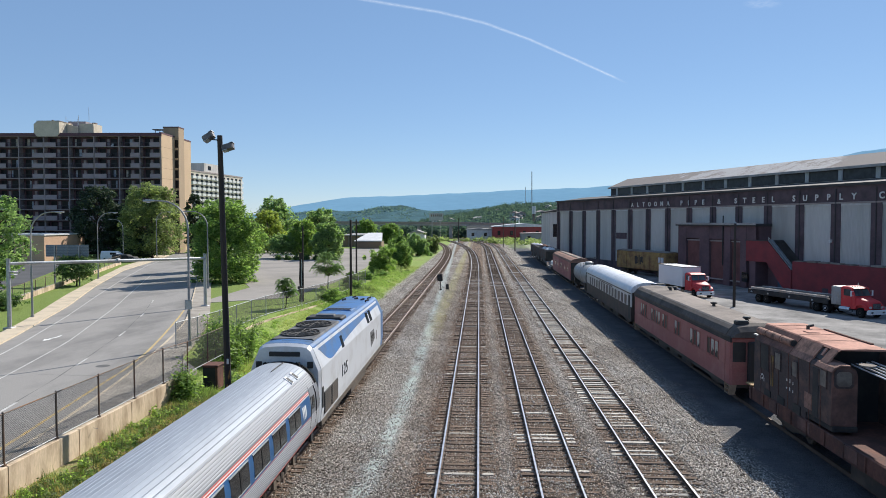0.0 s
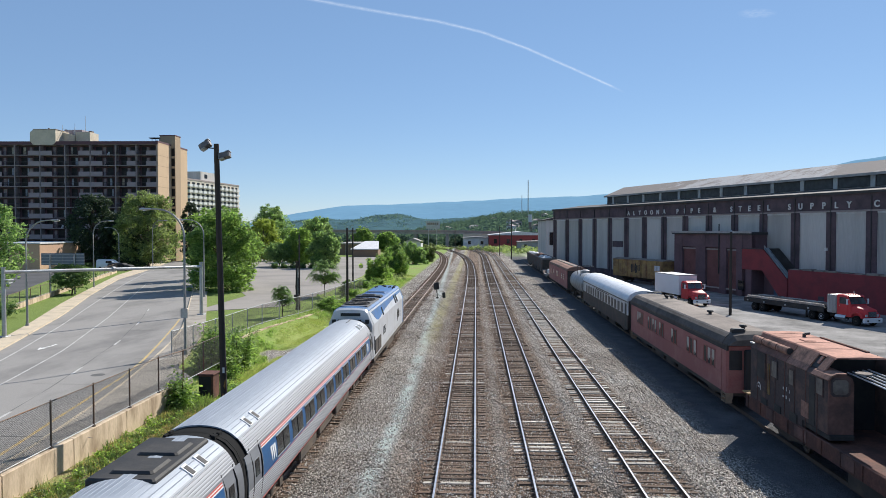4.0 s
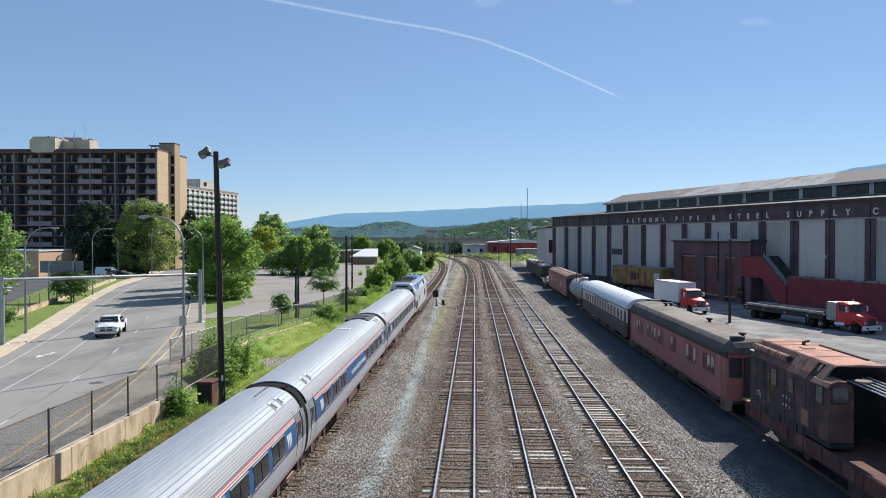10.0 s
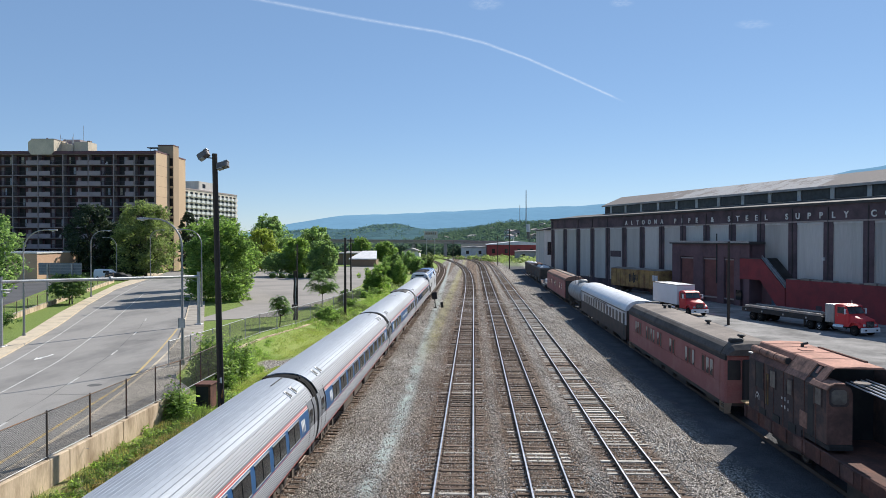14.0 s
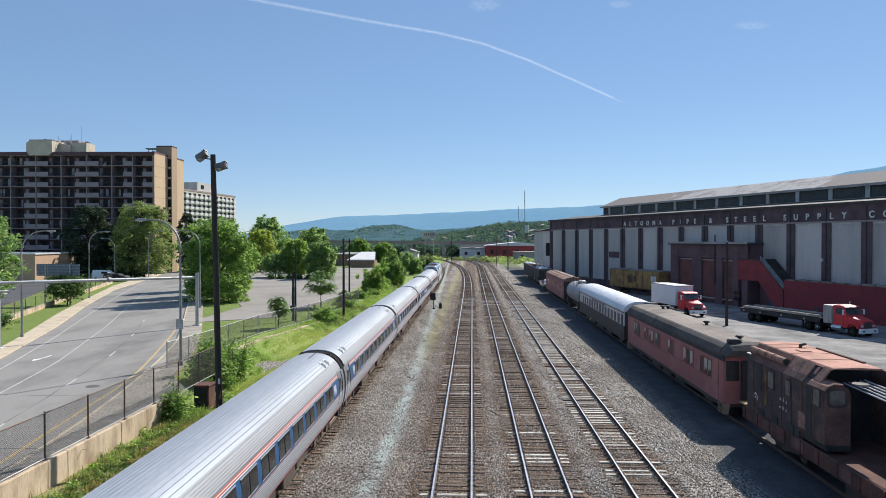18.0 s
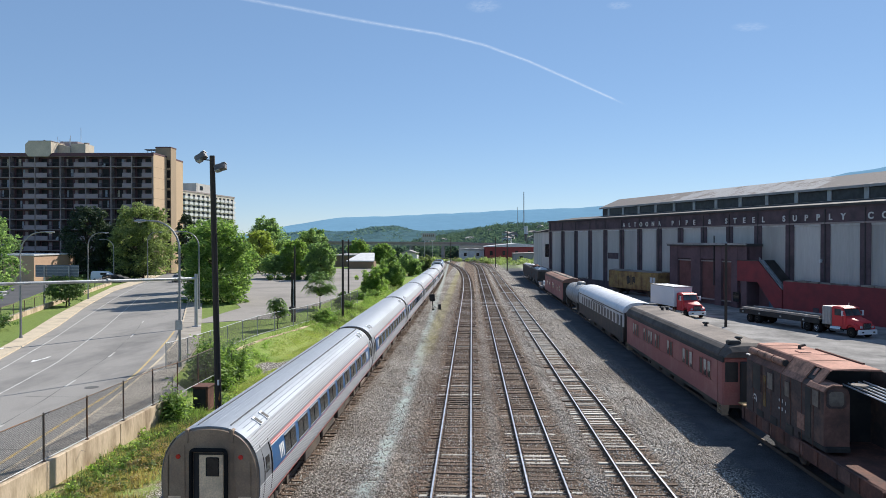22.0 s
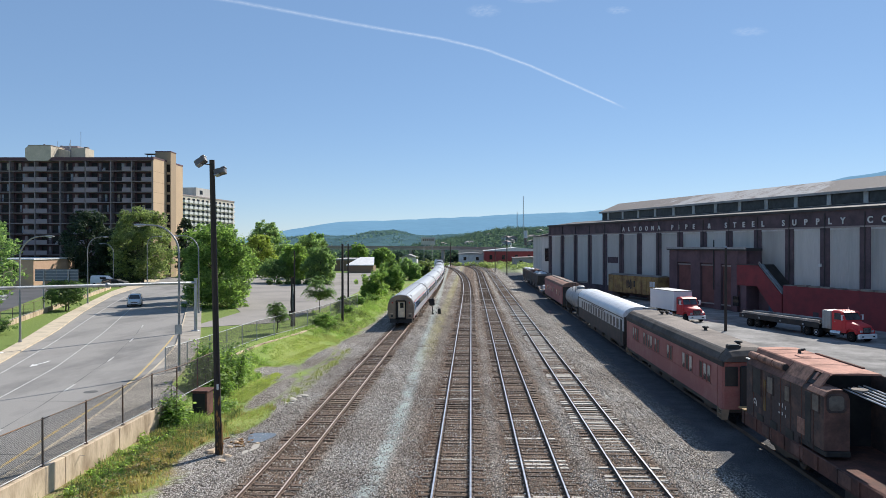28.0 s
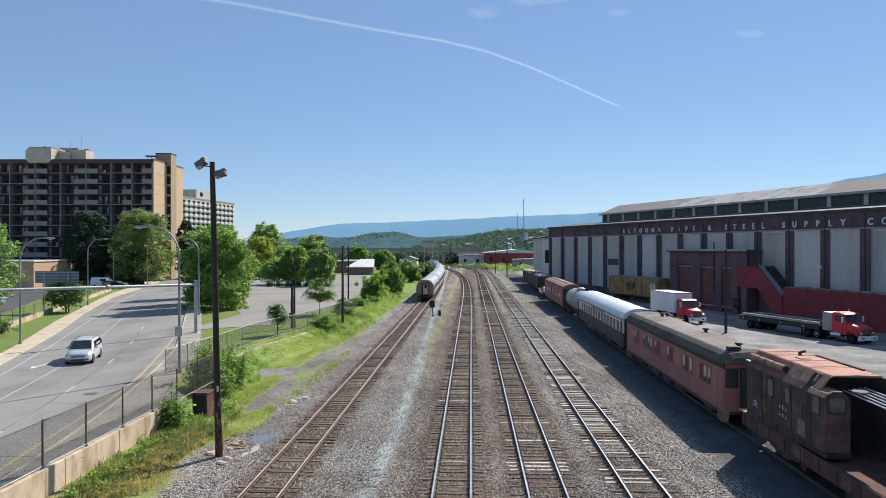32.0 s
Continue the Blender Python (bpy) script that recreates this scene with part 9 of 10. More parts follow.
def blades(name, label, spots, mat, height, seed, parts=6, test=grows):
    """Grass and weeds as thin blades; spots give (x, y, spread, half length, tufts)."""
    rnd = random.Random(seed)
    b = Build()
    for sx, sy, wx, wy, n in spots:
        for i in range(n):
            x, y = rnd.gauss(sx, wx), rnd.uniform(sy - wy, sy + wy)
            if x > -10.7 or x < fence_line(y) + 0.1 or not test(x, y):
                continue
            z = ground_z(x, y) - 0.03
            big = height * (0.6 + 0.9 * max(0.0, noise.noise((x * 0.8, y * 0.4, 3)) + 0.2))
            if any(in_oval(x, y, o) for o in TURF_SPOTS):
                big = min(big, 0.1)
            for j in range(parts):
                a = rnd.uniform(0, 6.28)
                hh = big * rnd.uniform(0.4, 1.25)
                px, py = x + rnd.gauss(0, 0.1), y + rnd.gauss(0, 0.12)
                w = 0.012 + 0.02 * rnd.random()
                lean = hh * rnd.uniform(0.1, 0.7)
                k = len(b.v)
                b.v += [(px - w * math.sin(a), py + w * math.cos(a), z), (px + w * math.sin(a), py - w * math.cos(a), z), (px + lean * math.cos(a), py + lean * math.sin(a), z + hh)]
                b.f.append((k, k + 1, k + 2))
                b.mi.append(0)
    ob = part(name, quick_mesh(name, b, M[mat]), None)
    tagged(ob, label, "grass", kind="stuff")


blades("bank_grass", "short green grass and weeds on the railway bank",
       [(-14.4, 36, 1.1, 14, 3300), (-15.4, 60, 1.5, 16, 3600), (-14.6, 92, 1.4, 20, 3000), (-13.8, 128, 1.5, 24, 2200)], "grass", 0.2, 5)
blades("tall_bank_weeds", "taller weed clumps scattered on the bank",
       [(-15.2, 46, 0.5, 9, 500), (-17.0, 64, 0.8, 12, 900), (-15.0, 92, 1.4, 18, 1700), (-13.8, 120, 1.2, 20, 900)], "leaf_vine", 0.42, 15, 5)
blades("short_turf", "bright short turf in patches on the bank", [(-15.9, 65.5, 1.1, 7.2, 2600), (-14.9, 48.5, 0.5, 6.0, 1500), (-12.6, 40, 0.4, 3.0, 500)], "turf", 0.1, 45, 5,
       lambda x, y: any(in_oval(x, y, o) for o in TURF_SPOTS))
blades("track_weeds", "sparse brownish weeds in the gravel beside the track", [(-11.6, 52, 0.35, 8, 230), (-11.4, 62, 0.3, 6, 120), (-12.2, 40, 0.5, 4, 300)], "grass", 0.26, 16, 5,
       lambda x, y: any(in_oval(x, y, o) for o in WEED_SPOTS + GRASS_SPOTS))
blades("wall_weeds", "taller olive-green weeds along the foot of the wall", [(-15.3, 30, 0.5, 9, 650), (-13.9, 36, 0.7, 5, 200)], "leaf_olive", 0.4, 25, 5)
blades("dry_bank_grass", "dry straw-coloured grass on the lower bank", [(-14.2, 28, 0.9, 8, 2100), (-13.3, 37, 0.8, 6, 500), (-13.6, 60, 1.6, 22, 300)], "dry_grass", 0.26, 6)


def leafy_weeds(name, label, spots, mat, seed, size):
    """Low leafy clumps; spots give (x, y, spread, half length, clumps, height)."""
    rnd = random.Random(seed)
    b = Leaves()
    for sx, sy, wx, wy, n, h in spots:
        for i in range(n):
            y = rnd.uniform(sy - wy, sy + wy)
            x = rnd.gauss(sx, wx)
            if x > -10.9 or x < fence_line(y) + 0.15 or not grows(x, y) or any(in_oval(x, y, o, 1.2) for o in TURF_SPOTS):
                continue
            k = h * rnd.uniform(0.4, 1.2)
            leaf_cloud(b, rnd, x, y, ground_z(x, y) + k * 0.45, k * rnd.uniform(0.5, 1.0), k * rnd.uniform(0.6, 1.3), k * 0.6, int(30 + 50 * k), size)
    tagged(part(name, quick_mesh(name, b, M[mat]), None), label, "weeds", kind="stuff")


leafy_weeds("bank_weeds", "mixed green weeds along the wall and bank", [(-15.3, 31, 0.5, 8, 80, 0.35), (-17.2, 58, 1.0, 13, 110, 0.4), (-16.4, 88, 1.2, 17, 120, 0.5), (-15.0, 118, 1.2, 16, 90, 0.5)], "leaf_bright", 81, 0.075)
leafy_weeds("olive_weeds", "olive and brownish weeds on the lower bank", [(-14.4, 30, 0.8, 8, 150, 0.32), (-13.6, 40, 0.7, 7, 50, 0.3), (-16.4, 74, 1.4, 22, 90, 0.45), (-15.2, 86, 1.3, 10, 170, 0.55)], "leaf_olive", 82, 0.06)
leafy_weeds("brown_weeds", "withered brown weeds at the foot of the bank", [(-14.2, 30, 0.7, 7, 60, 0.3), (-13.4, 34, 0.6, 3, 26, 0.3)], "dry_grass", 83, 0.06)


def slope_z(x, y):
    """Height of the far town's slope, which rises towards the yard's side."""
    side = min(1.0, max(0.0, (x / y + 0.1) / 0.14))
    return max(0.0, (y - 470) * 0.05) * side


def wooded_town():
    """Tree clumps over the far slopes."""
    rnd = random.Random(77)
    for name, label, n, ylo, yhi in (("far_woods", "hazy green woods across the valley floor and slopes", 2700, 470, 1050), ("valley_trees", "rows of trees beyond the overpass", 420, 405, 520)):
        b = Leaves()
        for i in range(n):
            y = rnd.uniform(ylo, yhi)
            x = rnd.uniform(-0.3, 0.22) * y
            z = slope_z(x, y)
            r = rnd.uniform(3.0, 6.0) * (1.0 if x / y > -0.08 else 0.8)
            leaf_cloud(b, rnd, x, y, z + r * 0.7, r, r, r * 0.9, 100, 1.15)
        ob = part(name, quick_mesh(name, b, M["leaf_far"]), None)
        tagged(ob, label, "woods", kind="stuff")


# both leaf colours are bluer and paler, with the air's haze mixed in
M["leaf_far"] = leaf_material("haze_tinted_far_leaves", (0.058, 0.098, 0.108), (0.13, 0.19, 0.185), 0.4, 0.0)
M["leaf_haze"] = leaf_material("haze_tinted_wood_leaves", (0.115, 0.19, 0.235), (0.175, 0.265, 0.305), 0.3, 0.0)
wooded_town()


def hill_woods():
    """Crowns that cover the hill behind the town."""
    rnd = random.Random(52)
    b = Leaves()
    hx, hz = [p[0] for p in HILL], [p[1] for p in HILL]
    for i in range(2700):
        t = rnd.uniform(0.0, 0.97) ** 0.6
        x = rnd.uniform(-430, 330)
        z = float(np.interp(x, hx, hz)) * math.sin(t * math.pi / 2) ** 1.2 - 6
        r = rnd.uniform(5.0, 10.0)
        leaf_cloud(b, rnd, x, 1500 - 620 * (1 - t), z + 0.05 * r, r * 1.2, r, r * 0.55, 60, 2.3)
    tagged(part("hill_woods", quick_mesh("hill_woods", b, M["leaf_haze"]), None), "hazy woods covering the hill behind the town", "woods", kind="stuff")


hill_woods()


def far_scrub():
    """Low scrub along the far bend and before the sheds."""
    rnd = random.Random(31)
    b = Leaves()
    for i in range(260):
        y = rnd.uniform(285, 345)
        x = rnd.uniform(-34, 46)
        r = rnd.uniform(0.8, 1.9)
        if abs(x - on_line(1, y)[0].x) < 14 and y < 335:
            continue
        leaf_cloud(b, rnd, x, y, r * 0.6, r * 1.3, r, r * 0.9, 70, 0.4)
    for i in range(110):
        y = rnd.uniform(130, 235)
        x = fence_line(y) + rnd.uniform(0.3, 5.0)
        r = rnd.uniform(0.2, 0.5)
        leaf_cloud(b, rnd, x, y, ground_z(x, y) + r * 0.5, r * 1.2, r * 1.5, r * 0.8, 60, 0.2)
    ob = part("far_scrub", quick_mesh("far_scrub", b, M["leaf_sage"]), None)
    tagged(ob, "green scrub and weeds along the far bend", "scrub", kind="stuff")


far_scrub()


# ---------------------------------------------------------------- the sky's streaks
def make_contrail():
    D = 4300.0
    m, nt, bs = blank("contrail_vapour")
    # the vapour's sunlit white is emitted by the material
    em = node(nt, "ShaderNodeEmission", Color=(0.75, 0.85, 1.0, 1), Strength=0.8)
    tr = nt.nodes.new("ShaderNodeBsdfTransparent")
    mx = nt.nodes.new("ShaderNodeMixShader")
    tc = nt.nodes.new("ShaderNodeTexCoord")
    uv = nt.nodes.new("ShaderNodeSeparateXYZ")
    nt.links.new(tc.outputs["UV"], uv.inputs[0])
    mp = nt.nodes.new("ShaderNodeMapping")
    mp.inputs["Scale"].default_value = (90, 2.5, 1)
    nt.links.new(tc.outputs["UV"], mp.inputs[0])
    nz = noise_of(nt, mp.outputs[0], 1.0, 5, 0.65)
    across = calc(nt, "SUBTRACT", 1.0, calc(nt, "MULTIPLY", calc(nt, "ABSOLUTE", calc(nt, "SUBTRACT", uv.outputs[1], 0.5)), 2.0), True)
    prof = ramp(nt, across, (0.0, (0, 0, 0)), (0.55, (0.5, 0.5, 0.5)), (1.0, (1, 1, 1)))
    along = ramp(nt, uv.outputs[0], (0.0, (0.0,) * 3), (0.12, (0.35,) * 3), (0.5, (0.5,) * 3), (0.9, (0.65,) * 3), (0.93, (0.25,) * 3), (1.0, (0.0,) * 3))
    fac = calc(nt, "MULTIPLY", calc(nt, "MULTIPLY", prof, along), ramp(nt, nz, (0.3, (0.35,) * 3), (0.65, (1,) * 3)))
    nt.links.new(fac, mx.inputs[0])
    nt.links.new(tr.outputs[0], mx.inputs[1])
    nt.links.new(em.outputs[0], mx.inputs[2])
    nt.links.new(mx.outputs[0], nt.nodes["Material Output"].inputs[0])
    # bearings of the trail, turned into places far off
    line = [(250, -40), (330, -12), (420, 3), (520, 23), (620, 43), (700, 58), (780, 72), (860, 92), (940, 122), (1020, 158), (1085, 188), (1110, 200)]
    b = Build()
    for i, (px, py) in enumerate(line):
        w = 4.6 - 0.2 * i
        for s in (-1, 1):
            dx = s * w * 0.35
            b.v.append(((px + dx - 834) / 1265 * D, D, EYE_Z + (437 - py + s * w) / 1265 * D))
    n = len(line)
    for i in range(n - 1):
        b.face((2 * i, 2 * i + 2, 2 * i + 3, 2 * i + 1))
    me = bpy.data.meshes.new("contrail")
    me.from_pydata(b.v, [], b.f)
    uvl = me.uv_layers.new()
    for poly in me.polygons:
        for li in poly.loop_indices:
            v = me.loops[li].vertex_index
            uvl.data[li].uv = ((v // 2) / (n - 1), v % 2)
    me.materials.append(m)
    ob = new("backdrop_contrail", me)
    ob.visible_shadow = False
    tagged(ob, "thin white aircraft contrail curving across the blue sky", "contrail", kind="structure")
    return ob


def make_wisps():
    """Faint shreds of cloud high above the yard."""
    D = 4400.0
    m, nt, bs = blank("thin_cloud")
    # the shreds glow on their own in place of sunlight
    em = node(nt, "ShaderNodeEmission", Color=(0.8, 0.88, 1.0, 1), Strength=0.8)
    tr = nt.nodes.new("ShaderNodeBsdfTransparent")
    mx = nt.nodes.new("ShaderNodeMixShader")
    tc = nt.nodes.new("ShaderNodeTexCoord")
    uv = nt.nodes.new("ShaderNodeSeparateXYZ")
    nt.links.new(tc.outputs["Generated"], uv.inputs[0])
    dx = calc(nt, "MULTIPLY", calc(nt, "SUBTRACT", uv.outputs[0], 0.5), 2.0)
    dz = calc(nt, "MULTIPLY", calc(nt, "SUBTRACT", uv.outputs[2], 0.5), 2.0)
    r = calc(nt, "SUBTRACT", 1.0, calc(nt, "ADD", calc(nt, "MULTIPLY", dx, dx), calc(nt, "MULTIPLY", dz, dz)), True)
    nz = ramp(nt, noise_of(nt, tc.outputs["Generated"], 5.0, 4), (0.35, (0.1,) * 3), (0.7, (1,) * 3))
    nt.links.new(calc(nt, "MULTIPLY", calc(nt, "MULTIPLY", r, nz), 0.22), mx.inputs[0])
    nt.links.new(tr.outputs[0], mx.inputs[1])
    nt.links.new(em.outputs[0], mx.inputs[2])
    nt.links.new(mx.outputs[0], nt.nodes["Material Output"].inputs[0])
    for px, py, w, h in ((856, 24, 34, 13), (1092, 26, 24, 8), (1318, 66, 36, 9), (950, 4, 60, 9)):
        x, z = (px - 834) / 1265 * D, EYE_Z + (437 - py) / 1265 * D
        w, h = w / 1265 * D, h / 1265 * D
        n = 20
        b = Build()
        k = b.verts([(x + w * math.cos(2 * math.pi * i / n), D + 2 * math.sin(i), z + h * math.sin(2 * math.pi * i / n)) for i in range(n)])
        b.face(tuple(range(k, k + n)))
        ob = part("backdrop_wisp", b, m)
        ob.visible_shadow = False
        tagged(ob, "faint white wisp of high cloud in the sky", "cloud", kind="structure")


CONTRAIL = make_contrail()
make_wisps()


# ---------------------------------------------------------------- puddle and litter by the pole
def puddle():
    m, nt, b = blank("shallow_puddle")
    b.inputs["Base Color"].default_value = (0.16, 0.17, 0.17, 1)
    b.inputs["Roughness"].default_value = 0.03
    rnd = random.Random(8)
    n = 22
    ring = [(-10.75 + (0.62 + 0.14 * math.sin(3 * a)) * math.cos(a), 36.0 + (1.15 + 0.25 * math.cos(2 * a)) * math.sin(a)) for a in (2 * math.pi * i / n for i in range(n))]
    ob = part("puddle", Build().prism(ring, "z", 0.0, 0.035), m)
    tagged(ob, "shallow rain puddle in the gravel reflecting sky", "puddle", kind="structure")
    for i in range(16):
        x, y = -11.6 + rnd.gauss(0, 0.45), 34.8 + rnd.gauss(0, 0.8)
        o = thing("wood_scrap", "small splintered scrap of orange wood on gravel", "debris", group="wood scraps", m=pose(x, y, ground_z(x, y) + 0.02, rnd.uniform(-10, 10), rnd.uniform(-10, 10), rnd.uniform(0, 180)))
        l = rnd.uniform(0.06, 0.2)
        part("splinter", Build().bevel_box(-l, l, -0.045, 0.045, -0.03, 0.03, 0.01), M["bare_wood"], o)
    for i in range(9):
        x, y = -11.4 + rnd.gauss(0, 0.6), 33.4 + rnd.gauss(0, 1.2)
        r = rnd.uniform(0.1, 0.28)
        o = thing("stone", "pale broken stone lying on the gravel", "stone", group="loose stones", m=pose(x, y, ground_z(x, y), 0, 0, rnd.uniform(0, 180)))
        part("rock", Build().loft([[(r * k * math.cos(a) * rnd.uniform(0.8, 1.2), r * k * math.sin(a), z * r) for a in (2 * math.pi * q / 7 for q in range(7))] for k, z in ((0.9, -0.2), (1.0, 0.15), (0.55, 0.45))], True), M["concrete"], o)


puddle()


def yard_puddles():
    m = bpy.data.materials["shallow_puddle"]
    n = 18
    for x, y, rx, ry in ((10.6, 126.0, 0.45, 1.7), (11.0, 119.0, 0.35, 1.1), (11.5, 106.0, 0.3, 0.9)):
        ring = [(x + rx * (1 + 0.2 * math.sin(3 * a + y)) * math.cos(a), y + ry * (1 + 0.15 * math.cos(2 * a)) * math.sin(a)) for a in (2 * math.pi * i / n for i in range(n))]
        ob = part("puddle", Build().prism(ring, "z", -0.02, 0.03), m)
        tagged(ob, "small rain puddle in the yard reflecting sky", "puddle", kind="structure")
    mud = paint("dried_pale_mud", (0.44, 0.41, 0.36), 0.95, 0, (0.32, 0.29, 0.25), 0.35, 14, 2.0, 0.3, 30, 0.15, spec=0.15)
    for x, y, rx, ry in ((-10.5, 34.3, 0.16, 0.75), (-10.7, 33.4, 0.12, 0.4)):
        ring = [(x + rx * (1 + 0.25 * math.sin(4 * a + y)) * math.cos(a), y + ry * (1 + 0.2 * math.cos(3 * a)) * math.sin(a)) for a in (2 * math.pi * i / n for i in range(n))]
        ob = part("mud_crust", Build().prism(ring, "z", -0.02, 0.03), mud)
        tagged(ob, "pale crust of dried mud by the puddle", "mud", kind="structure")
    rnd = random.Random(18)
    for i in range(7):
        x, y = -11.2 + rnd.gauss(0, 0.25), 44.6 + rnd.gauss(0, 1.2)
        r = rnd.uniform(0.12, 0.3)
        o = thing("stone", "pale broken stone lying on the gravel", "stone", group="loose stones", m=pose(x, y, ground_z(x, y), 0, 0, rnd.uniform(0, 180)))
        part("rock", Build().loft([[(r * k * math.cos(a) * rnd.uniform(0.8, 1.2), r * k * math.sin(a), z * r) for a in (2 * math.pi * q / 7 for q in range(7))] for k, z in ((0.9, -0.2), (1.0, 0.15), (0.55, 0.4))], True), M["pale_block"], o)


yard_puddles()


# ---------------------------------------------------------------- road vehicles
def car_wheel(parent, x, y, r=0.34, w=0.22):
    return truck_wheel(parent, x, y, r, w)


def body_loft(rows):
    """Rounded shell; rows of (y, half width low, half width top, z low, z top)."""
    rings = []
    for y, w0, w1, z0, z1 in rows:
        h = z1 - z0
        half = [(w0 * 0.9, z0), (w0 * 0.98, z0 + h * 0.12), (w0, z0 + h * 0.42), (w0 * 0.3 + w1 * 0.7, z0 + h * 0.78), (w1 * 0.96, z1 - h * 0.08), (w1 * 0.82, z1 - h * 0.015), (w1 * 0.4, z1)]
        rings.append([(x, y, z) for x, z in half] + [(-x, y, z) for x, z in half[::-1]])
    return Build().loft(rings, True)


def pane(c, name, pts, way, parent=None):
    """A dark window from four corners, 3 cm thick along way."""
    w = Vector(way) * 0.03
    return part(name, Build().loft([[tuple(Vector(p) + w) for p in pts], [tuple(Vector(p) - w) for p in pts]], True), M["car_glass"], parent or c)


def shrink(c, k):
    for ob in c.children_recursive:
        ob.data.transform(Matrix.Scale(k, 4))


def make_minivan():
    c = thing("minivan", "silver minivan driving along the road", "car")
    part("body", body_loft([(-2.5, 0.55, 0.5, 0.38, 0.62), (-2.44, 0.78, 0.66, 0.3, 0.78), (-2.25, 0.9, 0.8, 0.24, 0.9), (-1.7, 0.96, 0.88, 0.22, 1.02), (-1.1, 0.98, 0.92, 0.22, 1.1), (0.0, 0.98, 0.94, 0.22, 1.14),
                            (2.2, 0.98, 0.94, 0.24, 1.14), (2.44, 0.93, 0.88, 0.3, 1.1), (2.52, 0.82, 0.78, 0.4, 1.0)]), M["car_silver"], c, soft=True)
    part("cabin", body_loft([(-1.55, 0.9, 0.86, 0.98, 1.05), (-1.0, 0.93, 0.8, 1.0, 1.4), (-0.45, 0.94, 0.74, 1.0, 1.68), (0.1, 0.94, 0.73, 1.0, 1.76), (1.2, 0.94, 0.73, 1.0, 1.77), (2.0, 0.93, 0.72, 1.0, 1.72), (2.4, 0.92, 0.72, 1.0, 1.52)]), M["car_silver"], c, soft=True)
    pane(c, "windscreen", [(-0.8, -1.42, 1.13), (0.8, -1.42, 1.13), (0.64, -0.52, 1.66), (-0.64, -0.52, 1.66)], (0, -0.5, 0.86))
    pane(c, "rear_window", [(-0.66, 2.43, 1.2), (0.66, 2.43, 1.2), (0.6, 2.32, 1.56), (-0.6, 2.32, 1.56)], (0, 1, 0.2))
    for s in (-1, 1):
        for y0, y1, q in ((-0.95, 0.2, 0.5), (0.28, 1.2, 0.02), (1.28, 2.1, 0.0)):
            pane(c, "side_window", [(s * 0.95, y0, 1.17), (s * 0.95, y1, 1.17), (s * 0.8, y1 - 0.03, 1.6), (s * 0.8, y0 + q, 1.6)], (s * 0.94, 0, 0.3))
        part("headlight", body_loft([(-2.46, 0.1, 0.08, 0.66, 0.76), (-2.3, 0.2, 0.16, 0.66, 0.86), (-2.05, 0.12, 0.1, 0.74, 0.9)]), M["lamp_lens"], c)
        c.children[-1].data.transform(Matrix.Translation((s * 0.68, 0, 0.0)))
        part("mirror", Build().bevel_box(s * 1.05 - 0.1, s * 1.05 + 0.1, -0.85, -0.7, 1.08, 1.26, 0.04), M["car_silver"], c)
        for y in (-1.55, 1.5):
            car_wheel(c, s * 0.87, y)
        part("wheel_arch", Build().rod((s * 0.985, -1.55, 0.36), (s * 0.99, -1.55, 0.36), 0.4, k=18).rod((s * 0.985, 1.5, 0.36), (s * 0.99, 1.5, 0.36), 0.4, k=18), M["black"], c)
        part("tail_light", Build().bevel_box(s * 0.86 - 0.06, s * 0.86 + 0.06, 2.36, 2.48, 0.95, 1.4, 0.02), M["red_lamp"], c)
        part("fog_recess", Build().bevel_box(s * 0.66 - 0.12, s * 0.66 + 0.12, -2.5, -2.36, 0.38, 0.5, 0.02), M["black"], c)
        part("door_seam", Build().box(s * 0.985 - 0.004, s * 0.985 + 0.004, 0.23, 0.25, 0.4, 1.1).box(s * 0.985 - 0.004, s * 0.985 + 0.004, 1.23, 1.25, 0.4, 1.1), M["black"], c)
    part("grille", Build().bevel_box(-0.46, 0.46, -2.53, -2.38, 0.6, 0.73, 0.03), M["black"], c)
    part("grille_trim", Build().box(-0.44, 0.44, -2.55, -2.5, 0.655, 0.68), M["chrome"], c)
    part("lower_intake", Build().bevel_box(-0.5, 0.5, -2.54, -2.4, 0.33, 0.46, 0.02), M["black"], c)
    part("bumper", Build().bevel_box(-0.78, 0.78, -2.54, -2.36, 0.48, 0.59, 0.05), M["car_silver"], c)
    part("roof_rail", Build().rod((-0.62, 0.1, 1.78), (-0.62, 1.9, 1.76), 0.025, k=6).rod((0.62, 0.1, 1.78), (0.62, 1.9, 1.76), 0.025, k=6), M["black"], c)
    shrink(c, 0.95)
    return c


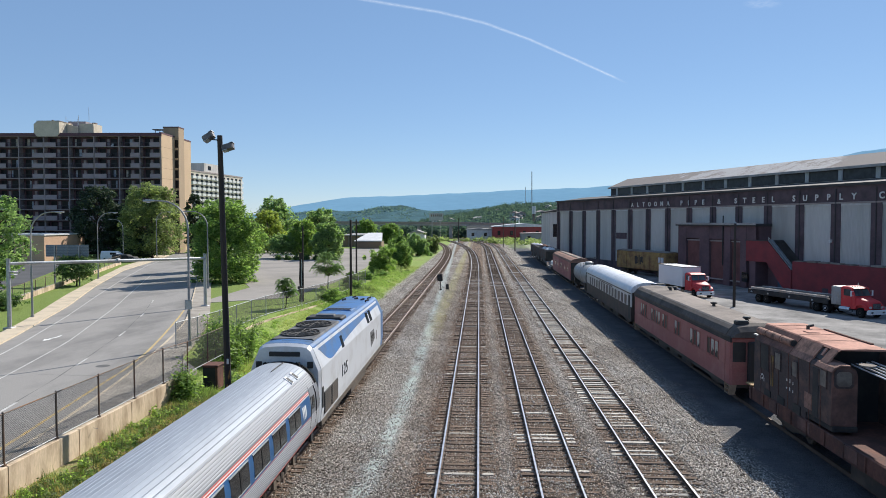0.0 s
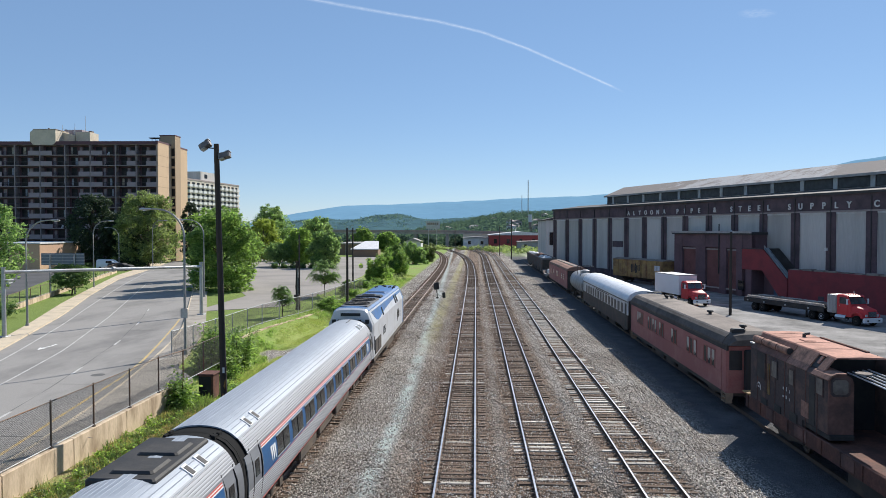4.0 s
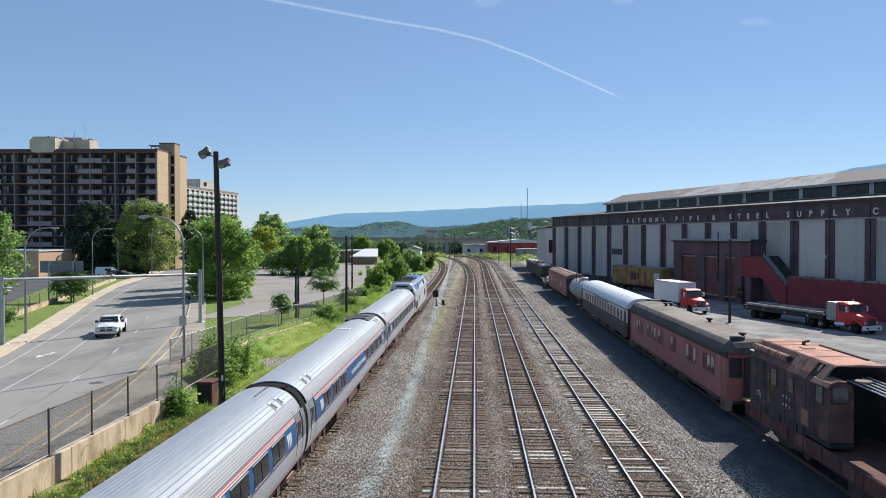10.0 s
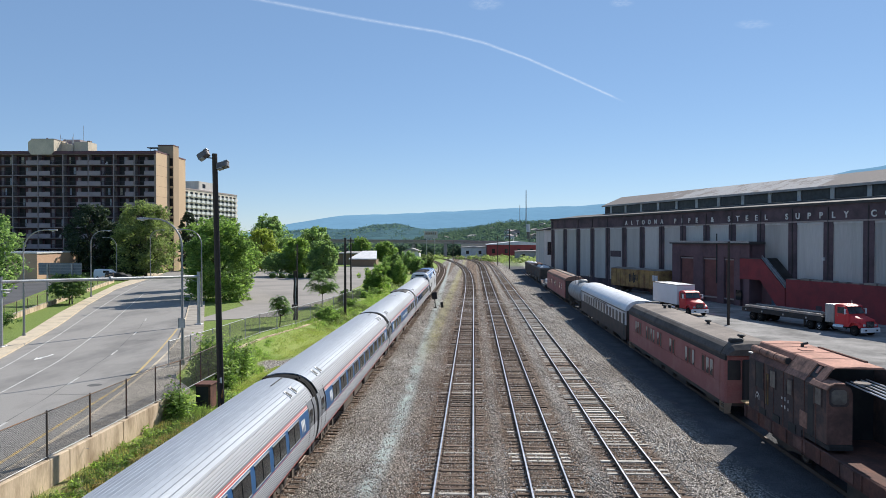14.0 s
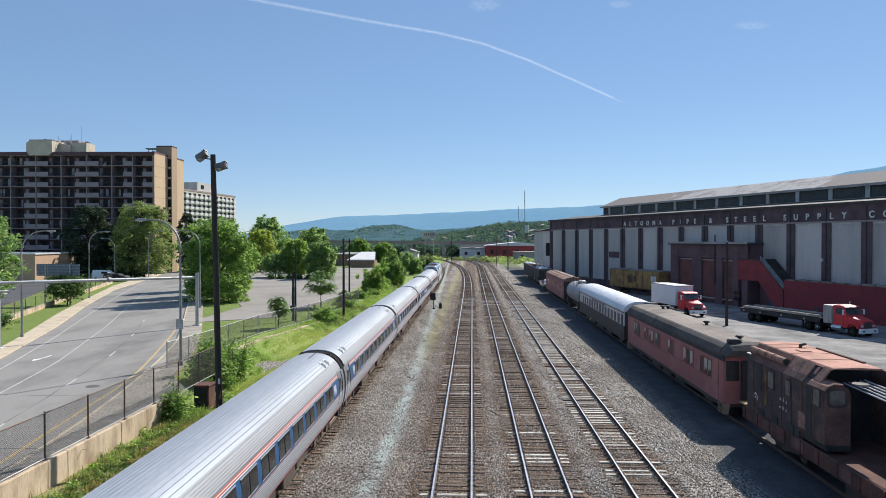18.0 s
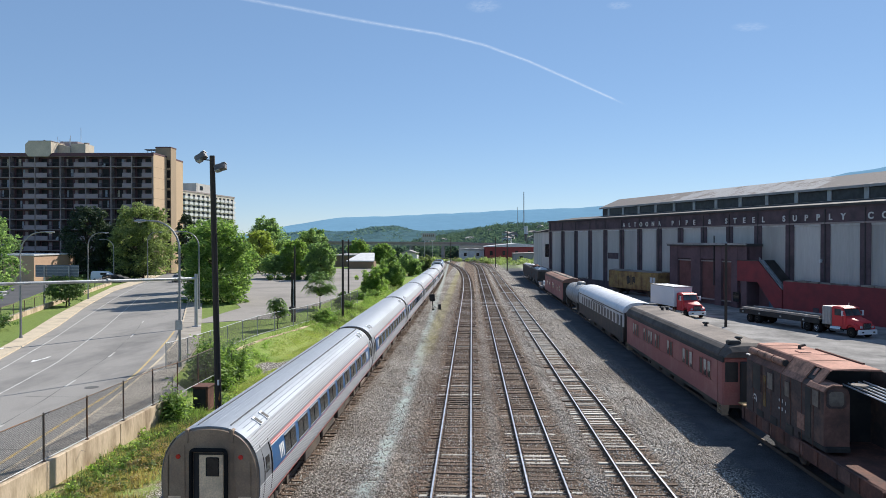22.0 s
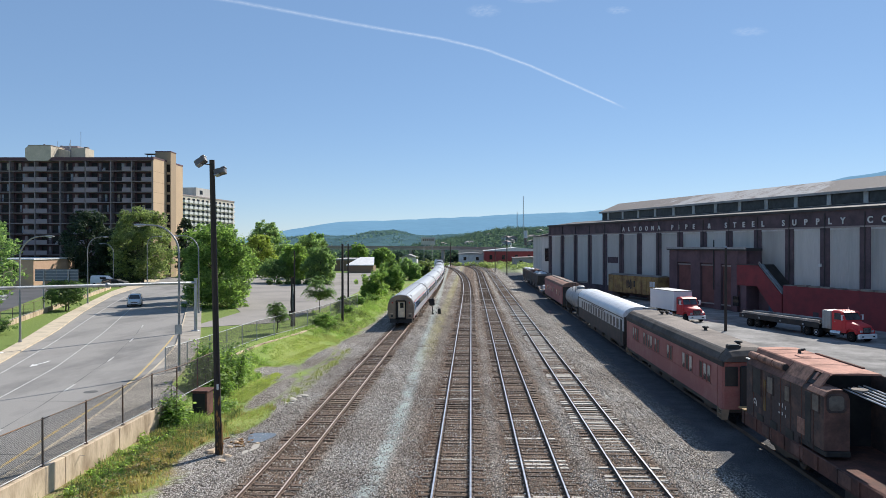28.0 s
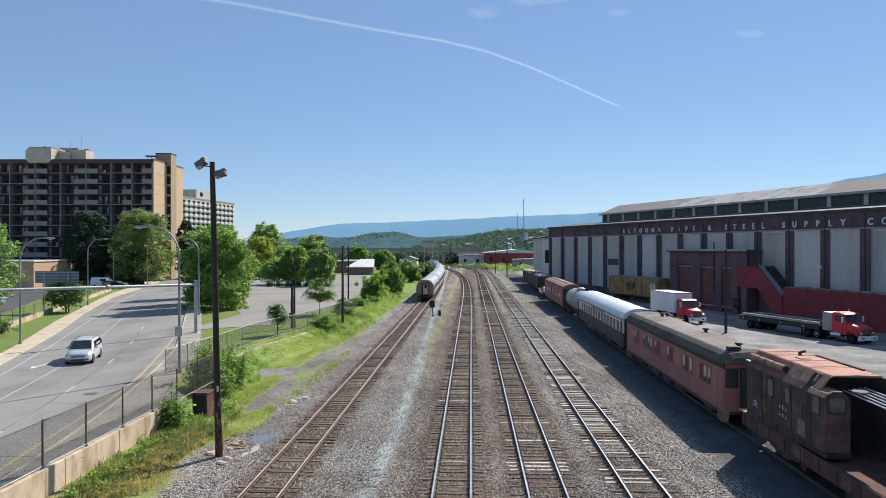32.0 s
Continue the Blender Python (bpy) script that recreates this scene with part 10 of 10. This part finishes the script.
def make_pickup():
    c = thing("pickup_truck", "silver-white crew cab pickup truck driving along the road", "truck")
    part("body", body_loft([(-2.82, 0.7, 0.62, 0.62, 0.95), (-2.76, 0.86, 0.78, 0.5, 1.04), (-2.55, 0.94, 0.84, 0.44, 1.1), (-1.9, 0.98, 0.88, 0.42, 1.16), (-1.25, 0.99, 0.93, 0.42, 1.2), (-0.4, 0.99, 0.94, 0.42, 1.22), (1.12, 0.99, 0.94, 0.42, 1.22)]), M["car_white"], c, soft=True)
    part("hood_bulge", body_loft([(-2.6, 0.34, 0.26, 1.0, 1.12), (-2.2, 0.42, 0.34, 1.0, 1.19), (-1.3, 0.46, 0.4, 1.0, 1.24)]), M["car_white"], c, soft=True)
    part("bed", Build().bevel_box(-0.99, -0.89, 1.14, 2.82, 0.5, 1.22, 0.04).bevel_box(0.89, 0.99, 1.14, 2.82, 0.5, 1.22, 0.04).bevel_box(-0.99, 0.99, 2.72, 2.84, 0.5, 1.22, 0.03).box(-0.89, 0.89, 1.14, 2.72, 0.55, 0.72), M["car_white"], c)
    part("bed_liner", Build().box(-0.88, 0.88, 1.16, 2.71, 0.73, 0.77), M["black"], c)
    part("cabin", body_loft([(-1.3, 0.9, 0.86, 1.1, 1.22), (-0.95, 0.93, 0.8, 1.1, 1.48), (-0.55, 0.94, 0.74, 1.1, 1.7), (-0.1, 0.94, 0.73, 1.1, 1.77), (0.8, 0.94, 0.73, 1.1, 1.76), (1.05, 0.93, 0.74, 1.1, 1.64), (1.12, 0.92, 0.8, 1.1, 1.3)]), M["car_white"], c, soft=True)
    pane(c, "windscreen", [(-0.82, -1.2, 1.27), (0.82, -1.2, 1.27), (0.66, -0.58, 1.7), (-0.66, -0.58, 1.7)], (0, -0.55, 0.83))
    pane(c, "rear_window", [(-0.62, 1.12, 1.32), (0.62, 1.12, 1.32), (0.58, 1.06, 1.62), (-0.58, 1.06, 1.62)], (0, 1, 0.1))
    for s in (-1, 1):
        for y0, y1, q in ((-0.85, 0.05, 0.36), (0.13, 0.88, 0.02)):
            pane(c, "side_window", [(s * 0.95, y0, 1.26), (s * 0.95, y1, 1.26), (s * 0.8, y1 - 0.04, 1.64), (s * 0.8, y0 + q, 1.64)], (s * 0.94, 0, 0.3))
        part("headlight", Build().bevel_box(s * 0.72 - 0.15, s * 0.72 + 0.15, -2.83, -2.68, 0.82, 1.0, 0.03), M["lamp_lens"], c)
        part("turn_signal", Build().bevel_box(s * 0.88 - 0.05, s * 0.88 + 0.05, -2.78, -2.62, 0.8, 0.98, 0.02), M["line_yellow"], c)
        part("mirror", Build().bevel_box(s * 1.1 - 0.11, s * 1.1 + 0.11, -0.95, -0.82, 1.22, 1.44, 0.03), M["black"], c)
        for y in (-1.85, 1.85):
            car_wheel(c, s * 0.88, y, 0.39, 0.26)
        part("wheel_arch", Build().rod((s * 0.99, -1.85, 0.42), (s * 0.996, -1.85, 0.42), 0.47, k=18).rod((s * 0.99, 1.85, 0.42), (s * 0.996, 1.85, 0.42), 0.47, k=18), M["black"], c)
        part("tail_light", Build().bevel_box(s * 0.9 - 0.08, s * 0.9 + 0.08, 2.78, 2.87, 0.8, 1.18, 0.02), M["red_lamp"], c)
        part("door_handle", Build().box(s * 0.995 - 0.015, s * 0.995 + 0.015, -0.12, 0.05, 1.02, 1.06).box(s * 0.995 - 0.015, s * 0.995 + 0.015, 0.72, 0.88, 1.02, 1.06), M["black"], c)
    part("grille", Build().bevel_box(-0.52, 0.52, -2.88, -2.72, 0.68, 1.02, 0.05), M["black"], c)
    part("grille_bar", Build().box(-0.05, 0.05, -2.92, -2.86, 0.66, 1.04).box(-0.53, 0.53, -2.92, -2.86, 0.82, 0.89).box(-0.56, 0.56, -2.9, -2.84, 1.0, 1.06), M["car_white"], c)
    part("bumper", Build().bevel_box(-0.95, 0.95, -2.95, -2.76, 0.42, 0.64, 0.05), M["chrome"], c)
    part("air_dam", Build().bevel_box(-0.8, 0.8, -2.86, -2.7, 0.26, 0.42, 0.04), M["black"], c)
    part("rear_bumper", Build().bevel_box(-0.9, 0.9, 2.82, 2.95, 0.45, 0.62, 0.04), M["chrome"], c)
    shrink(c, 0.96)
    return c


M["car_glass"] = glass_dark("dark_car_glass", (0.015, 0.017, 0.02), 0.06, 0.6)
MINIVAN = make_minivan()
PICKUP = make_pickup()

# parked vans by the low building
def make_parked(x, y, turn, name, label, mat, h):
    c = thing(name, label, "van", m=pose(x, y, 1.09, 0, 0, turn))
    part("body", body_loft([(-2.6, 0.85, 0.8, 0.35, 0.9), (-2.2, 0.98, 0.95, 0.3, 1.15), (-1.2, 0.98, 0.85, 0.3, h - 0.3), (-0.6, 0.98, 0.84, 0.3, h), (2.4, 0.98, 0.84, 0.3, h), (2.6, 0.95, 0.8, 0.35, h - 0.1)]), M[mat], c)
    for s in (-1, 1):
        part("side_window", Build().box(s * 0.95 - 0.03, s * 0.95 + 0.03, -1.2, 0.2, h - 0.75, h - 0.3), M["window"], c)
        for yy in (-1.6, 1.6):
            car_wheel(c, s * 0.88, yy)


make_parked(-78.6, 150, 80, "parked_van", "white van parked by the low brick building", "truck_white", 2.2)
make_parked(-74.5, 147, 84, "parked_suv", "dark car parked by the low brick building", "black", 1.6)


def drive(speed_rows):
    """Poses along (x, y) places at given times, nose first."""
    ts = [r[0] for r in speed_rows]
    xs = [r[1] for r in speed_rows]
    ys = [r[2] for r in speed_rows]
    rows = []
    for i, t in enumerate(ts):
        a, b = max(0, i - 1), min(len(ts) - 1, i + 1)
        dx, dy = xs[b] - xs[a], ys[b] - ys[a]
        z = 1.103 if -4 < ys[i] < 188 else ground_z(xs[i], ys[i]) - 0.008
        rows.append((t, pose(xs[i], ys[i], z, 0, 0, math.degrees(math.atan2(dx, -dy)))))
    return rows


def road_traffic():
    pick = [(0, -92.0, 280.0), (3.0, -78.0, 214.0), (5.0, -63.5, 168.0), (6.0, -58.0, 146.0), (7.0, -52.6, 124.5), (7.5, -49.8, 113.5), (8, -46.6, 102.8), (8.5, -43.0, 92.0), (9, -39.5, 81.5), (9.5, -35.9, 71.9), (10, -32.5, 62.4),
            (10.5, -29.5, 53.3), (11, -27.1, 44.2), (11.5, -24.6, 34.8), (12, -22.4, 25.5), (13, -18.2, 6.0), (14, -14.5, -14.0), (16, -8, -52), (32, 30, -300)]
    walk(PICKUP, drive(pick))
    van = [(0, -122.0, 390.0), (16, -80.0, 216.0), (20, -68.5, 172.0), (22, -62.5, 148.5), (23, -60.0, 138.6), (25.2, -56.2, 124.0), (26.5, -53.4, 114.5), (27.5, -50.8, 106.0), (28, -48.6, 100.3), (28.5, -46.2, 94.9), (29, -43.9, 89.5),
           (29.5, -41.3, 83.6), (30, -38.8, 77.6), (30.5, -36.5, 72.0), (31, -34.4, 66.0), (31.5, -32.2, 59.7), (32, -30.1, 53.3)]
    walk(MINIVAN, drive([(t, x + 0.3, y + 0.6) for t, x, y in van]))


# ---------------------------------------------------------------- ties, one by one
def lay_ties():
    rnd = random.Random(21)
    shapes = []
    for i in range(4):
        b = Build()
        l, w, h = 1.28 + 0.03 * i, 0.11 + 0.004 * (i % 2), 0.02 + 0.012 * (i % 3)
        b.bevel_box(-l, l, -w, w, -0.12, h, 0.016)
        shapes.append((b.mesh("tie", M["tie"]), b.mesh("tie", M["tie_pale"])))
    plate = Build()
    for s in (-1, 1):
        plate.bevel_box(s * 0.752 - 0.17, s * 0.752 + 0.17, -0.09, 0.09, 0.0, 0.02, 0.004)
        for q in (-0.12, 0.12):
            plate.box(s * 0.752 + q - 0.02, s * 0.752 + q + 0.02, -0.03, 0.03, 0.02, 0.05)
    for k, track in enumerate(TRACKS):
        far = Build()
        plates = Build()
        l = 21.0
        n = 0
        while l < 420:
            p, a = on_line(k, l)
            jit = rnd.uniform(-0.06, 0.06)
            turn = a + rnd.uniform(-0.015, 0.015)
            pale = (k == 2 and 31.4 < l < 32.7) or rnd.random() < (0.72 if k == 3 and 30 < l < 115 else 0.2 if k == 3 else 0.0 if k == 0 else 0.05)
            if n < 190:
                o = new("tie", rnd.choice(shapes)[1 if pale else 0])
                o.parent = track
                o.matrix_basis = Matrix.Translation((p.x + jit, p.y, rnd.uniform(-0.03, 0.008))) @ Matrix.Rotation(turn, 4, "Z")
                if n < 110:
                    m = Matrix.Translation((p.x, p.y, 0.035)) @ Matrix.Rotation(a, 4, "Z")
                    base = len(plates.v)
                    plates.v += [tuple(m @ Vector(v)) for v in plate.v]
                    plates.f += [tuple(base + i for i in f) for f in plate.f]
                    plates.mi += plate.mi
            else:
                m = Matrix.Translation((p.x + jit, p.y, 0)) @ Matrix.Rotation(turn, 4, "Z")
                far.box(-1.3, 1.3, -0.11, 0.11, -0.1, 0.03, 1 if pale else 0, m)
            n += 1
            l += rnd.uniform(0.5, 0.56)
        ob = part("far_ties", far, [M["tie"], M["tie_pale"]], track, kind="stuff")
        ob = part("tie_plates", plates, M["rail_side"], track, kind="stuff")


lay_ties()


# ---------------------------------------------------------------- loose ballast stones
def scatter_stones(count):
    rng = np.random.default_rng(4)
    y = 23.0 + 110.0 * rng.random(count) ** 2.3
    x = rng.uniform(-11.4, 11.0, count)
    thin = rng.random(count) < np.clip(0.35 + 0.9 * np.abs(np.sin(x * 1.3 + 0.25 * y) * np.sin(0.31 * y + x)), 0, 1)
    x, y = x[thin], y[thin]
    n = len(x)
    r = rng.uniform(0.022, 0.052, n)
    z = rng.uniform(-0.005, 0.02, n)
    shape = np.array([(1, 0, 0), (-1, 0, 0), (0, 1, 0), (0, -1, 0), (0, 0, 0.8), (0, 0, -0.8)], float)
    v = shape[None] * r[:, None, None] * rng.uniform(0.55, 1.3, (n, 6, 1))
    a = rng.uniform(0, 6.283, n)
    ca, sa = np.cos(a)[:, None], np.sin(a)[:, None]
    tilt = rng.normal(0, 0.5, (n, 1))
    vx, vy = v[:, :, 0] * ca - v[:, :, 1] * sa, v[:, :, 0] * sa + v[:, :, 1] * ca
    v = np.stack([vx + x[:, None], vy + y[:, None], v[:, :, 2] + vx * tilt + z[:, None]], 2).reshape(-1, 3)
    tri = np.array([(0, 2, 4), (2, 1, 4), (1, 3, 4), (3, 0, 4), (2, 0, 5), (1, 2, 5), (3, 1, 5), (0, 3, 5)])
    f = (tri[None] + 6 * np.arange(n)[:, None, None]).reshape(-1, 3)
    me = array_mesh("ballast_stones", v, f, M["stone"])
    tagged(new("ballast_stones", me), "loose grey crushed-stone ballast round the tracks", "gravel", kind="stuff")


scatter_stones(120000)


def motions():
    train_motion()
    road_traffic()
    # the contrail drifts slowly towards the yard
    walk(CONTRAIL, [(t, pose(-61 + 2.04 * t, 0, 0)) for t in (0, 8, 16, 24, 32)])


motions()
